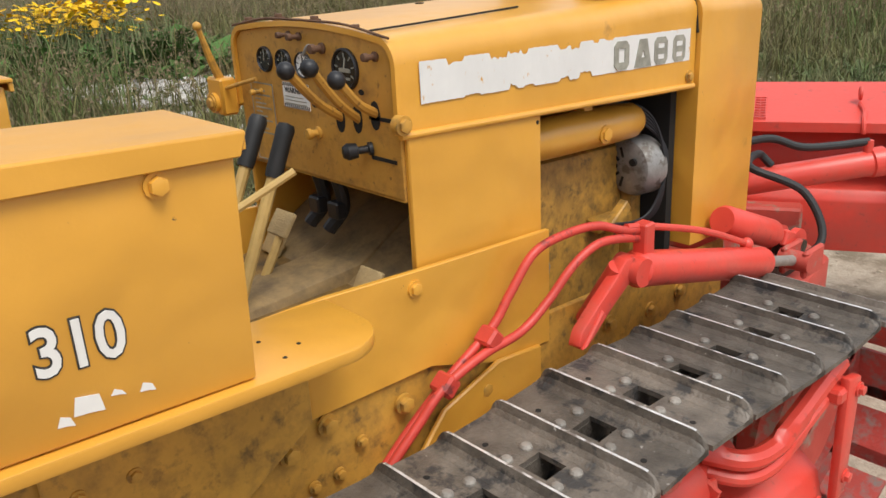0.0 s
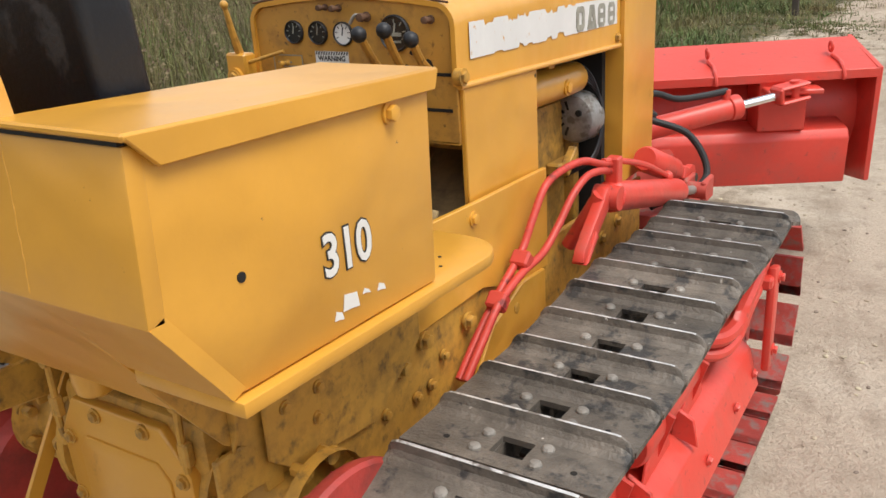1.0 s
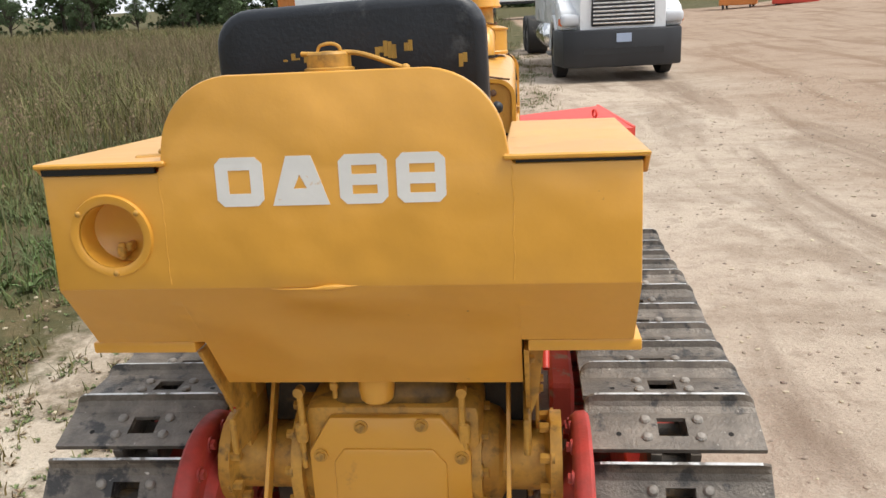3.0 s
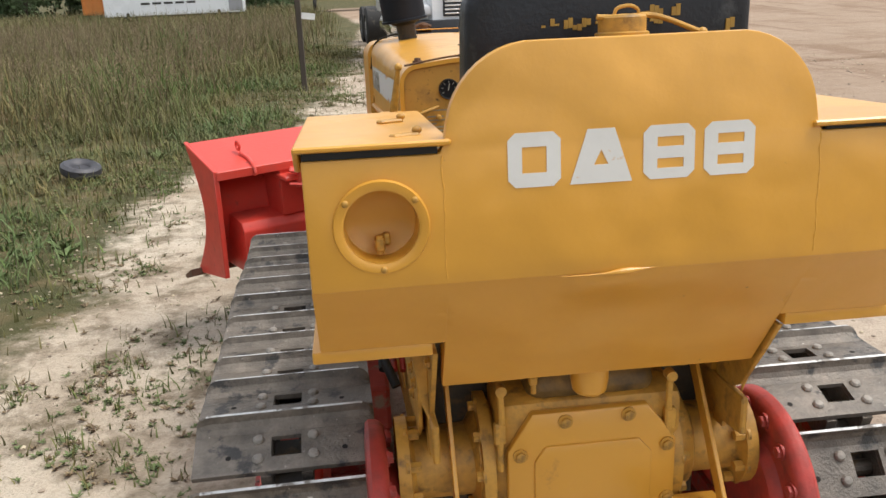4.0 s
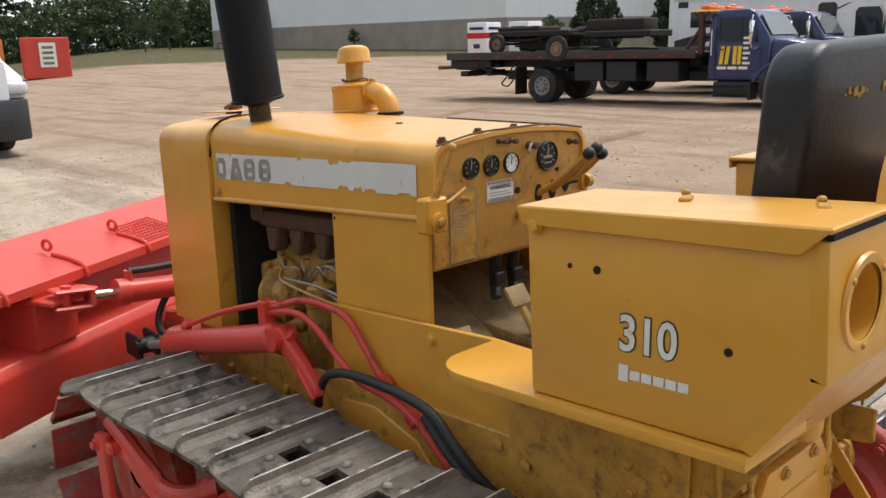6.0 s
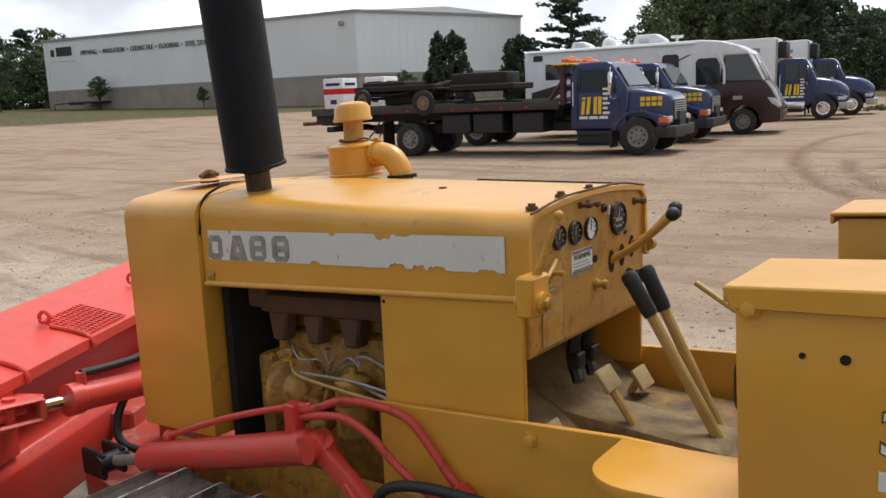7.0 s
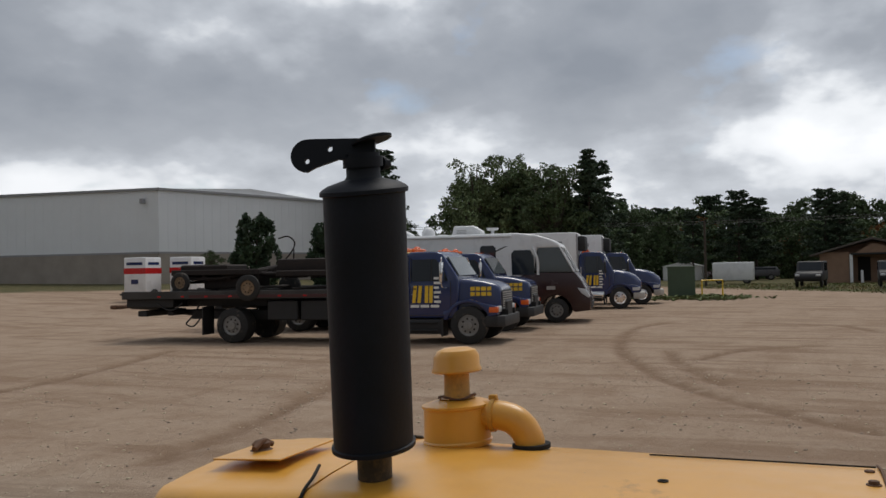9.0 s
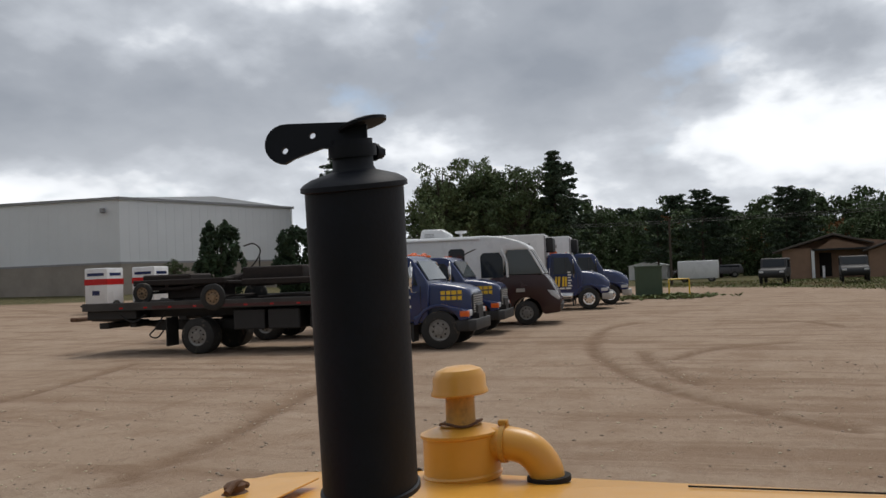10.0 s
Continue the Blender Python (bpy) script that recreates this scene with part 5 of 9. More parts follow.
shoe_a = shoe_mesh("track_shoe", STEEL, EDGE)
shoe_r = shoe_mesh("track_shoe", STEELR, EDGE)
for sx in (1, -1):
    b = B()
    lathe(b, (sx * 0.670 - 0.03, RC.x, RC.y), (sx * 0.670 + 0.03, RC.x, RC.y), [(0, 0), (0, 0.235), (0.012, 0.25), (0.048, 0.25), (0.06, 0.235), (0.06, 0)], 40)
    for k in range(20):
        a = k * 2 * math.pi / 20
        obx(b, Matrix.Translation((sx * 0.670, RC.x + 0.262 * math.cos(a), RC.y + 0.262 * math.sin(a))) @ pose(0, 0, 0, math.degrees(a), 0, 0), 0.05, 0.05, 0.036, 0.006)
    trk = part("track", b, REDD, dozer, "crawler track with worn steel shoes on a red sprocket")
    s0 = -0.022
    for k in range(NSHOE):
        sa, sb = s0 + k * PITCH, s0 + (k + 1) * PITCH
        p, q = on_track(sa), on_track(sb)
        mid, d = (p + q) / 2, (q - p).normalized()
        nrm = Vector((-d.y, d.x))
        low = mid.y < 0.16 or mid.x > 2.26
        ob = new("track_shoe", shoe_r if low else shoe_a)
        ob.parent = trk
        ob.matrix_world = Matrix(((1, 0, 0, sx * 0.670), (0, d.x, nrm.x, mid.x + nrm.x * PLATE), (0, d.y, nrm.y, mid.y + nrm.y * PLATE), (0, 0, 0, 1)))
    b = B()
    lathe(b, (sx * 0.670 - 0.055, FC.x, FC.y), (sx * 0.670 + 0.055, FC.x, FC.y), [(0, 0.05), (0.0, 0.20), (0.02, 0.215), (0.03, 0.24), (0.08, 0.24), (0.09, 0.215), (0.11, 0.20), (0.11, 0.05)], 40)
    part("idler_wheel", b, REDD, trk, "red front idler wheel")
    b = B()
    prism(b, [(sx * 0.615, 0.34), (sx * 0.745, 0.34), (sx * 0.800, 0.30), (sx * 0.835, 0.165), (sx * 0.60, 0.155)], 0.55, 2.02, "y", 0.006, 1)
    tf = part("track_frame", b, RED, trk, "red track frame beam")
    b = B()
    for y in (0.62, 0.92, 1.22, 1.52):
        prism(b, [(sx * 0.745, 0.335), (sx * 0.790, 0.48), (sx * 0.745, 0.50), (sx * 0.70, 0.34)], y, y + 0.012, "y")
        prism(b, [(y - 0.11, 0.33), (y + 0.10, 0.33), (y + 0.06, 0.47), (y - 0.03, 0.50)], sx * 0.742, sx * 0.752, "x", 0.003)
    pieces("gusset", b, RED, tf, "red gusset plate")
    for y in (0.55, 0.85, 1.15, 1.45, 1.75, 1.98):
        b = B()
        hexbolt(b, (0, 0, 0), (sx, 0, -0.2), 0.011, 0.010)
        part("bolt", b, RED, tf).location = (sx * 0.824, y, 0.225)
    b = B()
    lathe(b, (sx * 0.69, 1.10, 0.455), (sx * 0.69, 1.60, 0.455), [(0, 0), (0, 0.072), (0.012, 0.080), (0.42, 0.080), (0.44, 0.07), (0.45, 0.03), (0.62, 0.03), (0.62, 0)], 26)
    part("recoil_cylinder", b, RED, tf, "red recoil spring cylinder")
    for (za, zb, r_) in ((0.505, 0.575, 0.026), (0.455, 0.520, 0.020)):
        b = B()
        tube(b, [(sx * 0.70, 1.60, za), (sx * 0.775, 1.655, za - 0.012), (sx * 0.800, 1.74, za - 0.010), (sx * 0.808, 1.83, za + 0.022), (sx * 0.815, 1.93, zb), (sx * 0.815, 2.03, zb + 0.03)], r_, 10)
        for v in b.verts:
            v.co.z = v.co.z + (0.012 if v.co.z > za + 0.02 else 0.0)
        part("idler_yoke", b, RED, tf, "red curved idler yoke arm")
    b = B()
    prism(b, [(1.985, 0.60), (2.06, 0.585), (2.05, 0.24), (1.995, 0.23)], sx * 0.838, sx * 0.864, "x", 0.008, 2)
    ck = part("cheek_plate", b, RED, tf, "red cheek plate on the idler yoke")
    b = B()
    bx(b, *sorted((sx * 0.77, sx * 0.86)), 1.95, 2.05, 0.535, 0.575, 0.008)
    part("yoke_cap", b, RED, ck)
    for q in ((1.975, 0.60, 0.82), (2.045, 0.55, 0.866), (2.03, 0.30, 0.866), (1.96, 0.545, 0.80)):
        b = B()
        hexbolt(b, (0, 0, 0), (sx, 0, 0) if q[2] > 0.85 else (0, 0, 1), 0.013, 0.014)
        part("bolt", b, RED, ck).location = (sx * q[2], q[0], q[1])
    for y in (1.02, 1.36):
        b = B()
        prism(b, [(sx * 0.742, 0.335), (sx * 0.815, 0.315), (sx * 0.800, 0.395), (sx * 0.742, 0.43)], y, y + 0.014, "y", 0.003)
        part("gusset", b, RED, tf, "red gusset plate")
    for y in (0.72, 1.0, 1.28, 1.56, 1.84):
        b = B()
        lathe(b, (sx * 0.63, y, 0.155), (sx * 0.74, y, 0.155), [(0, 0), (0, 0.075), (0.02, 0.075), (0.025, 0.055), (0.085, 0.055), (0.09, 0.075), (0.11, 0.075), (0.11, 0)], 24)
        part("track_roller", b, REDD, tf, "steel track roller")
    b = B()
    cyl(b, (sx * 0.62, 1.38, 0.60), (sx * 0.76, 1.38, 0.60), 0.055, seg=20)
    bx(b, *sorted((sx * 0.60, sx * 0.64)), 1.35, 1.41, 0.33, 0.60)
    part("carrier_roller", b, REDD, tf, "carrier roller")
    if sx < 0:
        trk.matrix_world = Matrix.Translation((-0.652, 0.45, 0)) @ pose(0, 0, 0, 0, 0, 1.3) @ Matrix.Translation((0.670, -0.45, 0))

# ---- lift cylinders, brackets, hoses ----
for sx in (1, -1):
    p0, p1, p2 = Vector((sx * 0.435, 1.675, 0.876)), Vector((sx * 0.445, 2.34, 0.697)), Vector((sx * 0.45, 2.54, 0.643))
    if sx < 0:
        p0, p1, p2 = Vector((-0.435, 1.655, 0.880)), Vector((-0.466, 2.386, 0.685)), Vector((-0.473, 2.56, 0.639))
    b = B()
    ln = (p1 - p0).length
    lathe(b, p0, p1, [(0, 0), (0, 0.030), (0.012, 0.038), (0.02, 0.048), (0.05, 0.048), (0.052, 0.046), (ln - 0.03, 0.046), (ln - 0.02, 0.044), (ln - 0.006, 0.030), (ln, 0.022), (ln, 0)], 26)
    lc = part("lift_cylinder", b, RED, dozer, "red hydraulic lift cylinder")
    b = B()
    cyl(b, p1 - (p2 - p1) * 0.2, p2, 0.017, seg=16)
    part("piston_rod", b, BOLT, lc, "dull steel piston rod")
    b = B()
    cyl(b, p2 + Vector((-0.05, 0, 0)), p2 + Vector((0.05, 0, 0)), 0.032, seg=20)
    bx(b, p2.x - 0.045, p2.x - 0.025, p2.y - 0.02, p2.y + 0.10, p2.z - 0.05, p2.z + 0.04, 0.006)
    bx(b, p2.x + 0.025, p2.x + 0.045, p2.y - 0.02, p2.y + 0.10, p2.z - 0.05, p2.z + 0.04, 0.006)
    part("clevis", b, REDD if sx > 0 else BLK, lc, "cylinder clevis")
    b = B()
    cyl(b, p0 + Vector((-0.037, -0.004, 0.0)), p0 + Vector((0.041, -0.004, 0.0)), 0.036, seg=20)
    prism(b, [(1.660, 0.918), (1.678, 0.892), (1.65, 0.855), (1.585, 0.815), (1.52, 0.770), (1.470, 0.742), (1.448, 0.752), (1.462, 0.785), (1.53, 0.838), (1.59, 0.880), (1.63, 0.918)], p0.x - 0.016, p0.x + 0.018, "x", 0.005, 2)
    prism(b, [(1.455, 0.742), (1.475, 0.746), (1.545, 0.800), (1.530, 0.822)], p0.x - 0.024, p0.x + 0.026, "x", 0.004)
    cyl(b, (sx * 0.335, 1.616, 0.73), (p0.x, 1.613, 0.90), 0.022, seg=14)
    part("lift_bracket", b, RED, lc, "red fabricated lift arm bracket")
    b = B()
    bx(b, p0.x - 0.02, p0.x + 0.02, 1.70, 1.74, 0.90, 0.985, 0.004)
    part("tube_clamp", b, RED, lc)
    X = lambda v: sx * v
    runs = [[(X(.350), .935, .630), (X(.352), 1.03, .705), (X(.358), 1.13, .775), (X(.362), 1.255, .845), (X(.365), 1.315, .910), (X(.37), 1.39, .985), (X(.38), 1.49, 1.005), (X(.40), 1.58, 1.005), (X(.425), 1.65, .980), (X(.43), 1.74, .958)],
            [(X(.378), .92, .640), (X(.380), 1.01, .712), (X(.384), 1.085, .772), (X(.388), 1.20, .808), (X(.392), 1.32, .822), (X(.398), 1.405, .870), (X(.408), 1.48, .935), (X(.42), 1.55, .970), (X(.43), 1.62, .968), (X(.43), 1.70, .948)]]
    for pts in runs:
        b = B()
        tube(b, pts, 0.0108, 12)
        part("hydraulic_hose", b, REDH, lc, "red painted hydraulic hose")
    b = B()
    tube(b, [(X(.425), 1.66, .985), (X(.43), 1.76, .962), (X(.435), 2.0, .885), (X(.435), p1.y - 0.10, p1.z + 0.085)], 0.0095, 10)
    ball(b, (X(.435), p1.y - 0.10, p1.z + 0.083), 0.020, 2)
    cyl(b, (X(.43), p1.y - 0.08, p1.z + 0.01), (X(.435), p1.y - 0.10, p1.z + 0.085), 0.014, seg=12)
    part("hydraulic_tube", b, RED, lc, "red steel tube along the cylinder")
    b = B()
    for y, z in ((1.235, .830), (1.10, .770)):
        obx(b, pose(X(.372), y, z, 40, 0, 0), 0.05, 0.045, 0.040, 0.006)
    pieces("hose_clamp", b, REDH, lc)
b = B()
tube(b, [(-.41, 1.50, .70), (-.42, 1.48, .74), (-.42, 1.42, .82), (-.42, 1.264, .854), (-.42, 1.012, .847), (-.42, .90, .78), (-.41, .841, .725), (-.38, .78, .66)], 0.0135, 12)
tube(b, [(-.40, 1.03, .81), (-.41, .93, .74), (-.41, .83, .69)], 0.0135, 12)
part("rubber_hose", b, RUBBER, dozer, "black rubber hydraulic hose")
b = B()
lathe(b, (0.245, 1.53, 0.86), (0.245, 1.53, 1.05), [(0, 0), (0, 0.045), (0.09, 0.050), (0.10, 0.052), (0.11, 0.048), (0.115, 0)], 24)
part("oil_filter", b, ALU, dozer, "oil filter canister", shear=True)

# ---- blade, set at an angle ----
MBL = Matrix.Translation((0, 3.16, 0)) @ pose(0, 0, 0, 0, 0, 26.565) @ pose(0, 0, 0, 0, -0.9, 0)
S0, S1 = -1.20, 1.06


def bpart(name, bm, material, parent, label="", **kw):
    bmesh.ops.transform(bm, matrix=MBL, verts=bm.verts[:])
    return part(name, bm, material, parent, label, **kw)


b = B()
front = [(0.37 - 0.20 * math.sin(math.pi * t) ** 1.0 + 0.06 * t, 1.005 - 0.66 * t) for t in np.linspace(0, 1, 13)]
back = [(f - 0.018, z) for f, z in front]
prism(b, front + back[::-1], S0, S1, "x")
mold = bpart("moldboard", b, REDB, dozer, "red curved dozer blade", angle=50)
b = B()
prism(b, [(-0.015, 0.925), (0.37, 1.012), (0.37, 1.000), (-0.008, 0.912)], S0, S1, "x", 0.002)
bx(b, S0, S1, -0.016, -0.004, 0.885, 0.925, 0.002)
bpart("top_plate", b, REDB, mold, "red sloped top plate of the blade")
for s in (S0, S1):
    b = B()
    prism(b, [(-0.015, 0.93), (0.40, 1.016)] + [(f + 0.012, z) for f, z in front] + [(0.40, 0.33), (0.02, 0.40)], s - 0.012, s + 0.012, "x", 0.003)
    bpart("end_plate", b, REDB, mold, "red end plate with concave front edge")
b = B()
prism(b, [(0.40, 0.36), (0.52, 0.30), (0.50, 0.285), (0.38, 0.33)], S0 - 0.07, S1 + 0.07, "x", 0.003)
bpart("cutting_edge", b, RUST, mold, "worn dark cutting edge")
b = B()
prism(b, [(0.18, 0.675), (0.02, 0.655), (-0.005, 0.615), (0.015, 0.40), (0.36, 0.385)], S0 + 0.10, S1 - 0.10, "x", 0.008, 2)
bpart("stiffener", b, REDB, mold, "red box stiffener along the blade back")
for s in (-0.78, 0.66):
    b = B()
    prism(b, [(0.22, 0.90), (-0.01, 0.905), (0.0, 0.66), (0.18, 0.66)], s - 0.11, s + 0.10, "x", 0.004)
    bpart("cylinder_mount", b, REDB, mold, "red mounting plate")

for s in (-1.02, -0.63, -0.26, 0.35, 0.90):
    b = B()
    tube(b, [(s, 0.16 + 0.021 * math.cos(q), 1.003 + 0.021 * math.sin(q)) for q in np.linspace(-1.3, 4.6, 16)], 0.0075, 8, 2)
    tube(b, [(s, 0.14, 0.968), (s + 0.012, 0.07, 0.952), (s + 0.005, 0.0, 0.936), (s + 0.006, -0.022, 0.905), (s + 0.006, -0.022, 0.885)], 0.009, 8)
    bpart("lifting_eye", b, REDB, mold, "small welded lifting eye")
b = B()
for i in range(13):
    bx(b, -0.245 + i * 0.021, -0.2415 + i * 0.021, 0.0, 0.20, 0.9365, 0.9425)
for i in range(9):
    bx(b, -0.247, 0.012, i * 0.024, 0.0035 + i * 0.024, 0.937, 0.942)
for v in b.verts:
    v.co.z += (v.co.y - 0.02) * 0.226
tagged(bpart("anti_slip_grid", b, REDB, mold, "welded anti-slip mesh"), kind="stuff")
# angle cylinders to the blade
for (s, bx0, by0) in ((0.66, 0.10, 2.78), (-0.80, -0.02, 2.74)):
    e = MBL @ Vector((s, -0.10, 0.855))
    r = Vector((bx0, by0, 0.775))
    d = (e - r).normalized()
    ln = (e - r).length
    bl = 0.52 if s > 0 else ln - 0.17
    b = B()
    lathe(b, r, e, [(0, 0), (0, 0.040), (0.01, 0.046), (bl - 0.05, 0.046), (bl - 0.045, 0.053), (bl, 0.053), (bl, 0.02), (bl, 0)], 26)
    cy = part("angle_cylinder", b, RED, dozer, "red blade angle cylinder")
    b = B()
    cyl(b, r + d * (bl - 0.02), e - d * 0.06, 0.019, seg=18)
    part("piston_rod", b, CHROME, cy, "shiny chrome piston rod")
    b = B()
    mf = Matrix.Translation(e) @ d.to_track_quat("X", "Z").to_matrix().to_4x4()
    for dz in (-0.032, 0.032):
        obx(b, mf @ Matrix.Translation((0, 0, dz)), 0.15, 0.085, 0.016, 0.007)
    obx(b, mf @ Matrix.Translation((-0.07, 0, 0)), 0.02, 0.085, 0.07, 0.006)
    cyl(b, mf @ Vector((0.02, 0, -0.05)), mf @ Vector((0.02, 0, 0.05)), 0.020, seg=14)
    part("clevis", b, RED, cy, "red clevis with pin")
    b = B()
    t = MBL @ Vector((s + 0.10, 0.0, 0.855))
    obx(b, Matrix.Translation(MBL @ Vector((s + 0.02, -0.03, 0.855))) @ pose(0, 0, 0, 0, 0, 26.6), 0.24, 0.15, 0.022, 0.005)
    part("blade_lug", b, RED, cy, "red lug plate")
    b = B()
    up = Vector((0, 0, 1))
    q0 = r + d * (bl - 0.06)
    cyl(b, q0, q0 + up * 0.085, 0.017, seg=14)
    part("port_fitting", b, RED, cy)
    b = B()
    tube(b, [q0 + up * 0.08, q0 - d * 0.12 + up * 0.085, q0 - d * 0.24 + up * 0.10, q0 - d * 0.36 + up * 0.15, Vector((r.x, r.y - 0.12, 0.93))], 0.014, 10)
    q1 = r + d * 0.12
    sg = 1 if s > 0 else -1
    tube(b, [q1 + up * 0.05, q1 + up * 0.10 - d * 0.05, r + Vector((sg * 0.10, -0.10, 0.10)), r + Vector((sg * 0.26, -0.02, 0.02)), r + Vector((sg * 0.34, -0.06, -0.14)), r + Vector((sg * 0.20, -0.30, -0.20))], 0.014, 10)
    part("rubber_hose", b, RUBBER, cy, "black rubber hydraulic hose")
# short strut and clevis beside the nose
b = B()
lathe(b, (0.352, 2.24, 0.835), (0.362, 2.57, 0.700), [(0, 0), (0, 0.040), (0.015, 0.047), (0.31, 0.047), (0.33, 0.040), (0.345, 0.026), (0.37, 0.022), (0.37, 0)], 24)
stt = part("nose_strut", b, RED, dozer, "red strut tube beside the nose")
b = B()
for x in (0.325, 0.385):
    lathe(b, (x, 2.645, 0.655), (x + 0.022, 2.645, 0.655), [(0, 0.024), (0, 0.054), (0.022, 0.054), (0.022, 0.024)], 24)
    obx(b, pose(x + 0.011, 2.60, 0.685, -22, 0, 0), 0.022, 0.10, 0.055, 0.006)
pieces("clevis_ring", b, RED, stt, "red clevis ring")
b = B()
cyl(b, (0.305, 2.645, 0.655), (0.425, 2.645, 0.655), 0.022, seg=16)
prism(b, [(2.50, 0.52), (2.76, 0.53), (2.70, 0.62), (2.64, 0.70), (2.58, 0.66)], 0.350, 0.372, "x", 0.004)
part("clevis_lug", b, OILY_SHADE, stt, "oily dark lug and pin")
# push frame
b = B()
prism(b, [(-0.47, 2.50), (0.47, 2.50), (0.40, 2.92), (0.16, 3.10), (-0.18, 3.02), (-0.43, 2.82)], 0.40, 0.53, "z", 0.012, 2)
pf = part("push_frame", b, REDD, dozer, "dusty red push frame behind the blade")
for sx in (1, -1):
    b = B()
    bx(b, *sorted((sx * 0.39, sx * 0.47)), 1.10, 2.62, 0.34, 0.50, 0.012)
    part("push_arm", b, REDD, pf, "red push arm")
b = B()
bx(b, -0.12, 0.12, 2.66, 2.84, 0.52, 0.68, 0.015)
obx(b, MBL @ Matrix.Translation((0, 0.02, 0.50)), 0.34, 0.22, 0.20, 0.01)
part("centre_pivot", b, REDD, pf, "red centre pivot block")

# ---- ground ----


def lerp_tab(v, tab):
    for (a, fa), (b2, fb) in zip(tab, tab[1:]):
        if v <= b2:
            return fa + (fb - fa) * max(0, min(1, (v - a) / (b2 - a)))
    return tab[-1][1]


def sstep(a, b2, v):
    t = max(0.0, min(1.0, (v - a) / (b2 - a)))
    return t * t * (3 - 2 * t)


EDGE_TAB = [(-40, -3.5), (-4, -2.8), (1.5, -2.15), (6, -2.1), (8.5, -1.75), (10.2, -1.05), (12, -0.75), (15, -0.55), (22, -0.15), (31, 0.3), (46, -0.2), (70, -3.0)]


def grass_edge(y):
    return lerp_tab(y, EDGE_TAB) + 0.5 * noise.noise((0.45 * y, 1.7, 0.0)) + 0.28 * noise.noise((1.6 * y, 4.1, 0.0))


def rise(x, y):
    """The yard rises gently towards the warehouse."""
    d = math.hypot(x, y)
    b2 = math.degrees(math.atan2(y, x))
    return 0.028 * max(0.0, d - 33.0) * sstep(24, 38, b2) * (1 - sstep(66, 80, b2)) * (1 if d < 105 else max(0.0, 1 - (d - 105) / 200))


RUTS = ((((26.8, 5.7), (24.3, 6.2), (19.6, 5.7), (16.4, 4.9), (13.7, 3.9), (12.7, 3.4), (10.9, 2.35), (9.9, 1.6), (8.9, 0.6))),
        ((17.7, 4.2), (15.1, 3.6), (12.6, 2.6)), ((27.0, 3.8), (27.0, 2.0), (25.9, 0.4), (23.8, -0.4)), ((16.0, 3.4), (18.0, 2.7), (19.5, 1.2)),
        ((15.0, 16.0), (10.0, 14.2), (6.0, 13.6)), ((12.0, 9.0), (8.0, 8.0), (5.0, 7.4)))
RUTS = [[p.to_2d() for p in smooth_path([(x, y, 0) for x, y in r], 4)] for r in RUTS]


def rut(x, y):
    """Distance to the nearest wheel rut."""
    if not (4 < x < 30 and -3 < y < 18):
        return 9.0
    best, q = 9.0, Vector((x, y))
    for r in RUTS:
        for a, c in zip(r, r[1:]):
            d = c - a
            t = max(0.0, min(1.0, (q - a).dot(d) / d.length_squared))
            best = min(best, (q - a - d * t).length)
    return best


def height(x, y):
    d = math.hypot(x, y)
    near = sstep(0.9, 1.6, max(abs(x) - 0.2, abs(y - 1.3) - 0.6))
    h = 0.020 * noise.noise((x * 0.45, y * 0.45, 2.0)) + 0.010 * noise.noise((x * 1.7, y * 1.7, 5.0))
    h = h * near - 0.006
    # wheel ruts curving across the yard
    rr = rut(x, y)
    if rr < 1.0:
        h += (-0.045 * math.exp(-(rr / 0.16) ** 2) + 0.030 * math.exp(-((rr - 0.34) / 0.13) ** 2)) * (0.6 + 0.5 * noise.noise((x * 0.9, y * 0.9, 6.0)))
    g = sstep(0.0, 1.4, grass_edge(y) - x) if x < 1 else 0
    h += 0.05 * g * (0.6 + noise.noise((x * 0.8, y * 0.8, 9.0)))
    return h + rise(x, y)


def axis_steps(lo, hi, step, far):
    out = list(np.arange(lo, hi + step / 2, step))
    s, v = step, hi
    while v < far:
        s *= 1.16
        v += s
        out.append(v)
    s, v = step, lo
    while v > -far:
        s *= 1.16
        v -= s
        out.insert(0, v)
    return out


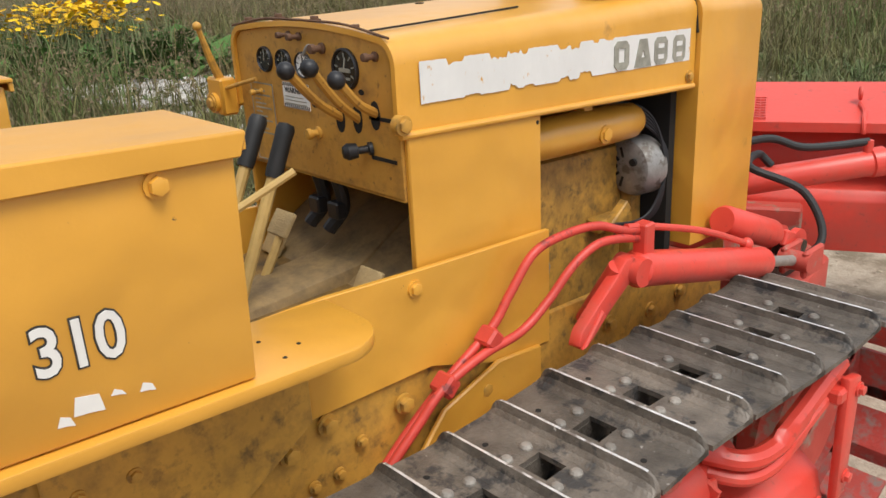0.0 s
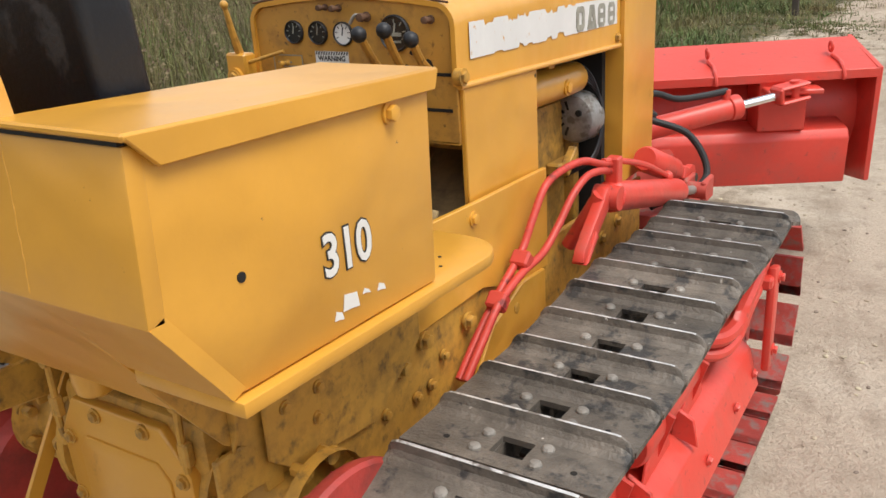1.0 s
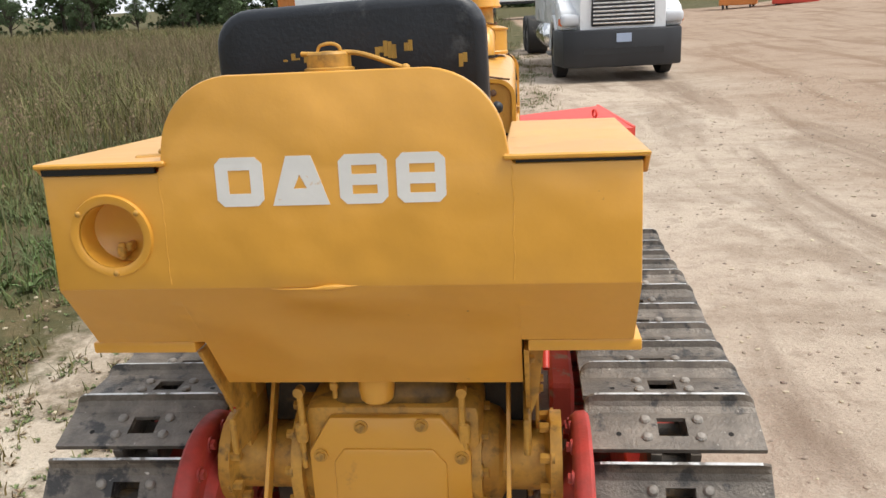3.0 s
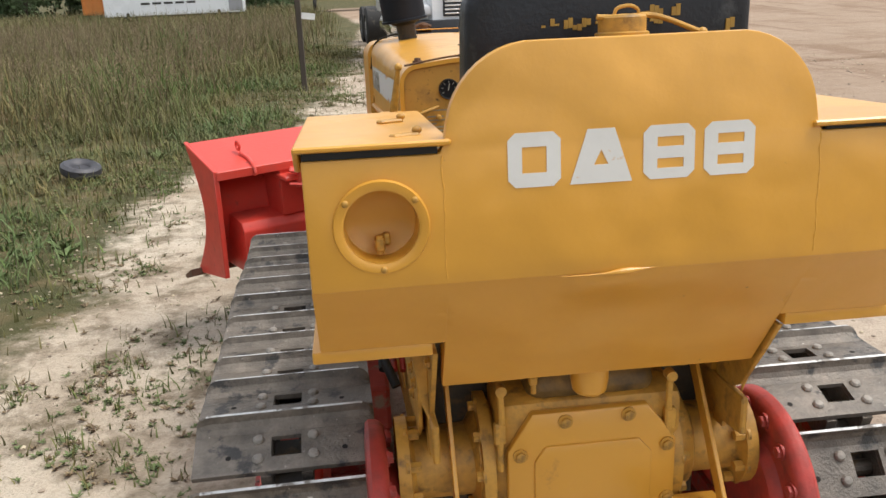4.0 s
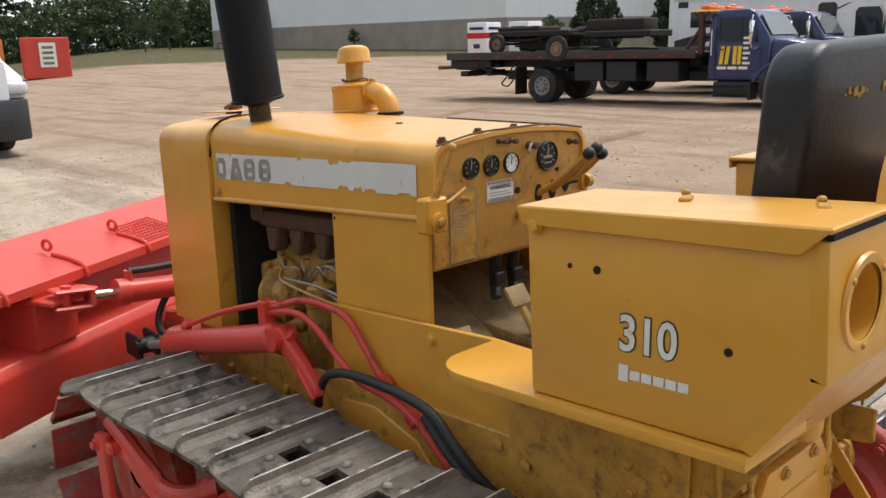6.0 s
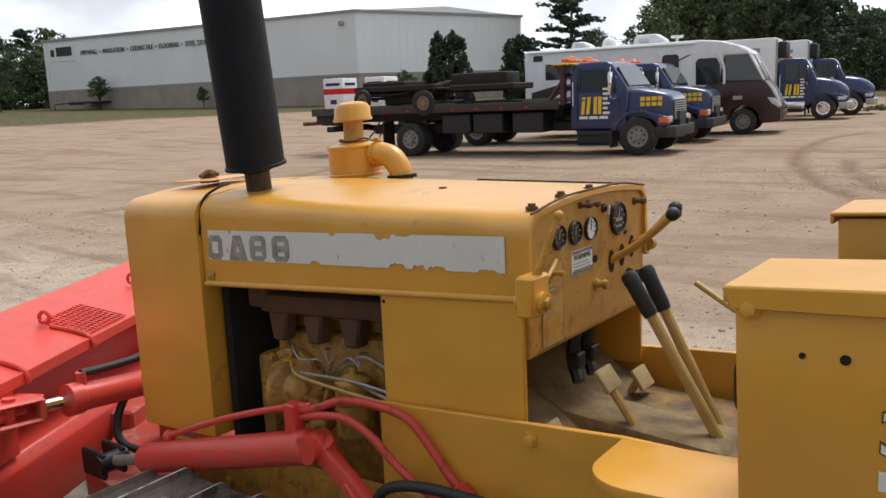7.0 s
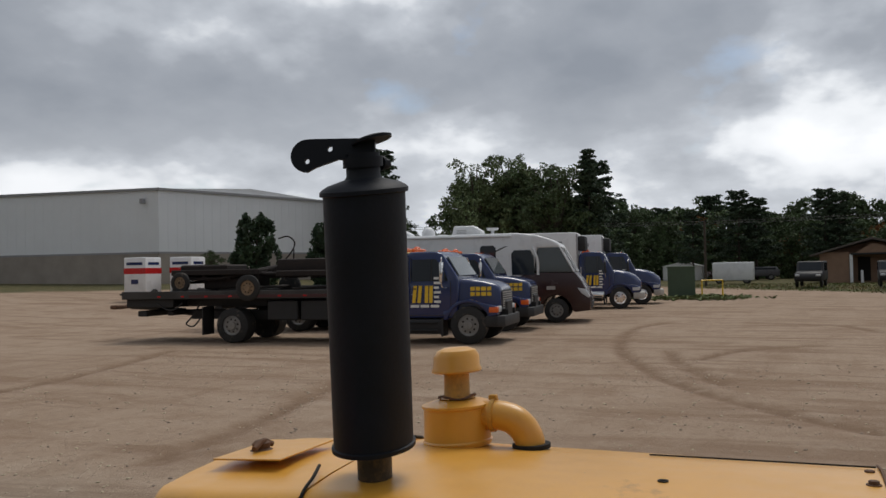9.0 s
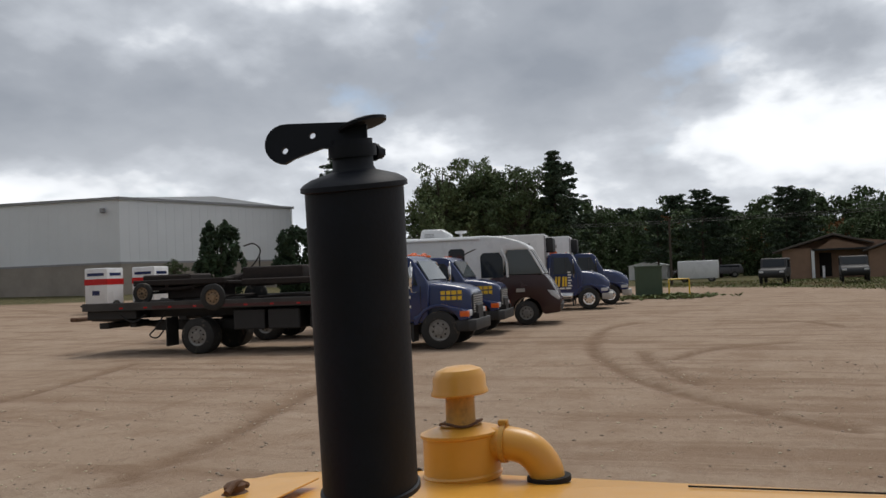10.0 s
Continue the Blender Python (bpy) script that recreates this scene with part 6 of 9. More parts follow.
gx, gy = axis_steps(-9, 28, 0.17, 1600), axis_steps(-3, 17, 0.17, 1600)
verts = [(x, y, height(x, y)) for y in gy for x in gx]
nx = len(gx)
faces = [(j * nx + i, j * nx + i + 1, (j + 1) * nx + i + 1, (j + 1) * nx + i) for j in range(len(gy) - 1) for i in range(nx - 1)]
me = bpy.data.meshes.new("ground")
me.from_pydata(verts, [], faces)
gv, sv, rv_, pv = [], [], [], []
for x, y, z in verts:
    e = grass_edge(y) if y < 70 else -8
    g = sstep(-0.75, 0.6, e - x)
    b2, d = math.degrees(math.atan2(y, x)), math.hypot(x, y)
    lawn = sstep(60, 66, d + 4 * noise.noise((x * 0.06, y * 0.06, 3)))
    if b2 < 30:
        lawn = sstep(0, 5, d - 56 - 1.3 * max(-4.0, min(16.0, b2)) + 2.0 * noise.noise((x * 0.2, y * 0.2, 5.0)))
    # grassy soil behind the dozer is invented, to dim light bounced onto its rear
    g = max(g, lawn, sstep(-1.3, -3.2, y + 0.9 * noise.noise((x * 0.6, y * 0.6, 12.0)) + 0.35 * noise.noise((x * 2.1, y * 2.1, 14.0))) * (1 - sstep(5, 10, x + 2.5 * noise.noise((x * 0.3, y * 0.3, 16.0)))))
    gv.append(g)
    pv.append(sstep(5.5, 2.0, x + 1.2 * noise.noise((x * 0.3, y * 0.3, 8.0))) if y < 40 else 0.0)
    rr = rut(x, y)
    rv_.append(math.exp(-(max(0.0, rr - 0.05) / 0.13) ** 2) if rr < 1.5 else 0.0)
    sv.append(sstep(1.2, -0.4, x) * (1 - sstep(10, 14, y)) * (0 if y < -8 else 1))
me.attributes.new("grassy", "FLOAT", "POINT").data.foreach_set("value", gv)
me.attributes.new("sandy", "FLOAT", "POINT").data.foreach_set("value", sv)
me.attributes.new("rutted", "FLOAT", "POINT").data.foreach_set("value", rv_)
me.attributes.new("pale", "FLOAT", "POINT").data.foreach_set("value", pv)
for p in me.polygons:
    p.use_smooth = True


def ground_material():
    m = bpy.data.materials.new("yard_ground")
    m.use_nodes = True
    N, L = m.node_tree.nodes, m.node_tree.links
    bs = N["Principled BSDF"]
    geo = N.new("ShaderNodeNewGeometry")

    def tex(s, d=6, r=0.6, stretch=None, dist=0.0):
        t = N.new("ShaderNodeTexNoise")
        t.inputs["Scale"].default_value, t.inputs["Detail"].default_value, t.inputs["Roughness"].default_value, t.inputs["Distortion"].default_value = s, d, r, dist
        if stretch:
            mp = N.new("ShaderNodeMapping")
            mp.inputs["Scale"].default_value = stretch
            mp.inputs["Rotation"].default_value = (0, 0, 0.35)
            L.new(geo.outputs["Position"], mp.inputs[0])
            L.new(mp.outputs[0], t.inputs["Vector"])
        else:
            L.new(geo.outputs["Position"], t.inputs["Vector"])
        return t.outputs["Fac"]

    def ramp(src, stops):
        r = N.new("ShaderNodeValToRGB")
        e = r.color_ramp.elements
        while len(e) < len(stops):
            e.new(0.5)
        for q, (p, c) in zip(e, stops):
            q.position, q.color = p, (*c, 1)
        L.new(src, r.inputs[0])
        return r.outputs[0]

    def mix(f, a, c, mode="MIX"):
        x = N.new("ShaderNodeMix")
        x.data_type, x.blend_type = "RGBA", mode
        if isinstance(f, float):
            x.inputs["Factor"].default_value = f
        else:
            L.new(f, x.inputs["Factor"])
        for s, v in ((x.inputs["A"], a), (x.inputs["B"], c)):
            if isinstance(v, tuple):
                s.default_value = (*v, 1)
            else:
                L.new(v, s)
        return x.outputs["Result"]

    def attr(n):
        a = N.new("ShaderNodeAttribute")
        a.attribute_name = n
        return a.outputs["Fac"]

    def math_(op, a, c):
        x = N.new("ShaderNodeMath")
        x.operation = op
        for i, v in enumerate((a, c)):
            if isinstance(v, float):
                x.inputs[i].default_value = v
            else:
                L.new(v, x.inputs[i])
        return x.outputs[0]
    broad, mid, fine, grit = tex(0.22, 5), tex(1.3, 6), tex(9, 6, 0.65), tex(70, 4, 0.7)
    streak = tex(0.5, 7, 0.6, (0.35, 2.2, 1), 0.6)
    dirt = ramp(broad, [(0.3, (0.43, 0.345, 0.265)), (0.7, (0.56, 0.465, 0.365))])
    dirt = mix(ramp(streak, [(0.50, (0, 0, 0)), (0.68, (0.40, 0.40, 0.40))]), dirt, (0.23, 0.168, 0.12))
    dirt = mix(ramp(tex(0.4, 7, 0.62, (2.4, 0.40, 1), 0.8), [(0.49, (0, 0, 0)), (0.63, (0.8, 0.8, 0.8))]), dirt, (0.22, 0.16, 0.115))
    dirt = mix(math_("MULTIPLY", attr("rutted"), ramp(tex(3.0, 6), [(0.36, (0.55, 0.55, 0.55)), (0.56, (1, 1, 1))])), dirt, (0.125, 0.085, 0.058))
    dirt = mix(ramp(mid, [(0.55, (0, 0, 0)), (0.75, (0.6, 0.6, 0.6))]), dirt, (0.60, 0.515, 0.42))
    dirt = mix(ramp(tex(5.5, 7, 0.7), [(0.52, (0, 0, 0)), (0.66, (0.55, 0.55, 0.55))]), dirt, (0.27, 0.205, 0.15))
    dirt = mix(ramp(tex(0.75, 8, 0.66), [(0.50, (0, 0, 0)), (0.64, (0.55, 0.55, 0.55))]), dirt, (0.25, 0.18, 0.125))
    far_dirt = mix(0.54, dirt, (0.250, 0.152, 0.092))
    dirt = mix(attr("pale"), far_dirt, dirt)
    sand = ramp(mid, [(0.32, (0.38, 0.30, 0.215)), (0.50, (0.52, 0.435, 0.335)), (0.7, (0.63, 0.55, 0.44))])
    sand = mix(ramp(tex(3.6, 7, 0.68), [(0.47, (0, 0, 0)), (0.62, (0.85, 0.85, 0.85))]), sand, (0.15, 0.115, 0.070))
    soil = ramp(tex(2.0, 7, 0.65), [(0.30, (0.045, 0.055, 0.020)), (0.5, (0.085, 0.080, 0.034)), (0.68, (0.17, 0.125, 0.065))])
    col = mix(math_("MULTIPLY", attr("sandy"), ramp(broad, [(0.25, (0.4, 0.4, 0.4)), (0.5, (1, 1, 1))])), dirt, sand)
    gm = math_("ADD", attr("grassy"), math_("MULTIPLY", math_("SUBTRACT", fine, 0.5), 0.9))
    gmc = N.new("ShaderNodeClamp")
    L.new(math_("MULTIPLY", math_("SUBTRACT", gm, 0.35), 3.0), gmc.inputs[0])
    col = mix(gmc.outputs[0], col, soil)
    col = mix(ramp(grit, [(0.30, (0.55, 0.55, 0.55)), (0.55, (0, 0, 0))]), col, mix(0.5, col, (0.12, 0.09, 0.07)))
    col = mix(ramp(grit, [(0.64, (0, 0, 0)), (0.74, (0.7, 0.7, 0.7))]), col, (0.62, 0.55, 0.46))
    L.new(col, bs.inputs["Base Color"])
    bs.inputs["Roughness"].default_value = 0.95
    bs.inputs["Specular IOR Level"].default_value = 0.15
    bp = N.new("ShaderNodeBump")
    bp.inputs["Strength"].default_value, bp.inputs["Distance"].default_value = 0.85, 0.05
    hsum = math_("ADD", math_("MULTIPLY", fine, 0.7), math_("MULTIPLY", grit, 0.30))
    hsum = math_("ADD", hsum, math_("MULTIPLY", streak, 1.0))
    L.new(hsum, bp.inputs["Height"])
    L.new(bp.outputs[0], bs.inputs["Normal"])
    return m


me.materials.append(ground_material())
ground = tagged(new("ground", me), "tan packed dirt yard with sandy weeds and grass verge", "ground", kind="structure")

# ---- grass, weeds, flowers, stones ----


def leaf_mat(name, base, island=0.35, rough=0.7, dry=None, amount=0.4):
    m = pbr(name, base, rough, var=0.22, scale=0.5, fine=6, bump=0.0, island=island, stain=dry, amount=amount, stain_scale=0.33, soft=0.22)
    m.node_tree.nodes["Principled BSDF"].inputs["Specular IOR Level"].default_value = 0.2
    return m


GRASS_G = leaf_mat("green_grass", (0.105, 0.150, 0.040), dry=(0.21, 0.145, 0.070), amount=0.46)
GRASS_D = leaf_mat("dry_grass", (0.200, 0.155, 0.080), dry=(0.095, 0.100, 0.040), amount=0.42)
GRASS_B = leaf_mat("brown_seed_heads", (0.24, 0.175, 0.11))
LUSH = leaf_mat("lush_green_leaves", (0.075, 0.150, 0.035))
LUSHO = leaf_mat("fresh_meadow_green", (0.112, 0.148, 0.055), dry=(0.17, 0.14, 0.065), amount=0.3)
WEED = leaf_mat("weed_green", (0.165, 0.195, 0.085))
PETAL = leaf_mat("yellow_petals", (0.75, 0.45, 0.015), 0.2)
STONE = pbr("pale_stone", (0.50, 0.47, 0.43), 0.9, var=0.2, scale=20, bump=0.2, island=0.3)


def blades(name, spots, hfun, material, seed, lean=0.35, width=0.006, segs=3):
    """Curved tapering blades as one mesh; spots: (x, y)."""
    r = np.random.RandomState(seed)
    vs, fs = [], []
    for x, y in spots:
        h = hfun(r, x, y)
        z0 = height(x, y) - 0.01
        a = r.rand() * 6.283
        dx, dy = math.cos(a), math.sin(a)
        ln = h * lean * (0.2 + 1.5 * r.rand() ** 1.6)
        w = width * (0.6 + 0.8 * r.rand()) * (1.0 + 0.02 * math.hypot(x, y))
        px, py = -dy * w, dx * w
        b0 = len(vs)
        for k in range(segs):
            t = k / segs
            q = (1 - t * 0.85)
            vs.append((x + dx * ln * t * t + px * q, y + dy * ln * t * t + py * q, z0 + h * t))
            vs.append((x + dx * ln * t * t - px * q, y + dy * ln * t * t - py * q, z0 + h * t))
        vs.append((x + dx * ln, y + dy * ln, z0 + h * (1 - 0.25 * ln / max(h, 0.01))))
        for k in range(segs - 1):
            i = b0 + 2 * k
            fs.append((i, i + 1, i + 3, i + 2))
        i = b0 + 2 * (segs - 1)
        fs.append((i, i + 1, i + 2))
    m2 = bpy.data.meshes.new(name)
    m2.from_pydata(vs, [], fs)
    m2.materials.append(material)
    return new(name, m2)


rg = np.random.RandomState(11)


def scatter(n, x0, x1, y0, y1, keep):
    out = []
    while len(out) < n:
        x, y = x0 + (x1 - x0) * rg.rand(), y0 + (y1 - y0) * rg.rand()
        if rg.rand() < keep(x, y):
            out.append((x, y))
    return out


def grass_density(x, y):
    e = grass_edge(y)
    bare = 1 - 0.92 * math.exp(-((x + 8.3) / 1.3) ** 2 - ((y - 4.5) / 0.7) ** 2)
    return bare * sstep(-0.55, 0.7, e - x) * (0.30 + 0.70 * sstep(-0.25, 0.35, noise.noise((x * 0.5, y * 0.5, 3.3)))) * (1.0 if y < 26 else 0.6)


def grass_h(r, x, y):
    e = grass_edge(y) - x
    tall = sstep(0.4, 3.2, e)
    return (0.04 + 0.12 * r.rand()) + tall * (0.07 + 0.58 * r.rand() ** 1.7) * (0.40 + 2.0 * max(0, noise.noise((x * 0.55, y * 0.55, 7.7)) + 0.22)) * (0.6 + 0.8 * max(0, noise.noise((x * 2.3, y * 2.3, 4.7)) + 0.4))


tagged(blades("green_grass", scatter(46000, -16, 0.6, -1, 24, grass_density), grass_h, GRASS_G, 1, 0.85), "green meadow grass beside the yard", "grass", kind="stuff")
tagged(blades("dry_grass", scatter(38000, -18, 0.6, -1, 30, grass_density), lambda r, x, y: grass_h(r, x, y) * 1.15, GRASS_D, 2, 0.75, 0.0045), "dry tan meadow grass", "grass", kind="stuff")
tagged(blades("far_grass", scatter(26000, -45, -0.5, 16, 66, lambda x, y: sstep(0, 2, grass_edge(y) - x) * 0.9), lambda r, x, y: 0.35 + 0.5 * r.rand(), GRASS_D, 3, 0.7, 0.007, 2), "tall dry meadow grass", "grass", kind="stuff")
tagged(blades("far_green_grass", scatter(14000, -45, -0.5, 14, 60, lambda x, y: sstep(0, 2, grass_edge(y) - x) * 0.9), lambda r, x, y: 0.25 + 0.4 * r.rand(), GRASS_G, 4, 0.7, 0.008, 2), "tall green meadow grass", "grass", kind="stuff")


def lawn_density(x, y):
    return sstep(0, 4, math.hypot(x, y) - 55.5 - 1.3 * math.degrees(math.atan2(y, x)) + 3.0 * noise.noise((x * 0.2, y * 0.2, 5.0)))


tagged(blades("lawn_grass", scatter(9000, 50, 80, -16, 11, lawn_density), lambda r, x, y: 0.06 + 0.14 * r.rand(), GRASS_G, 41, 0.9, 0.016, 2), "short lawn before the house", "grass", kind="stuff")


def seed_heads(spots, seed, material, h0, h1, name, label, big=0.012):
    r = np.random.RandomState(seed)
    vs, fs = [], []
    for x, y in spots:
        h = h0 + (h1 - h0) * r.rand()
        z0 = height(x, y)
        lx, ly = (r.rand() - 0.5) * 0.7 * h, (r.rand() - 0.5) * 0.7 * h
        w = 0.002 * (1 + 0.06 * math.hypot(x, y))
        b0 = len(vs)
        vs += [(x - w, y, z0), (x + w, y, z0), (x + lx + w * 0.6, y + ly, z0 + h), (x + lx - w * 0.6, y + ly, z0 + h)]
        fs.append((b0, b0 + 1, b0 + 2, b0 + 3))
        for k in range(7):
            s = big * (0.6 + r.rand())
            t = 0.72 + 0.30 * r.rand()
            cx, cy, cz = x + lx * t + (r.rand() - 0.5) * 0.10, y + ly * t + (r.rand() - 0.5) * 0.10, z0 + h * t
            a = r.rand() * 6.28
            b0 = len(vs)
            vs += [(cx + s * math.cos(a), cy + s * math.sin(a), cz - s * 0.5), (cx - s * math.cos(a), cy - s * math.sin(a), cz - s * 0.4), (cx, cy + s * 0.3, cz + s)]
            fs.append((b0, b0 + 1, b0 + 2))
    m2 = bpy.data.meshes.new(name)
    m2.from_pydata(vs, [], fs)
    m2.materials.append(material)
    return tagged(new(name, m2), label, "weeds", kind="stuff")


seed_heads(scatter(8200, -22, -0.8, 2, 34, lambda x, y: sstep(1.0, 3.0, grass_edge(y) - x)), 5, GRASS_B, 0.35, 0.85, "seed_heads", "brown dried weed seed heads")
seed_heads(scatter(5200, -26, -0.8, 2, 40, lambda x, y: sstep(1.0, 3.0, grass_edge(y) - x)), 15, GRASS_D, 0.40, 0.90, "pale_seed_heads", "pale tan grass seed stalks", 0.010)


def tufts(name, spots, material, seed, size, label):
    """Low broad-leaved weeds: a rosette of small leaves each."""
    r = np.random.RandomState(seed)
    vs, fs = [], []
    for x, y in spots:
        s = size * (0.5 + r.rand())
        z0 = height(x, y)
        for k in range(int(7 + 6 * r.rand())):
            a, up = r.rand() * 6.283, 0.25 + 0.75 * r.rand()
            l2 = s * (0.5 + 0.7 * r.rand())
            dx, dy = math.cos(a), math.sin(a)
            w = l2 * 0.22
            b0 = len(vs)
            vs += [(x, y, z0), (x + dx * l2 * 0.5 - dy * w, y + dy * l2 * 0.5 + dx * w, z0 + l2 * up * 0.6), (x + dx * l2, y + dy * l2, z0 + l2 * up * 0.75), (x + dx * l2 * 0.5 + dy * w, y + dy * l2 * 0.5 - dx * w, z0 + l2 * up * 0.6)]
            fs.append((b0, b0 + 1, b0 + 2, b0 + 3))
    m2 = bpy.data.meshes.new(name)
    m2.from_pydata(vs, [], fs)
    m2.materials.append(material)
    return tagged(new(name, m2), label, "weeds", kind="stuff")


def sandy_weeds(x, y):
    e = grass_edge(y)
    clump = sstep(0.02, 0.30, 0.6 * noise.noise((x * 1.1, y * 1.1, 1.1)) + 0.5 * noise.noise((x * 4.5, y * 4.5, 3.1)))
    return (0.02 + 0.98 * clump) * (0.25 * sstep(-2.4, -0.9, e - x) + 0.75 * sstep(-1.1, 0.1, e - x)) * (1 if x < -1.1 or y > 4.2 else 0)


tufts("yard_weeds", scatter(7500, -3.6, 0.6, 0.2, 14, sandy_weeds), WEED, 6, 0.019, "small green weeds on the sandy strip")
tufts("dry_weeds", scatter(6000, -3.6, 0.8, 0.2, 20, sandy_weeds), GRASS_B, 7, 0.022, "dry brown weeds on the sandy strip")
tagged(blades("verge_grass", scatter(30000, -3.8, 0.9, 0.0, 24, sandy_weeds), lambda r, x, y: 0.02 + 0.10 * r.rand() ** 2, GRASS_G, 8, 0.7, 0.004), "short verge grass", "grass", kind="stuff")


def lush_spots(x, y):
    e = grass_edge(y) - x
    return sstep(0.05, 0.30, noise.noise((x * 0.8, y * 0.8, 21.0)) + 0.4 * noise.noise((x * 2.7, y * 2.7, 22.0)) + 0.10) * sstep(-0.1, 0.5, e) * (1 - 0.75 * sstep(2.5, 6.0, e))


tagged(blades("lush_grass", scatter(11000, -12, 0.4, 0.5, 16, lush_spots), lambda r, x, y: 0.06 + 0.22 * r.rand(), LUSHO, 51, 1.1, 0.005), "lush green clumps along the meadow edge", "grass", kind="stuff")
tufts("broad_weeds", scatter(800, -12, 0.4, 0.5, 16, lush_spots), LUSHO, 52, 0.08, "broad green weeds along the meadow edge")
# flowering clump
tufts("flower_leaves", [(-11.4 + 0.9 * rg.randn(), 4.85 + 0.8 * rg.randn()) for _ in range(620)], LUSH, 9, 0.42, "leafy green flower clump")
tagged(blades("flower_stems", [(-11.6 + 0.75 * rg.randn(), 4.85 + 0.65 * rg.randn()) for _ in range(1900)], lambda r, x, y: 0.30 + 0.55 * r.rand(), WEED, 10, 0.3, 0.012), "green flower stems", "grass", kind="stuff")
vs, fs = [], []
for k in range(520):
    x, y, z = -11.65 + 0.50 * rg.randn(), 4.75 + 0.50 * rg.randn(), 0.45 + 0.52 * rg.rand() ** 0.7
    s = 0.035 + 0.03 * rg.rand()
    n0 = len(vs)
    tx, ty = 0.6 * rg.randn(), 0.6 * rg.randn()
    ring_ = [(x + s * math.cos(a), y + s * math.sin(a), z + s * 0.5 * (tx * math.cos(a) + ty * math.sin(a))) for a in np.linspace(0, 5.236, 6)]
    vs += ring_ + [(x, y, z - 0.01)]
    fs += [(n0 + i, n0 + (i + 1) % 6, n0 + 6) for i in range(6)]
m2 = bpy.data.meshes.new("yellow_flowers")
m2.from_pydata(vs, [], fs)
m2.materials.append(PETAL)
tagged(new("yellow_flowers", m2), "yellow daisy-like flower heads", "flowers", kind="stuff")


def pebbles(name, spots, size, material, seed, label):
    r = np.random.RandomState(seed)
    b = B()
    t = B()
    bmesh.ops.create_icosphere(t, subdivisions=1, radius=1.0)
    base = [v.co.copy() for v in t.verts]
    fidx = [[v.index for v in f.verts] for f in t.faces]
    t.free()
    vs, fs = [], []
    for x, y in spots:
        s = size * (0.35 + r.rand() ** 2 * 1.3)
        sx, sy, sz = s * (0.8 + 0.5 * r.rand()), s * (0.7 + 0.5 * r.rand()), s * 0.55
        z0 = height(x, y)
        n0 = len(vs)
        a = r.rand() * 6.28
        ca, sa = math.cos(a), math.sin(a)
        for c in base:
            j = 1 + 0.25 * (r.rand() - 0.5)
            px, py = c.x * sx * j, c.y * sy * j
            vs.append((x + px * ca - py * sa, y + px * sa + py * ca, z0 + c.z * sz * j + sz * 0.3))
        fs += [[n0 + i for i in f] for f in fidx]
    b.free()
    m2 = bpy.data.meshes.new(name)
    m2.from_pydata(vs, [], fs)
    m2.materials.append(material)
    return tagged(new(name, m2), label, "stones", kind="stuff")


pebbles("rubble", [(-8.3 + 1.0 * rg.randn(), 4.6 + 0.55 * rg.randn()) for _ in range(420)], 0.075, STONE, 12, "pale rubble stones in the grass")
PEB = pbr("tan_pebble", (0.40, 0.32, 0.24), 0.9, var=0.25, scale=30, bump=0.1, island=0.4)
pebbles("clods", scatter(3200, 2.2, 16, -2, 15, lambda x, y: 0.25 + 0.75 * max(0, noise.noise((x * 0.5, y * 0.5, 2.2)))), 0.016, PEB, 17, "dry dirt clods on the yard")
pebbles("gravel", scatter(7000, -3.0, 5, -1.5, 14, lambda x, y: 0.6 if abs(x) > 0.95 or y > 2.6 else 0.0), 0.009, PEB, 13, "small loose gravel on the dirt")
lp = thing("scrap_disc", "grey weathered metal lid lying in the grass", "scrap", at=pose(-3.05, 7.05, 0.07, 12, 8, 20))
b = B()
lathe(b, (0, 0, 0), (0, 0, 1), [(0, 0.17), (0.03, 0.19), (0.08, 0.185), (0.10, 0.15), (0.085, 0.10), (0.06, 0.08), (0.06, 0)], 18)
part("lid_disc", b, pbr("weathered_grey", (0.06, 0.058, 0.065), 0.5, 0.3, var=0.3, scale=15), lp)

# ---- trees ----
BARK = pbr("bark", (0.07, 0.055, 0.042), 0.9, var=0.3, scale=6, fine=30, bump=0.4, stretch=(1, 1, 0.2))
LEAF_D = leaf_mat("dark_leaves", (0.082, 0.112, 0.050), 0.45)
LEAF_P = leaf_mat("pine_needles", (0.055, 0.080, 0.047), 0.4)
LEAF_O = leaf_mat("autumn_leaves", (0.20, 0.085, 0.03), 0.4)
LEAF_L = leaf_mat("mid_green_leaves", (0.135, 0.170, 0.078), 0.4)
LEAF_C = leaf_mat("cedar_green", (0.040, 0.066, 0.034), 0.35)


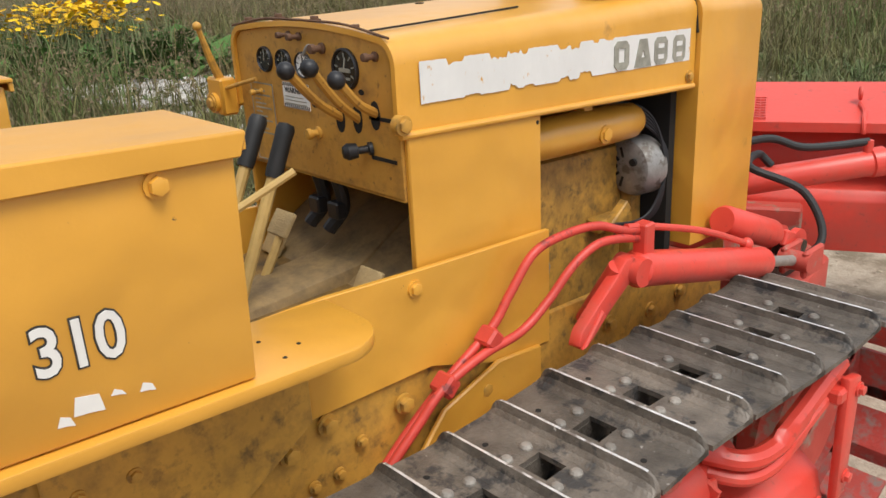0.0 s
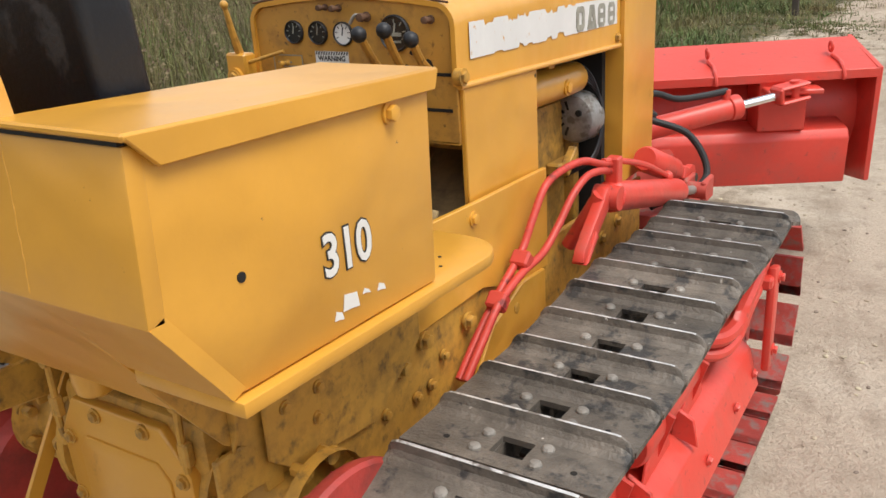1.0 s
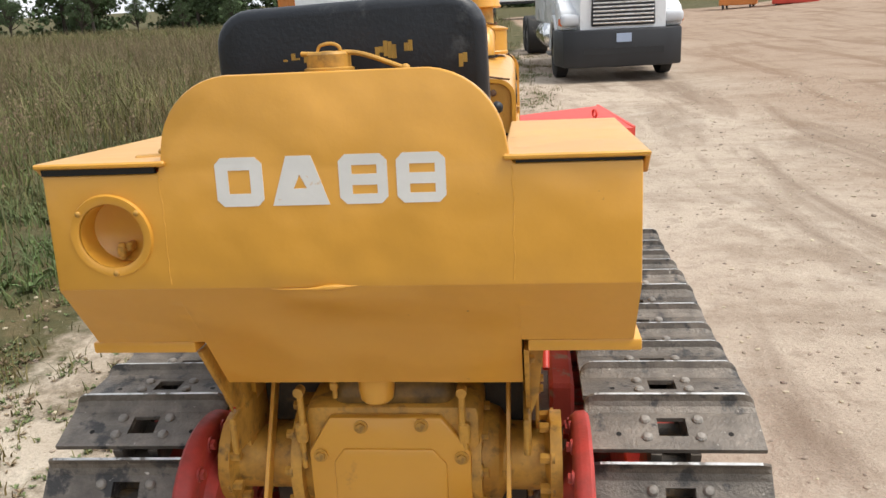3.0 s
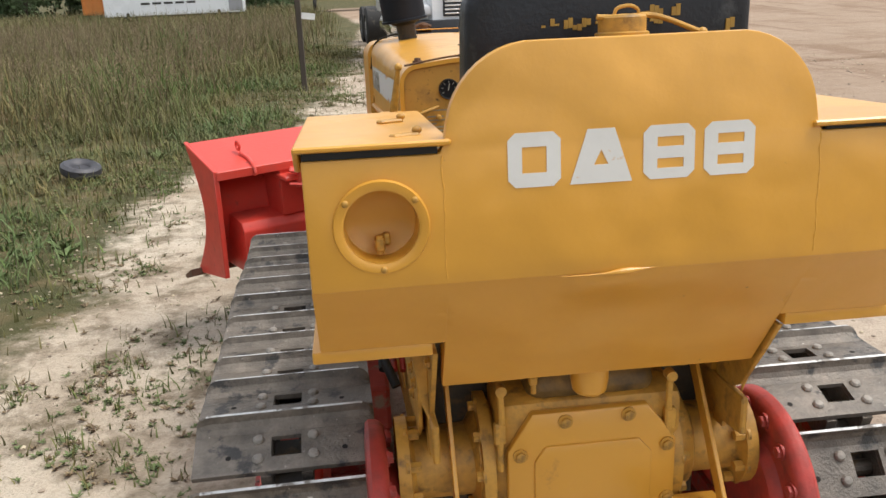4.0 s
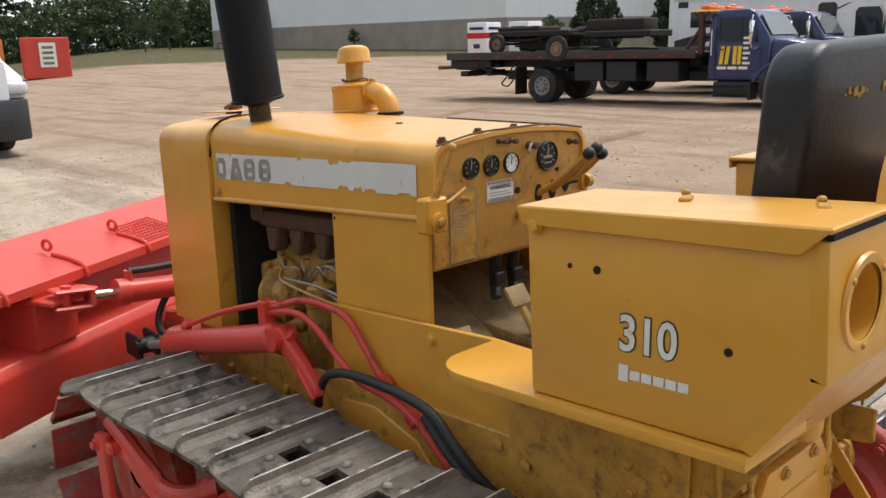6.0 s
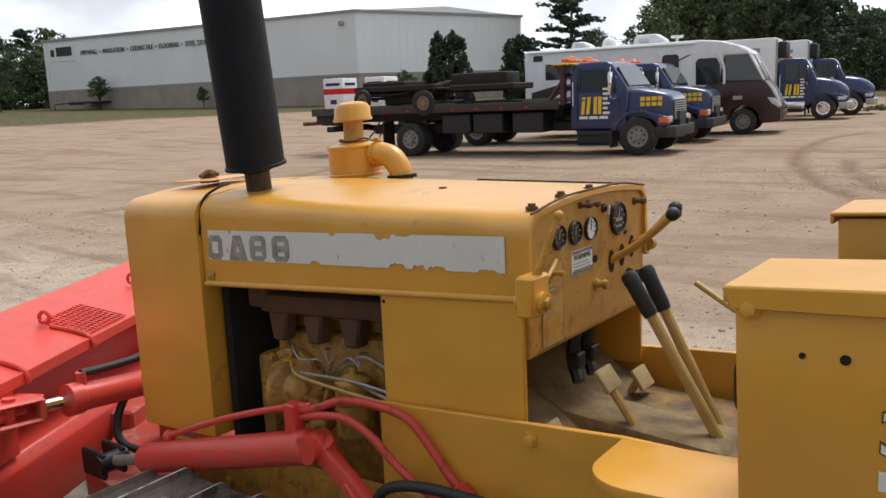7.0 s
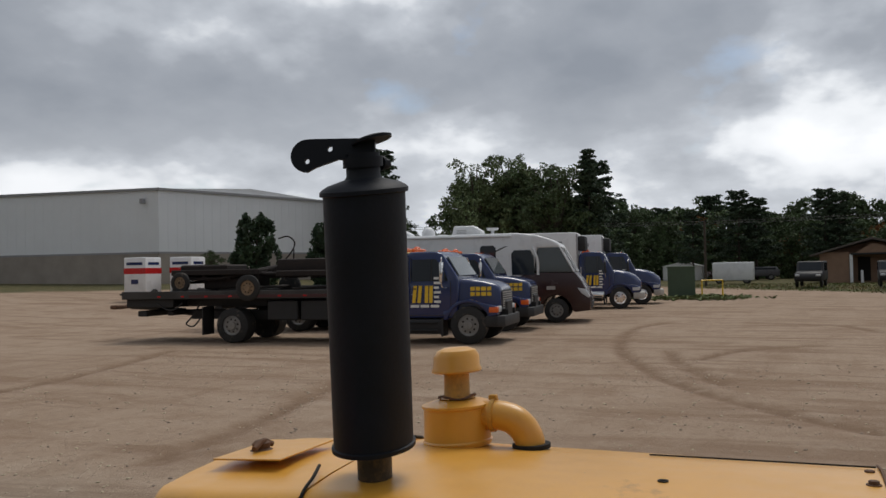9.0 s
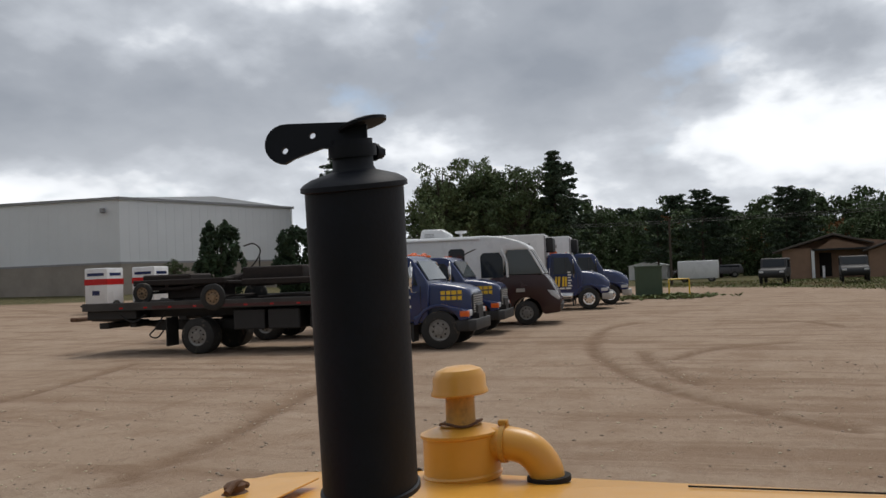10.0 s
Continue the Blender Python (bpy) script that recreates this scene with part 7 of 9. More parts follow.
def leaf_cloud(name, clumps, per, size, material, seed, flat=0.0):
    """Many small leaf quads gathered round clump centres: (x, y, z, rx, ry, rz)."""
    r = np.random.RandomState(seed)
    vs, fs = [], []
    for (cx, cy, cz, rx, ry, rz) in clumps:
        for k in range(per):
            d = r.randn(3)
            d /= np.linalg.norm(d) + 1e-6
            rad = 0.55 + 0.5 * r.rand()
            p = np.array((cx + d[0] * rx * rad, cy + d[1] * ry * rad, cz + d[2] * rz * rad))
            u = r.randn(3)
            u[2] *= (1 - flat)
            u /= np.linalg.norm(u) + 1e-6
            v = np.cross(u, r.randn(3))
            v /= np.linalg.norm(v) + 1e-6
            s = size * (0.5 + r.rand())
            n0 = len(vs)
            vs += [tuple(p - u * s), tuple(p + v * s * 0.55), tuple(p + u * s), tuple(p - v * s * 0.55)]
            fs.append((n0, n0 + 1, n0 + 2, n0 + 3))
    m2 = bpy.data.meshes.new(name)
    m2.from_pydata(vs, [], fs)
    m2.materials.append(material)
    return m2


def tree(kind, h, seed, material, label):
    r = random.Random(seed)
    ob = thing("tree", label, "tree", group="trees round the yard")
    b = B()
    tube(b, [(0, 0, -0.2), (0.1 * r.uniform(-1, 1), 0.1 * r.uniform(-1, 1), h * 0.4), (0.25 * r.uniform(-1, 1), 0.25 * r.uniform(-1, 1), h * 0.92)], lambda t: h * 0.017 * (1 - 0.85 * t) + 0.02, 8, 5)
    clumps = []
    if kind == "pine":
        for i in range(22):
            z = h * (0.24 + 0.74 * i / 22)
            reach = h * 0.25 * (1 - 0.72 * ((i / 22) ** 1.6)) * r.uniform(0.55, 1.25)
            for k in range(5):
                a = r.uniform(0, 6.28)
                if r.random() < 0.15:
                    continue
                tip = (math.cos(a) * reach, math.sin(a) * reach, z + reach * 0.15)
                if k < 2:
                    tube(b, [(0, 0, z - 0.1), tip], lambda t: 0.06 * (1 - t) + 0.015, 5, straight=True)
                for q in (0.45, 0.75, 1.0):
                    clumps.append((tip[0] * q, tip[1] * q, z + reach * 0.15 * q + r.gauss(0, h * 0.008), h * 0.036, h * 0.036, h * 0.015))
        per, size = 36, h * 0.0125
    elif kind == "spruce":
        for i in range(26):
            z = h * (0.10 + 0.88 * i / 26)
            reach = h * 0.22 * (1 - i / 26.5) * r.uniform(0.75, 1.15) + 0.1
            for k in range(6):
                a = r.uniform(0, 6.28)
                for q in (0.5, 0.95):
                    clumps.append((math.cos(a) * reach * q, math.sin(a) * reach * q, z - reach * 0.12 * q, h * 0.036, h * 0.036, h * 0.016))
        per, size = 34, h * 0.011
    elif kind == "cedar":
        for i in range(190):
            z = h * r.uniform(0.02, 0.94)
            w = h * 0.33 * math.sqrt(max(0.02, 1 - ((z / h - 0.42) / 0.56) ** 2))
            a = r.uniform(0, 6.28)
            q = r.uniform(0.45, 1.0)
            clumps.append((math.cos(a) * w * q, math.sin(a) * w * q, z, h * 0.045, h * 0.045, h * 0.075))
        per, size = 48, h * 0.025
    elif kind == "full":
        for i in range(120):
            z = h * r.uniform(0.02, 0.93)
            w = h * 0.34 * (1 - max(0, z / h - 0.45) ** 1.5 * 1.7)
            a, q = r.uniform(0, 6.28), math.sqrt(r.random())
            clumps.append((math.cos(a) * w * q, math.sin(a) * w * q, z, h * r.uniform(0.05, 0.09), h * r.uniform(0.05, 0.09), h * r.uniform(0.04, 0.06)))
        per, size = 30, h * 0.021
    else:
        for i in range(40):
            a, el = r.uniform(0, 6.28), r.uniform(-0.9, 1.4)
            rad = h * r.uniform(0.10, 0.30)
            cx, cy, cz = math.cos(a) * math.cos(el) * rad, math.sin(a) * math.cos(el) * rad, h * 0.58 + math.sin(el) * rad * 1.35
            tube(b, [(0, 0, h * r.uniform(0.25, 0.45)), (cx * 0.5, cy * 0.5, cz - rad * 0.35), (cx, cy, cz)], lambda t: h * 0.007 * (1 - t) + 0.02, 5, 3)
            for k in range(6):
                clumps.append((cx + r.gauss(0, h * 0.045), cy + r.gauss(0, h * 0.045), cz + r.gauss(0, h * 0.035), h * r.uniform(0.03, 0.06), h * r.uniform(0.03, 0.06), h * r.uniform(0.025, 0.045)))
        per, size = 48, h * 0.0105
    part("trunk", b, BARK, ob, "rough bark trunk with limbs")
    cr = new("crown", leaf_cloud("crown", clumps, per, size, material, seed, 0.5 if kind in ("pine", "spruce") else 0.0))
    cr.parent = ob
    return ob


protos = {
    "pine": tree("pine", 13.5, 1, LEAF_P, "tall dark pine with open crown"),
    "spruce": tree("spruce", 13.0, 2, LEAF_P, "dark pointed spruce with drooping branches"),
    "oak": tree("oak", 12.5, 3, LEAF_L, "broad leafy mid-green tree"),
    "oak2": tree("oak", 11.0, 4, LEAF_D, "dark green leafy broad tree"),
    "oak3": tree("oak", 10.5, 5, LEAF_D, "dark green leafy tree at the wood edge"),
    "full": tree("full", 11.5, 13, LEAF_D, "dense dark green tree at the wood edge"),
    "full2": tree("full", 10.0, 14, LEAF_D, "dense bushy dark green woodland tree"),
    "autumn": tree("oak", 8.5, 6, LEAF_O, "rust-brown autumn leaf tree"),
    "cedar": tree("cedar", 6.2, 7, LEAF_C, "dense rounded dark green cedar"),
    "bush": tree("oak", 3.2, 8, LEAF_D, "low dark green leafy bush"),
}
used = set()


def plant(kind, x, y, s=1.0, rz=0.0, sink=0.0):
    m = pose(x, y, rise(x, y) - sink, 0, 0, rz)
    p = protos[kind]
    if kind in used:
        ob = copy_thing(p, m)
    else:
        used.add(kind)
        ob = p
        ob.matrix_world = m
    ob.scale = (s, s, s)
    return ob


rt = random.Random(21)
plant("pine", 72.8, 40.7, 1.02, 20)
plant("oak", 72.5, 29.8, 0.97, 0); plant("oak2", 74.5, 26.4, 1.05, 60); plant("oak", 77.0, 23.0, 0.95, 140); plant("spruce", 74.0, 19.6, 1.0, 0)
plant("full", 78.0, 30.0, 0.80, 0); plant("full2", 77.0, 25.0, 0.85, 40); plant("full", 76.0, 34.5, 0.7, 80); plant("oak2", 79.5, 33.5, 0.9, 200); plant("pine", 84.0, 21.5, 0.95, 90); plant("oak3", 80.0, 28.0, 1.0, 20); plant("oak3", 69.5, 36.5, 0.62, 10); plant("oak2", 76.5, 32.2, 1.02, 300); plant("oak3", 73.0, 22.5, 1.05, 250); plant("oak", 75.5, 27.8, 1.04, 215); plant("full2", 74.0, 20.5, 0.75, 130); plant("full", 73.5, 31.5, 0.62, 15)
for k in range(46):
    a = radians(-16 + 34 * k / 46 + rt.uniform(-0.4, 0.4))
    d = rt.uniform(106, 132)
    kind = rt.choice(["full", "full2", "pine", "autumn"] if k % 7 == 3 else ["full", "full2", "full", "full2", "oak2", "pine"])
    plant(kind, d * math.cos(a), d * math.sin(a), rt.uniform(0.72, 0.95), rt.uniform(0, 360), 0.4)
for k in range(24):
    a = radians(-17 + 36 * k / 24 + rt.uniform(-0.5, 0.5))
    plant(rt.choice(["full", "full2"]), 107 * math.cos(a), 107 * math.sin(a), rt.uniform(0.55, 0.75), rt.uniform(0, 360), 0.5)
plant("autumn", 112.0, 14.0, 1.0, 0)
for k in range(26):
    a = radians(-17 + 36 * k / 26 + rt.uniform(-0.4, 0.4))
    plant(rt.choice(["full", "full2", "full"]), 122 * math.cos(a), 122 * math.sin(a), rt.uniform(0.88, 1.05), rt.uniform(0, 360), 0.3)
for (x, y, s) in ((98.2, 8.6, 0.76), (99.5, 6.9, 0.70), (98.4, -0.2, 0.74), (98.5, -1.6, 0.70), (97.5, 13.5, 0.60)):
    plant("pine", x, y, s, 47 * x)
for k in range(26):
    a = radians(62 + 34 * k / 26)
    d = rt.uniform(112, 135)
    plant(rt.choice(["full", "full2", "pine", "full"]), d * math.cos(a), d * math.sin(a), rt.uniform(0.75, 1.0), rt.uniform(0, 360), 0.4)
for k in range(34):
    a = radians(60 + 40 * k / 34 + rt.uniform(-0.4, 0.4))
    plant(rt.choice(["full", "full2"]), 106 * math.cos(a), 106 * math.sin(a), rt.uniform(0.50, 0.72), rt.uniform(0, 360), 0.7)
for k in range(30):
    x = -58 + 1.75 * k + rt.uniform(-1, 1)
    plant(rt.choice(["full", "full2", "oak3"]), x, 72 + rt.uniform(-6, 10) + 0.25 * k, rt.uniform(0.7, 1.0), rt.uniform(0, 360), 0.5)
for (x, y, s) in ((-34, 63, 1.0), (-30, 64, 0.9), (-27, 65.5, 0.8), (-38, 60, 1.1), (-23.5, 67, 0.8)):
    plant("bush", x, y, s, rt.uniform(0, 360), 0.2)
plant("cedar", 50.4, 39.0, 0.88, 0); plant("cedar", 56.0, 36.0, 0.86, 70); plant("bush", 43.5, 37.5, 0.85, 0); plant("bush", 46.0, 79.0, 1.0, 90); plant("bush", 48.5, 66.0, 0.6, 0); plant("bush", 40.5, 88.0, 1.4, 0); plant("bush", 36.0, 84.0, 1.2, 40)

# ---- warehouse ----
SIDING = pbr("white_metal_siding", (0.78, 0.80, 0.82), 0.45, var=0.05, scale=0.3, fine=8, bump=0.02)
BLOCKW = pbr("tan_block_wall", (0.34, 0.30, 0.26), 0.9, var=0.18, scale=0.6, fine=12, bump=0.15)
TRIM = pbr("grey_trim", (0.30, 0.30, 0.31), 0.5, var=0.1, scale=1)
CORNER, LEFT, RIGHT = Vector((52.3, 49.9)), Vector((45.8, 88.2)), Vector((71.5, 45.6))
ware = thing("warehouse", "long white metal warehouse on a tan block base", "warehouse")
ZB, ZS, ZE = 0.9, 3.7, 8.75


def wall_strip(bm, p, q, z0, z1, t=0.3, out=0.0, q0=0.0, q1=0.0):
    d = (q - p).normalized()
    n = Vector((d.y, -d.x))
    a, c = p + n * out, q + n * out
    pr = [(a.x, a.y), (c.x, c.y), (c.x - n.x * t, c.y - n.y * t), (a.x - n.x * t, a.y - n.y * t)]
    tt = B()
    lo = [tt.verts.new((x, y, z0)) for x, y in pr]
    hi = [tt.verts.new((x, y, z1 + (q0 if i in (0, 3) else q1))) for i, (x, y) in enumerate(pr)]
    tt.faces.new(lo); tt.faces.new(hi)
    for i in range(4):
        tt.faces.new((lo[i], lo[(i + 1) % 4], hi[(i + 1) % 4], hi[i]))
    bmesh.ops.recalc_face_normals(tt, faces=tt.faces[:])
    merge(bm, tt)


BACK = LEFT + (RIGHT - CORNER)
for nm, p, q in (("front_wall", LEFT, CORNER), ("side_wall", CORNER, RIGHT), ("back_wall", RIGHT, BACK), ("end_wall", BACK, LEFT)):
    b = B()
    wall_strip(b, p, q, ZS, ZE, 0.3)
    w = part(nm, b, SIDING, ware, "white ribbed metal siding")
    b = B()
    d = (q - p)
    n = int(d.length / 0.9)
    dn = d.normalized()
    for i in range(n + 1):
        c = p + dn * min(d.length - 0.06, i * 0.9)
        wall_strip(b, c, c + dn * 0.06, ZS, ZE - 0.02, 0.06, 0.012)
    tagged(part("siding_ribs", b, SIDING, w, flat=True), kind="stuff")
    b = B()
    wall_strip(b, p, q, -0.2, ZS, 0.35, 0.05)
    part("block_base", b, BLOCKW, ware, "tan concrete block base wall")
    b = B()
    wall_strip(b, p - dn * 0.15, q + dn * 0.15, ZE, ZE + 0.22, 0.3, 0.14)
    part("eave_trim", b, TRIM, ware, "grey eave gutter")
    b = B()
    wall_strip(b, p, q, ZS - 0.1, ZS + 0.05, 0.1, 0.07)
    part("base_flashing", b, TRIM, ware)
b = B()
t = B()
mid0, mid1 = (LEFT + BACK) / 2, (CORNER + RIGHT) / 2
v = [t.verts.new((p.x, p.y, z)) for p, z in ((LEFT, ZE + 0.15), (CORNER, ZE + 0.15), (mid1, ZE + 0.75), (mid0, ZE + 0.75), (BACK, ZE + 0.15), (RIGHT, ZE + 0.15))]
t.faces.new((v[0], v[1], v[2], v[3])); t.faces.new((v[3], v[2], v[5], v[4])); t.faces.new((v[1], v[5], v[2])); t.faces.new((v[0], v[3], v[4]))
merge(b, t)
part("roof", b, SIDING, ware, "low pitched metal roof", flat=True)
wd = (CORNER - LEFT).normalized()
wn_ = Vector((wd.y, -wd.x))


def on_wall(bm, s0, s1, z0, z1, out=0.08):
    wall_strip(bm, LEFT + wd * s0, LEFT + wd * s1, z0, z1, 0.06, out)


b = B()
on_wall(b, 0.9, 4.6, 6.7, 8.3)
sg = part("wall_sign", b, SIDING, ware, "white sign board with a dark shape")
b = B()
on_wall(b, 2.0, 4.3, 7.2, 8.1, 0.12)
part("sign_block", b, INK, sg, "dark plain sign shape", flat=True)
b = B()
on_wall(b, 1.15, 1.65, 7.2, 7.9, 0.12)
part("sign_mark", b, INK, sg, flat=True)
t = text_mesh("DRYWALL  •  INSULATION  •  CEILING TILE  •  FLOORING  •  STEEL STUDS", 0.62, 0.02)
xs_ = [v2.co.x for v2 in t.verts]
sc = 17.2 / (max(xs_) - min(xs_))
bmesh.ops.scale(t, vec=(sc, 1.05, 1), verts=t.verts[:])
c3 = LEFT + wd * 14.2 + wn_ * 0.06
mrot = Matrix(((wd.x, 0, wn_.x, c3.x), (wd.y, 0, wn_.y, c3.y), (0, 1, 0, 7.35), (0, 0, 0, 1)))
b = B()
merge(b, t, mrot)
pieces("wall_lettering", b, INK, ware, "dark lettering naming building supplies", flat=True)
b = B()
on_wall(b, -1.9, -0.1, 8.5, 8.75, 0.0)
part("canopy_arm", b, TRIM, ware)
b = B()
lp2 = LEFT + wd * ((CORNER - LEFT).length - 1.3) + wn_ * 0.25
bx(b, lp2.x - 0.18, lp2.x + 0.18, lp2.y - 0.18, lp2.y + 0.18, 7.7, 8.1, 0.05)
part("wall_lamp", b, TRIM, ware, "small wall lamp")

# ---- vehicles ----
BLUE = pbr("dark_blue_paint", (0.011, 0.024, 0.100), 0.22, var=0.1, scale=1.5, fine=20, bump=0.01, coat=0.5, rvar=0.05)
WHITEV = pbr("white_vehicle_paint", (0.74, 0.75, 0.76), 0.28, var=0.04, scale=1.2, fine=20, bump=0.01, rvar=0.05)
MAROON = pbr("dark_maroon_paint", (0.035, 0.014, 0.014), 0.25, var=0.1, scale=2, bump=0.0)
MAROON2 = pbr("maroon_steel", (0.060, 0.014, 0.014), 0.5, var=0.2, scale=6, bump=0.05)
BLACKV = pbr("black_chassis", (0.016, 0.016, 0.017), 0.6, var=0.3, scale=5, bump=0.05)
DECKM = pbr("worn_deck_plate", (0.055, 0.052, 0.050), 0.6, 0.3, var=0.3, scale=2, bump=0.1)
TYRE = pbr("tyre_rubber", (0.022, 0.021, 0.020), 0.85, var=0.25, scale=8, bump=0.15, stain=(0.09, 0.075, 0.06), amount=0.15, stain_scale=5)
RIM = pbr("grey_rim", (0.24, 0.235, 0.225), 0.4, 0.5, var=0.2, scale=12, bump=0.05)
GLASSD = glass("dark_glass")
GLASSL = glass("pale_reflecting_glass", (0.10, 0.115, 0.12), 0.04)
YELT = pbr("yellow_lettering", (0.78, 0.50, 0.03), 0.4, var=0.05, bump=0.0)
ORANGE = pbr("orange_lens", (0.75, 0.13, 0.02), 0.25, var=0.05, bump=0.0)
CLEARL = pbr("headlamp_glass", (0.55, 0.56, 0.58), 0.15, var=0.05, bump=0.0)
REDLENS = pbr("red_lens", (0.5, 0.02, 0.02), 0.25, var=0.05, bump=0.0)


def wheel(parent, x, y, r, w, side, rim=RIM, dual=False):
    """A wheel as tyre with rim; side +1: outer face towards +x."""
    b = B()
    ww = w * (2.1 if dual else 1)
    x0, x1 = (x - ww, x) if side > 0 else (x, x + ww)
    lathe(b, (x0, y, r), (x1, y, r), [(0, 0.0), (0, r * 0.58), (0.01, r * 0.9), (0.04, r), (ww - 0.04, r), (ww - 0.01, r * 0.9), (ww, r * 0.60), (ww - 0.03, r * 0.56), (ww - 0.05, r * 0.5), (ww - 0.05, 0)] if side > 0 else [(0.05, 0), (0.05, r * 0.5), (0.03, r * 0.56), (0, r * 0.60), (0.01, r * 0.9), (0.04, r), (ww - 0.04, r), (ww - 0.01, r * 0.9), (ww, r * 0.58), (ww, 0)], 30)
    ty = part("wheel", b, TYRE, parent, "dusty black tyre")
    b = B()
    xs2 = x - 0.055 if side > 0 else x + 0.055
    lathe(b, (xs2, y, r), (xs2 + side * 0.2, y, r), [(0, 0), (0.0, r * 0.56), (0.025, r * 0.575), (0.03, r * 0.52), (0.008, r * 0.46), (0.012, r * 0.25), (0.05, r * 0.22), (0.055, 0)], 26)
    rm = part("rim", b, rim, ty, "steel disc rim")
    b = B()
    for k in range(8):
        a = k * math.pi / 4 + 0.2
        cyl(b, (xs2, y + r * 0.36 * math.cos(a), r + r * 0.36 * math.sin(a)), (xs2 + side * 0.0135, y + r * 0.36 * math.cos(a), r + r * 0.36 * math.sin(a)), r * 0.055, seg=10)
    pieces("hand_hole", b, DARK, ty, flat=True)
    return ty


def marks(parent, y0, y1, z0, z1, x, side, material, name="door_mark", n=1):
    b = B()
    for i in range(n):
        za = z0 + (z1 - z0) * i / n
        zb = z0 + (z1 - z0) * (i + 0.62 if n > 1 else 1) / n
        bx(b, *sorted((x, x + side * 0.012)), y0, y1, za, zb)
    return part(name, b, material, parent, "plain coloured lettering block", flat=True)


def arch(r, z, a0, a1, n=10):
    return [(r * math.cos(radians(a0 + (a1 - a0) * i / n)), z + r * math.sin(radians(a0 + (a1 - a0) * i / n))) for i in range(n + 1)]


def medium_truck(name, label, at, paint=BLUE, back=None, group="", door=True):
    """Bonneted medium truck: forward is +y, front axle at y = 0."""
    ob = thing(name, label, "truck", group, at=at)
    newer = back == "box"
    # bonnet between the fenders
    b = B()
    if newer:
        spec = ((-0.42, 0.96, 1.76, 0.22), (0.0, 0.93, 1.72, 0.26), (0.34, 0.84, 1.64, 0.28), (0.62, 0.72, 1.52, 0.28), (0.82, 0.60, 1.36, 0.24), (0.91, 0.52, 1.24, 0.18))
    else:
        spec = ((-0.42, 0.93, 1.70, 0.14), (0.0, 0.90, 1.67, 0.15), (0.36, 0.84, 1.61, 0.16), (0.60, 0.77, 1.55, 0.18), (0.71, 0.73, 1.49, 0.18), (0.76, 0.70, 1.41, 0.16))
    loft(b, [hood_section(y, w, 0.86, zt, r) for (y, w, zt, r) in spec])
    bon = part("bonnet", b, paint, ob, "sloped bonnet")
    # cab: lower body, roof and pillars round real window openings
    b = B()
    zr = 2.56 if newer else 2.38
    prof = [(-1.80, 0.66), (-1.80, zr - 0.22), (-1.72, zr - 0.07), (-1.55, zr), (-0.86, zr), (-0.70, zr - 0.06), (-0.30, 1.74), (-0.24, 1.60), (-0.30, 0.66)]
    prism(b, prof, -1.07, 1.07, "x", 0.06, 3)
    for v in b.verts:
        if v.co.z > 1.7:
            v.co.x *= 1 - 0.09 * (v.co.z - 1.7) / 0.7
    cab = part("cab", b, paint, ob, "blue truck cab with rounded roof")
    lean = lambda z: 1.073 * (1 - 0.09 * max(0.0, z - 1.7) / 0.7)
    for sd in (1, -1):
        def pane(pts, name, material, label="", out=0.0):
            t = B()
            va = [t.verts.new((sd * (lean(z) + out), y, z)) for y, z in pts]
            vb = [t.verts.new((sd * (lean(z) + out + 0.010), y, z)) for y, z in pts]
            n = len(pts)
            t.faces.new(va); t.faces.new(vb)
            for i in range(n):
                t.faces.new((va[i], va[(i + 1) % n], vb[(i + 1) % n], vb[i]))
            bmesh.ops.recalc_face_normals(t, faces=t.faces[:])
            return part(name, t, material, cab, label, flat=True)
        zt = zr - 0.20
        pane([(-1.50, 1.62), (-1.50, zt), (-0.86, zt), (-0.66, 1.95), (-0.52, 1.62)], "side_window", GLASSD, "dark side window")
        pane([(-1.545, 1.58), (-1.545, zt + 0.045), (-1.525, zt + 0.045), (-1.525, 1.58)], "window_seal", BLACKV, "", 0.002)
        pane([(-0.98, 1.62), (-0.98, zt), (-0.955, zt), (-0.955, 1.62)], "window_bar", BLACKV, "", 0.011)
        b = B()
        for y, z1 in ((-1.60, zr - 0.12), (-0.46, 1.60)):
            tube(b, [(sd * 1.071, y, 0.74), (sd * 1.071, y, 1.6), (sd * (lean(z1) - 0.002), y, z1)], 0.009, 5, straight=True)
        tube(b, [(sd * 1.071, -1.60, 0.74), (sd * 1.071, -0.46, 0.74)], 0.009, 5, straight=True)
        pieces("door_seam", b, BLACKV, cab)
        b = B()
        obx(b, pose(sd * 1.085, -1.44, 1.42), 0.03, 0.12, 0.03, 0.008)
        part("door_handle", b, BLACKV, cab, "black door handle")
        b = B()
        tube(b, [(sd * 1.09, -1.70, 1.30), (sd * 1.11, -1.70, 1.34), (sd * 1.11, -1.70, 1.84), (sd * 1.09, -1.70, 1.88)], 0.014, 6)
        part("grab_handle", b, WHITEV, cab, "pale grab handle")
        # tall mirror on a tube frame
        b = B()
        bx(b, *sorted((sd * 1.22, sd * 1.42)), -0.66, -0.58, 1.58, 2.10, 0.03, 2)
        mir = part("mirror", b, CHROME if not newer else BLACKV, cab, "tall side mirror")
        b = B()
        tube(b, [(sd * 1.05, -0.52, 1.46), (sd * 1.32, -0.62, 1.50), (sd * 1.32, -0.62, 2.16), (sd * 1.00, -0.70, 2.20)], 0.014, 6)
        part("mirror_frame", b, CHROME, mir)
        # fender with wheel arch and lamp nose
        b = B()
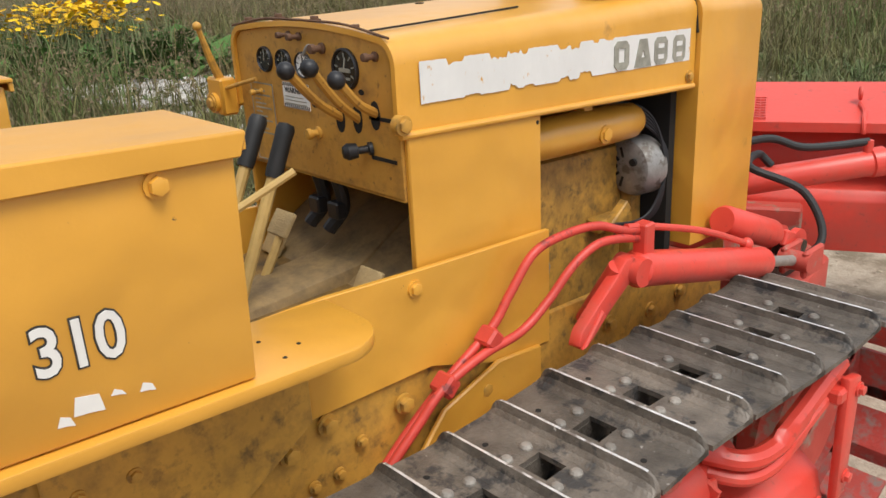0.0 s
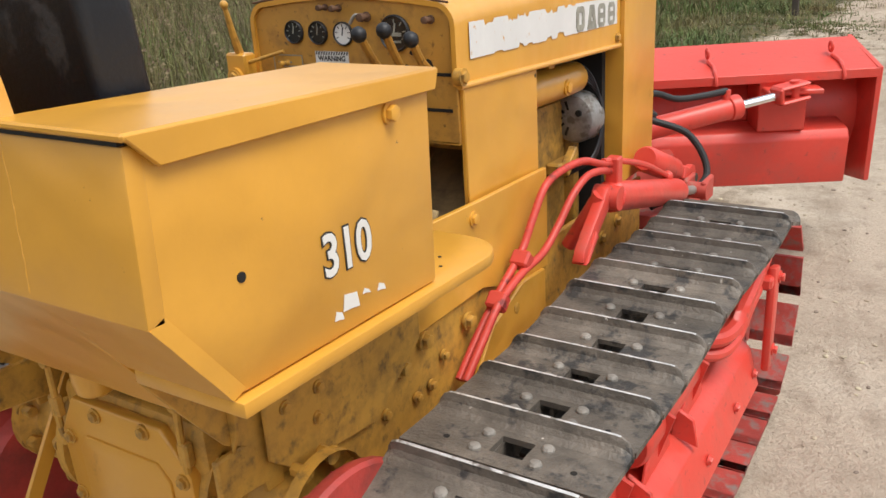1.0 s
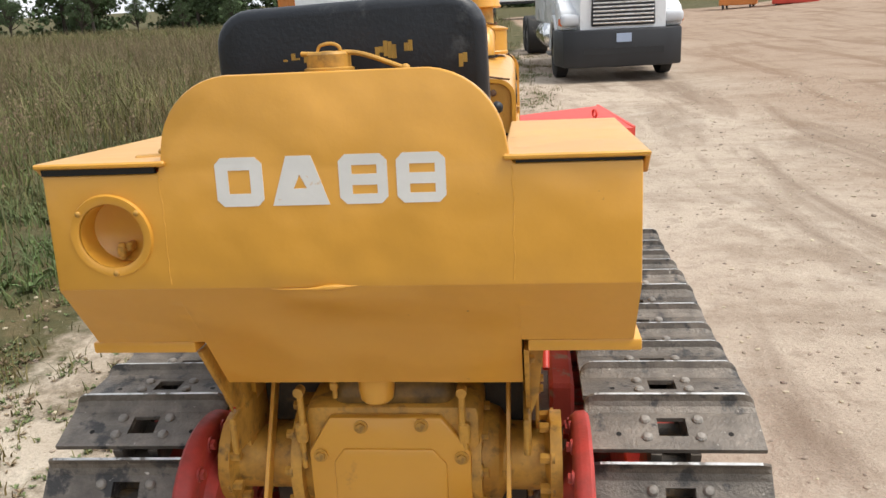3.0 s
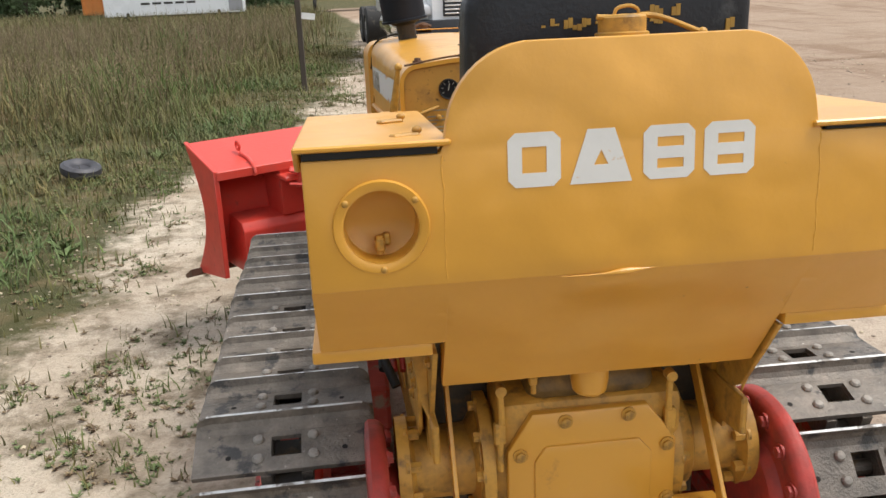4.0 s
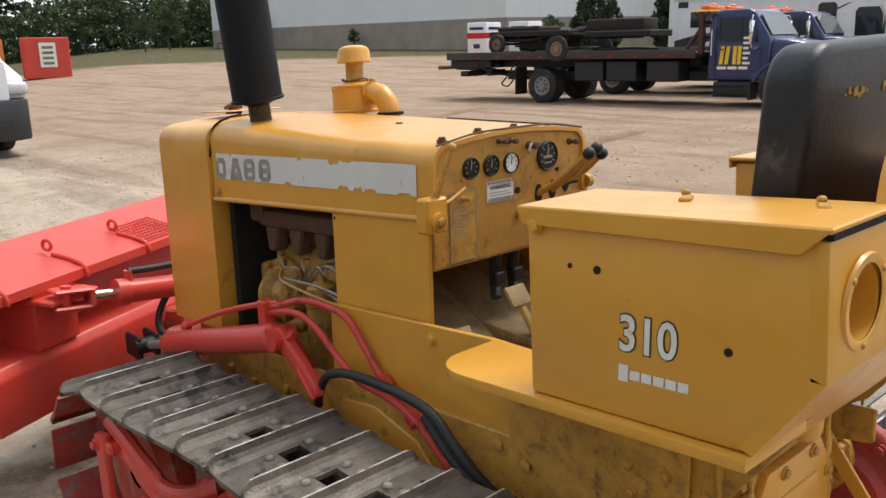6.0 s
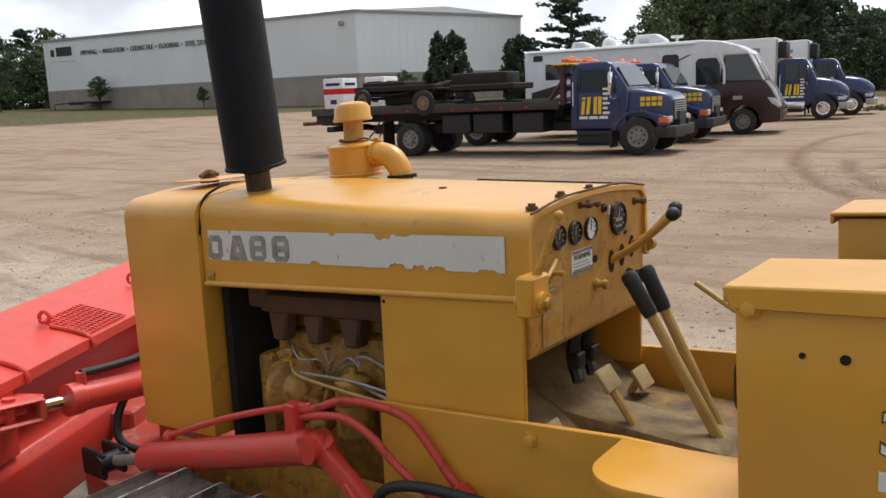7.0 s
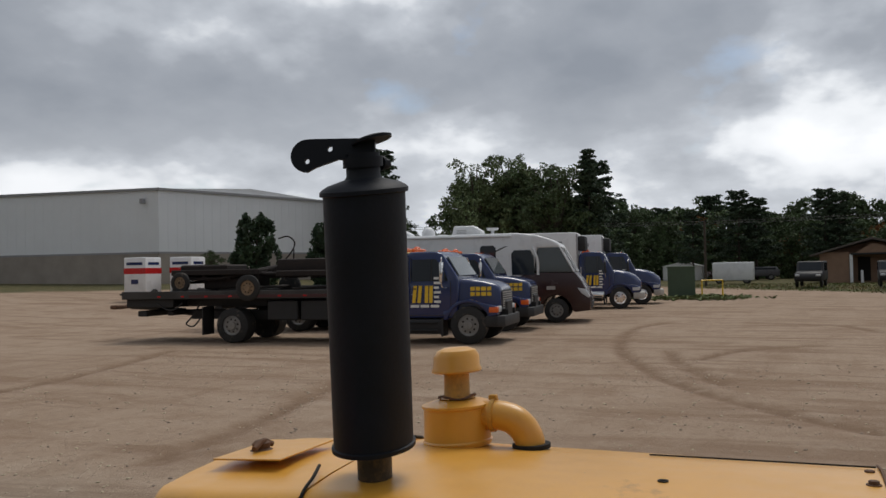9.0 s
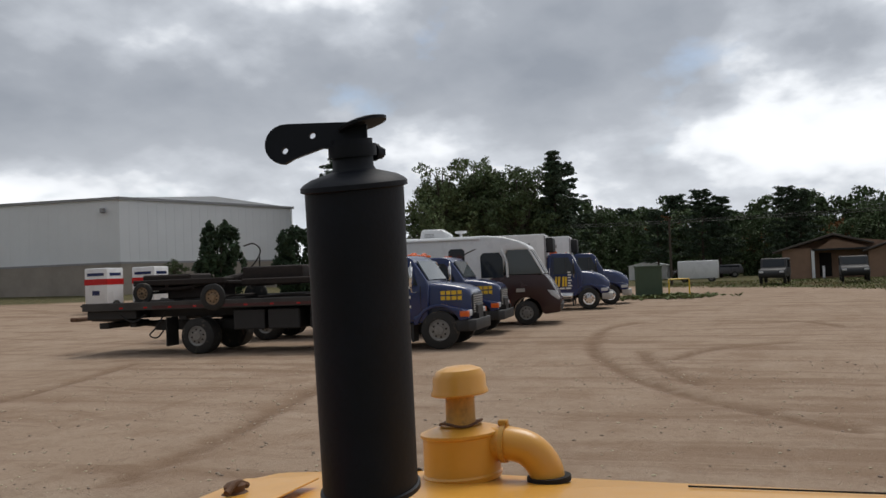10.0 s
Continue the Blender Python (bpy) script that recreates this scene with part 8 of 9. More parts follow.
        o = [(-0.66, 0.60), (-0.66, 0.86)] + arch(0.655, 0.49, 146, 62, 8) + ([(0.56, 1.07), (0.74, 1.02), (0.87, 0.94), (0.90, 0.74), (0.62, 0.68)] if newer else [(0.52, 1.02), (0.64, 0.99), (0.75, 0.96), (0.77, 0.74), (0.60, 0.71)]) + arch(0.565, 0.49, 22, 165, 10)
        prism(b, o, sd * 0.70, sd * 1.12, "x", 0.035, 2)
        part("fender", b, paint, ob, "rounded front fender")
        b = B()
        bx(b, *sorted((sd * 0.66, sd * 0.98)), 0.70, 0.785 + (0.10 if newer else 0), 0.80, 0.965, 0.03, 2)
        part("headlamp", b, CLEARL, ob, "clear headlamp")
        b = B()
        bx(b, *sorted((sd * 0.985, sd * 1.128)), 0.54, 0.775 + (0.08 if newer else 0), 0.80, 0.95, 0.025, 2)
        part("corner_lamp", b, ORANGE if not newer else CLEARL, ob, "amber corner lamp" if not newer else "clear corner lamp")
        b = B()
        if newer:
            cyl(b, (sd * 0.86, -1.90, 0.62), (sd * 0.86, -0.70, 0.62), 0.26, seg=24, bev=0.02)
        else:
            bx(b, *sorted((sd * 0.72, sd * 1.10)), -1.62, -0.70, 0.26, 0.64, 0.04, 2)
        tank_ = part("step_tank", b, CHROME if newer else BLACKV, ob, "polished fuel tank" if newer else "black fuel tank")
        b = B()
        for z in (0.34, 0.54):
            bx(b, *sorted((sd * 1.00, sd * 1.16)), -1.55, -0.80, z, z + 0.035, 0.008)
        pieces("step", b, BLACKV, tank_, "tread step")
        b = B()
        bx(b, *sorted((sd * 1.112, sd * 1.122)), -0.72, -0.66, 0.20, 0.66)
        bx(b, *sorted((sd * 0.60, sd * 1.10)), -0.71, -0.68, 0.20, 0.66)
        part("mud_flap", b, RUBBER, ob, "black mud flap behind the wheel")
        if door:
            for y0, y1, k in ((-1.50, -1.27, 0.05), (-1.16, -0.95, 0.02)):
                pane([(y0, 1.06), (y0 + 0.09, 1.06), (y0 + 0.09 + k, 1.50), (y0 + k, 1.50)], "door_mark", YELT, "plain yellow painted shape")
                pane([(y1 - 0.09, 1.06), (y1, 1.06), (y1 + k, 1.50), (y1 - 0.09 + k, 1.50)], "door_mark", YELT, "plain yellow painted shape")
            for i in range(6):
                pane([(-0.90, 1.06 + i * 0.12), (-0.72 - 0.05 * (i % 2), 1.06 + i * 0.12), (-0.72 - 0.05 * (i % 2), 1.12 + i * 0.12), (-0.90, 1.12 + i * 0.12)], "door_line", WHITEPAPER, "", 0.012)
            for i in range(3):
                pane([(-1.54 + i * 0.27, 0.94), (-1.31 + i * 0.27, 0.94), (-1.31 + i * 0.27, 1.01), (-1.54 + i * 0.27, 1.01)], "door_line", WHITEPAPER, "small white lettering block")
        if not newer:
            # two rows of plain bars on the bonnet side
            for row in range(2):
                for i in range(5):
                    y0 = -0.14 + i * 0.145
                    w_ = 0.915 - 0.06 * max(0.0, y0 + 0.1) - 0.022
                    b = B()
                    obx(b, pose(sd * w_, y0 + 0.06, 1.27 + row * 0.135, 0, 0, sd * 5.5), 0.012, 0.125 if i % 2 else 0.105, 0.10)
                    part("bonnet_mark", b, YELT, bon, "plain yellow lettering block", flat=True)
        wheel(ob, sd * 1.12, 0.0, 0.48, 0.27, sd, CHROME if newer else RIM)
    b = B()
    dz = zr - 0.13 - 1.76
    t = B()
    g = [(-0.90, -0.275, 1.75), (0.90, -0.275, 1.75), (0.82, -0.275 - dz * 0.64, 1.75 + dz), (-0.82, -0.275 - dz * 0.64, 1.75 + dz)]
    va = [t.verts.new((x, y + 0.012, z + 0.006)) for x, y, z in g]
    vb = [t.verts.new((x, y - 0.02, z - 0.01)) for x, y, z in g]
    t.faces.new(va); t.faces.new(vb)
    for i in range(4):
        t.faces.new((va[i], va[(i + 1) % 4], vb[(i + 1) % 4], vb[i]))
    bmesh.ops.recalc_face_normals(t, faces=t.faces[:])
    merge(b, t)
    part("windscreen", b, GLASSL, cab, "windscreen glass", flat=True)
    b = B()
    y_ = 0.89 if newer else 0.755
    w_ = 0.46 if newer else 0.60
    bx(b, -w_, w_, y_ - 0.04, y_ + 0.03, 0.84, 1.18 if newer else 1.36, 0.03, 2)
    gr = part("grille", b, BLACKV, ob, "dark grille")
    for i in range(5 if newer else 8):
        b = B()
        bx(b, -w_ + 0.04, w_ - 0.04, y_ + 0.028, y_ + 0.044, 0.88 + i * 0.058, 0.905 + i * 0.058, 0.006)
        part("grille_bar", b, CHROME if newer else STICKG, gr, "bright grille bar")
    b = B()
    e_ = 1.00 if newer else 0.86
    prism(b, [(-1.13, e_ - 0.42), (-1.11, e_ - 0.10), (-0.92, e_ + 0.06), (0.92, e_ + 0.06), (1.11, e_ - 0.10), (1.13, e_ - 0.42), (0.95, e_ - 0.42), (0.9, e_ - 0.16), (-0.9, e_ - 0.16), (-0.95, e_ - 0.42)], 0.44, 0.72, "z", 0.03, 2)
    part("bumper", b, STICKG if newer else BLACKV, ob, "bright steel front bumper" if newer else "dark front bumper")
    b = B()
    for i, x in enumerate((-0.30, 0.0, 0.30)):
        bx(b, x - 0.05, x + 0.05, -1.0, -0.93, zr - 0.005, zr + 0.03, 0.01)
    pieces("roof_marker", b, ORANGE, cab, "amber roof marker lamp")
    b = B()
    for sd in (1, -1):
        bx(b, sd * 0.42 - 0.05, sd * 0.42 + 0.05, -8.4 if back != "box" else -6.4, 0.9, 0.62, 0.86)
    bx(b, -0.36, 0.36, -0.6, 0.85, 0.5, 1.1, 0.05)
    part("chassis_rail", b, BLACKV, ob, "black chassis rails")
    return ob


def rollback(at, label, group="", load=True):
    ob = medium_truck("flatbed_tow_truck", label, at, group=group)
    Y1, Y0 = -2.05, -10.20
    b = B()
    bx(b, -1.22, 1.22, Y0, Y1, 1.24, 1.36, 0.015)
    bx(b, -1.25, -1.19, Y0, Y1, 1.22, 1.44, 0.01); bx(b, 1.19, 1.25, Y0, Y1, 1.22, 1.44, 0.01)
    dk = part("flat_deck", b, DECKM, ob, "worn steel flatbed deck")
    b = B()
    bx(b, 1.251, 1.256, Y0 + 2.2, Y1, 1.25, 1.33); bx(b, -1.256, -1.251, Y0 + 2.2, Y1, 1.25, 1.33)
    pieces("deck_stripe", b, MAROON2, dk, "dark red side stripe", flat=True)
    b = B()
    for i in range(9):
        bx(b, 1.256, 1.262, -3.0 - i * 0.75, -2.9 - i * 0.75, 1.27, 1.31)
    pieces("side_marker", b, REDLENS, dk, "small marker lamps", flat=True)
    b = B()
    bx(b, -0.42, 0.42, Y0 + 0.2, Y1 - 0.2, 0.98, 1.22, 0.01)
    for y in (-3.0, -4.2, -5.2):
        bx(b, -1.12, 1.12, y - 0.45, y + 0.45, 0.62, 1.16, 0.03)
    part("underframe", b, BLACKV, ob, "black tool boxes and subframe")
    b = B()
    for x in (-1.1, 1.1):
        obx(b, pose(x, -1.98, 1.84), 0.10, 0.12, 1.06, 0.01)
        tube(b, [(x, -2.42, 1.36), (x * 0.98, -2.00, 1.95)], 0.045, 8, straight=True)
        for e in (-0.20, 0.20):
            tube(b, [(x, -1.98, 2.12), (x, -1.98 + e, 2.34)], 0.028, 6, straight=True)
    tube(b, [(-1.12, -1.98, 2.10), (1.12, -1.98, 2.10)], 0.05, 8, straight=True)
    tube(b, [(-1.12, -1.98, 1.75), (1.12, -1.98, 1.75)], 0.035, 8, straight=True)
    for i in range(6):
        tube(b, [(-0.9 + i * 0.36, -1.97, 1.36), (-0.9 + i * 0.36, -1.97, 2.1)], 0.02, 6, straight=True)
    hb = part("headboard", b, MAROON2, ob, "maroon tube headboard")
    b = B()
    for x in (-0.62, 0.62):
        bx(b, x - 0.50, x + 0.50, -2.02, -1.78, 2.40, 2.50, 0.04, 3)
        lathe(b, (x, -1.90, 2.50), (x, -1.90, 2.7), [(0, 0.10), (0.03, 0.095), (0.06, 0.05), (0.065, 0)], 16)
    pieces("beacon_bar", b, ORANGE, hb, "orange beacon bar")
    b = B()
    bx(b, -1.2, 1.2, -2.25, -1.72, 2.34, 2.38, 0.01)
    part("beacon_base", b, YELT, hb, "yellow beacon base")
    for sd in (1, -1):
        wheel(ob, sd * 1.20, -6.70, 0.48, 0.26, sd, RIM, True)
        b = B()
        bx(b, *sorted((sd * 0.62, sd * 1.2)), -7.62, -7.59, 0.22, 1.0)
        part("mud_flap", b, RUBBER, ob, "black mud flap")
    b = B()
    tube(b, [(0, -7.7, 0.72), (0, -8.9, 0.80), (0, -10.0, 0.94), (0, -10.8, 0.98)], 0.09, 8)
    bx(b, -1.0, 1.0, -9.85, -9.55, 0.72, 0.88, 0.02); bx(b, -0.8, 0.8, -9.0, -8.8, 0.74, 0.86, 0.02)
    bx(b, -1.1, 1.1, -10.15, -8.60, 0.98, 1.22, 0.02)
    tube(b, [(1.0, -7.75, 1.15), (1.05, -8.0, 0.75), (1.0, -8.25, 0.52), (1.0, -8.0, 0.46), (1.0, -7.7, 0.8)], 0.022, 6)
    tube(b, [(1.1, -8.3, 1.10), (1.15, -8.55, 0.92), (1.1, -8.85, 0.94), (1.1, -9.1, 1.10)], 0.022, 6)
    part("wheel_lift", b, BLACKV, ob, "black wheel-lift boom under the deck tail")
    b = B()
    bx(b, -0.75, 0.75, -11.00, -10.75, 0.92, 1.04, 0.03)
    part("boom_end", b, RUST, ob, "rusty brown boom end")
    return ob


T1 = pose(19.30, 9.36, 0, 0, 0, 187)
T2 = pose(23.55, 9.95, 0, 0, 0, 188)
rollback(T1, "dark blue flatbed tow truck with yellow door marks", "tow trucks")
rollback(T2, "dark blue flatbed tow truck parked behind the first", "tow trucks")
# old chassis carried on the deck
OLD = pbr("rusty_chassis", (0.026, 0.018, 0.015), 0.8, 0.2, var=0.4, scale=8, bump=0.2)
TANR = pbr("tan_wooden_spoke_rim", (0.25, 0.17, 0.10), 0.7, var=0.2, scale=10)
ch = thing("old_car_chassis", "rusty old car chassis with spoked wheel on the flatbed", "chassis", at=T1 @ pose(0, 0, 1.37))
b = B()
for x in (-0.62, 0.62):
    tube(b, [(x, -8.9, 0.42), (x, -7.5, 0.40), (x * 0.9, -6.5, 0.52), (x * 0.7, -4.4, 0.46)], 0.055, 6)
for y in (-8.7, -7.9, -7.1, -6.2, -5.3, -4.5):
    bx(b, -0.65, 0.65, y - 0.05, y + 0.05, 0.38, 0.50)
bx(b, -0.75, 0.75, -8.9, -6.1, 0.50, 0.66, 0.02)
bx(b, -0.70, 0.70, -5.6, -3.6, 0.42, 0.60, 0.03)
part("frame", b, OLD, ch, "rusty frame with cross members")
b = B()
bx(b, -0.45, 0.45, -5.7, -3.9, 0.46, 0.92, 0.06, 2); bx(b, -0.6, 0.6, -8.7, -7.2, 0.62, 0.80, 0.04); bx(b, -0.5, 0.5, -8.0, -6.4, 0.10, 0.45, 0.05)
lathe(b, (0, -6.6, 0.55), (0, -5.5, 0.6), [(0, 0.1), (0.4, 0.16), (0.8, 0.2), (1.1, 0.15), (1.1, 0)], 14)
part("gearbox", b, OLD, ch, "rusty gearbox and engine lump")
b = B()
tube(b, [(0.3, -5.9, 0.6), (0.3, -5.4, 1.0), (0.3, -5.2, 1.35), (0.3, -5.4, 1.55), (0.3, -5.7, 1.5)], 0.02, 6)
tube(b, [(-0.2, -5.5, 0.6), (-0.25, -5.5, 1.2)], 0.02, 6)
tube(b, [(0.9, -5.0, 0.10), (0.5, -4.2, 0.12), (0.8, -3.3, 0.10)], 0.03, 6)
part("steering_column", b, OLD, ch, "bent steering column and rods")
for (x, y, s) in ((0.95, -6.15, 1), (-0.95, -6.15, -1), (0.95, -8.5, 1), (-0.95, -8.5, -1)):
    r_ = 0.36 if y > -8 else 0.30
    ty = wheel(ch, x, y, r_, 0.13, s, TANR)
    if y > -8:
        ty.location = (0.36 * s, 0, -0.22)
b = B()
cyl(b, (-1.28, -6.15, 0.14), (1.28, -6.15, 0.14), 0.04, seg=10); cyl(b, (-0.95, -8.5, 0.30), (0.95, -8.5, 0.30), 0.04, seg=10)
pieces("axle", b, OLD, ch, "rusty axles")

# motorhome
rv = thing("motorhome", "white motorhome with dark maroon nose and roof units", "motorhome", at=pose(27.68, 9.52, 0, 0, 0, 191))
b = B()
prism(b, [(-7.55, 0.60), (-7.55, 3.00), (-7.45, 3.10), (-1.35, 3.12), (-0.70, 3.05), (-0.20, 2.90), (0.12, 2.72), (0.20, 2.58), (-0.62, 2.58), (-0.75, 1.72), (-1.20, 1.62), (-1.55, 1.10), (-1.60, 0.60)], -1.22, 1.22, "x", 0.07, 3)
body = part("body", b, WHITEV, rv, "white coach body with rounded front cap")
b = B()
prism(b, [(-1.62, 0.40), (-1.57, 1.10), (-1.22, 1.62), (-0.75, 1.74), (0.66, 1.72), (0.86, 1.45), (1.08, 1.05), (1.18, 0.78), (1.16, 0.42), (0.62, 0.36)] + arch(0.53, 0.42, 2, 178, 8) + [(-0.62, 0.38)], -1.23, 1.23, "x", 0.05, 2)
nose = part("nose", b, MAROON, rv, "dark maroon nose with wheel arch")
b = B()
bx(b, -1.235, 1.235, -7.5, -1.62, 0.40, 0.78, 0.01)
part("skirt", b, MAROON, rv, "dark lower skirt")
# wrap-round windscreen between cap and nose
b = B()
prism(b, [(-0.66, 1.74), (-0.58, 2.60), (0.17, 2.60), (0.64, 1.73)], -1.19, 1.19, "x", 0.03, 2)
ws_ = part("windscreen", b, GLASSL, rv, "large wrap-round windscreen", flat=True)
b = B()
bx(b, -0.02, 0.02, -0.6, 0.14, 2.595, 2.61)
tube(b, [(0.0, 0.655, 1.74), (0.0, 0.185, 2.60)], 0.018, 6, straight=True)
for sd in (1, -1):
    tube(b, [(sd * 1.20, 0.63, 1.74), (sd * 1.20, 0.16, 2.60)], 0.035, 6, straight=True)
pieces("windscreen_pillar", b, WHITEV, ws_, "white screen pillar")
for sd in (1, -1):
    b = B()
    tube(b, [(sd * 1.225, -0.60, 1.66), (sd * 1.235, -0.62, 2.2), (sd * 1.225, -0.78, 2.62)], 0.045, 8)
    part("door_pillar", b, WHITEV, body, "curved white pillar")
    for (pts, lab_) in (([(-1.50, 1.66), (-1.52, 2.40), (-1.42, 2.52), (-0.86, 2.52), (-0.74, 2.30), (-0.72, 1.66)], "dark driver window"),
                        ([(-2.62, 1.78), (-2.62, 2.62), (-2.54, 2.70), (-2.14, 2.70), (-2.06, 2.62), (-2.06, 1.78)], "dark door window"),
                        ([(-6.75, 2.05), (-6.75, 2.60), (-5.65, 2.60), (-5.65, 2.05)], "dark rear window"),
                        ([(-4.70, 1.95), (-4.70, 2.55), (-3.70, 2.55), (-3.70, 1.95)], "dark galley window")):
        b = B()
        prism(b, pts, sd * 1.218, sd * 1.232, "x")
        part("side_window", b, GLASSD, body, lab_, flat=True)
    # painted sweeps along the flank
    for (pts, mt_) in (([(-7.3, 0.82), (-7.3, 1.62), (-6.4, 1.84), (-5.4, 1.90), (-4.7, 1.86), (-5.6, 1.74), (-6.3, 1.52), (-6.7, 1.20), (-6.75, 0.82)], INK),
                       ([(-6.5, 0.82), (-6.3, 1.28), (-5.6, 1.56), (-4.4, 1.72), (-3.2, 1.66), (-4.6, 1.50), (-5.4, 1.18), (-5.5, 0.82)], TRIM),
                       ([(-5.2, 0.82), (-4.6, 1.22), (-3.4, 1.46), (-1.9, 1.50), (-3.2, 1.30), (-4.0, 1.05), (-4.2, 0.82)], INK),
                       ([(-2.45, 2.36), (-1.75, 2.66), (-1.62, 2.68), (-2.35, 2.34)], INK),
                       ([(-3.10, 2.30), (-2.70, 2.36), (-2.70, 2.40), (-3.10, 2.34)], INK)):
        b = B()
        prism(b, pts, sd * 1.2205, sd * 1.2275, "x")
        part("swoosh", b, mt_, body, "painted dark sweep", flat=True)
    b = B()
    bx(b, *sorted((sd * 1.221, sd * 1.229)), -7.2, -6.85, 2.72, 2.92)
    part("flank_mark", b, INK, body, "plain dark mark", flat=True)
    b = B()
    bx(b, *sorted((sd * 1.231, sd * 1.238)), -0.32, -0.02, 1.14, 1.26)
    part("nose_mark", b, STICKG, nose, "small pale mark", flat=True)
    b = B()
    bx(b, *sorted((sd * 1.219, sd * 1.26)), -7.4, -1.5, 2.98, 3.06, 0.02)
    part("awning_roll", b, WHITEV, body, "white awning roll under the roof")
    wheel(rv, sd * 1.2, 0.0, 0.42, 0.26, sd); wheel(rv, sd * 1.2, -5.3, 0.42, 0.26, sd, RIM, True)
    b = B()
    prism(b, [(0.72, 1.20), (1.00, 1.16), (1.16, 0.90), (1.10, 0.84), (0.86, 1.00)], sd * 0.80, sd * 1.245, "x", 0.03, 2)
    part("headlamp", b, CLEARL, rv, "swept clear headlamp")
b = B()
prism(b, [(-1.0, 1.12), (-0.9, 1.20), (0.9, 1.20), (1.0, 1.12)], 0.48, 0.72, "z", 0.02)
part("bumper_grille", b, BLACKV, rv, "dark lower grille")
for (y0, y1, w, h) in ((-3.80, -2.70, 0.42, 0.36), (-6.1, -5.35, 0.36, 0.26)):
    b = B()
    prism(b, [(y0, 3.10), (y0 + 0.10, 3.10 + h), (y1 - 0.30, 3.10 + h), (y1, 3.10 + h * 0.45), (y1, 3.10)], -w, w, "x", 0.06, 3)
    ru = part("roof_unit", b, WHITEV, rv, "white roof air conditioner")
    b = B()
    for sd in (1, -1):
        for i in range(3):
            bx(b, *sorted((sd * w, sd * (w + 0.006))), y0 + 0.2, y0 + 0.55, 3.18 + i * 0.05, 3.20 + i * 0.05)
    pieces("vent_slot", b, TRIM, ru, "grey vent slot", flat=True)
b = B()
lathe(b, (0, -4.75, 3.08), (0, -4.75, 4), [(0, 0.26), (0.16, 0.25), (0.28, 0.21), (0.37, 0.12), (0.40, 0)], 22)
part("satellite_dome", b, WHITEV, rv, "white satellite dome")
b = B()
lathe(b, (0.3, -2.3, 3.08), (0.3, -2.3, 4), [(0, 0.06), (0.18, 0.05), (0.2, 0.20), (0.28, 0.22), (0.29, 0)], 12)
part("roof_vent", b, WHITEV, rv, "roof vent")
b = B()
bx(b, 0.1, 0.5, -4.3, -3.95, 3.08, 3.16, 0.03)
part("roof_hatch", b, WHITEV, rv, "white roof hatch")

# box trucks
for (at_, lab_, full) in ((pose(37.05, 9.26, 0, 0, 0, 190), "dark blue box truck with white cargo body", True), (pose(41.4, 9.1, 0, 0, 0, 190), "dark blue box truck parked behind", True)):
    bt = medium_truck("box_truck", lab_, at_, back="box", group="box trucks")
    b = B()
    bx(b, -1.22, 1.22, -7.4, -1.85, 0.95, 3.45, 0.05, 2)
    cb = part("cargo_body", b, WHITEV, bt, "white cargo body")
    b = B()
    for x in (-1.19, 1.19):
        tube(b, [(x, -1.85, 1.0), (x, -1.85, 3.36)], 0.045, 6, straight=True)
    pieces("corner_post", b, TRIM, cb, "grey corner post")
    b = B()
    bx(b, -0.75, 0.75, -1.86, -1.50, 2.62, 3.30, 0.08, 2)
    part("cooling_unit", b, BLACKV, cb, "dark cooling unit on the front wall")
    b = B()
    for sd in (1, -1):
        prism(b, [(-3.3, 1.6), (-3.3, 2.75), (-2.55, 2.75), (-2.25, 2.2), (-2.25, 1.6)], sd * 1.221, sd * 1.228, "x")
    pieces("orange_panel", b, ORANGE, cb, "orange painted panel", flat=True)
    b = B()
    for sd in (1, -1):
        bx(b, *sorted((sd * 1.2285, sd * 1.2345)), -3.6, -2.5, 2.88, 3.05)
    pieces("panel_bar", b, TRIM, cb, "plain grey lettering block", flat=True)
    for sd in (1, -1):
        wheel(bt, sd * 1.2, -4.9, 0.455, 0.26, sd, RIM, True)

# white road tractor
GREYB = pbr("dark_grey_bumper", (0.020, 0.021, 0.024), 0.5, var=0.15, scale=4, bump=0.03)
mk = thing("road_tractor", "white bonneted road tractor with dark bumper", "truck", at=pose(1.98, 16.7, 0, 0, 0, 184.2))
b = B()
secs = [hood_section(y, w, z0, zt, r) for (y, w, z0, zt, r) in ((-1.3, 1.02, 1.0, 2.25, 0.35), (-0.4, 1.0, 1.0, 2.17, 0.38), (0.5, 0.92, 0.95, 2.05, 0.38), (1.1, 0.86, 0.95, 1.90, 0.34), (1.32, 0.80, 0.98, 1.76, 0.30))]
loft(b, secs)
part("bonnet", b, WHITEV, mk, "white rounded bonnet")
b = B()
prism(b, [(-3.4, 1.0), (-3.4, 3.2), (-3.0, 3.4), (-2.0, 3.1), (-1.4, 2.3), (-1.2, 2.1), (-1.2, 1.0)], -1.1, 1.1, "x", 0.08, 2)
cab = part("cab", b, WHITEV, mk, "white cab")
b = B()
prism(b, [(-5.0, 1.0), (-5.0, 3.7), (-3.4, 3.5), (-3.4, 1.0)], -1.15, 1.15, "x", 0.08, 2)
part("sleeper", b, WHITEV, mk, "white sleeper box")
b = B()
obx(b, Matrix.Translation((0, -1.66, 2.72)) @ pose(0, 0, 0, -37, 0, 0), 1.9, 0.02, 0.95)
part("windscreen", b, GLASSD, cab, "windscreen", flat=True)
b = B()
prism(b, [(-0.60, 1.04), (-0.58, 1.66), (-0.1, 1.72), (0.0, 1.70), (0.1, 1.72), (0.58, 1.66), (0.60, 1.04)], 1.30, 1.38, "y", 0.02)
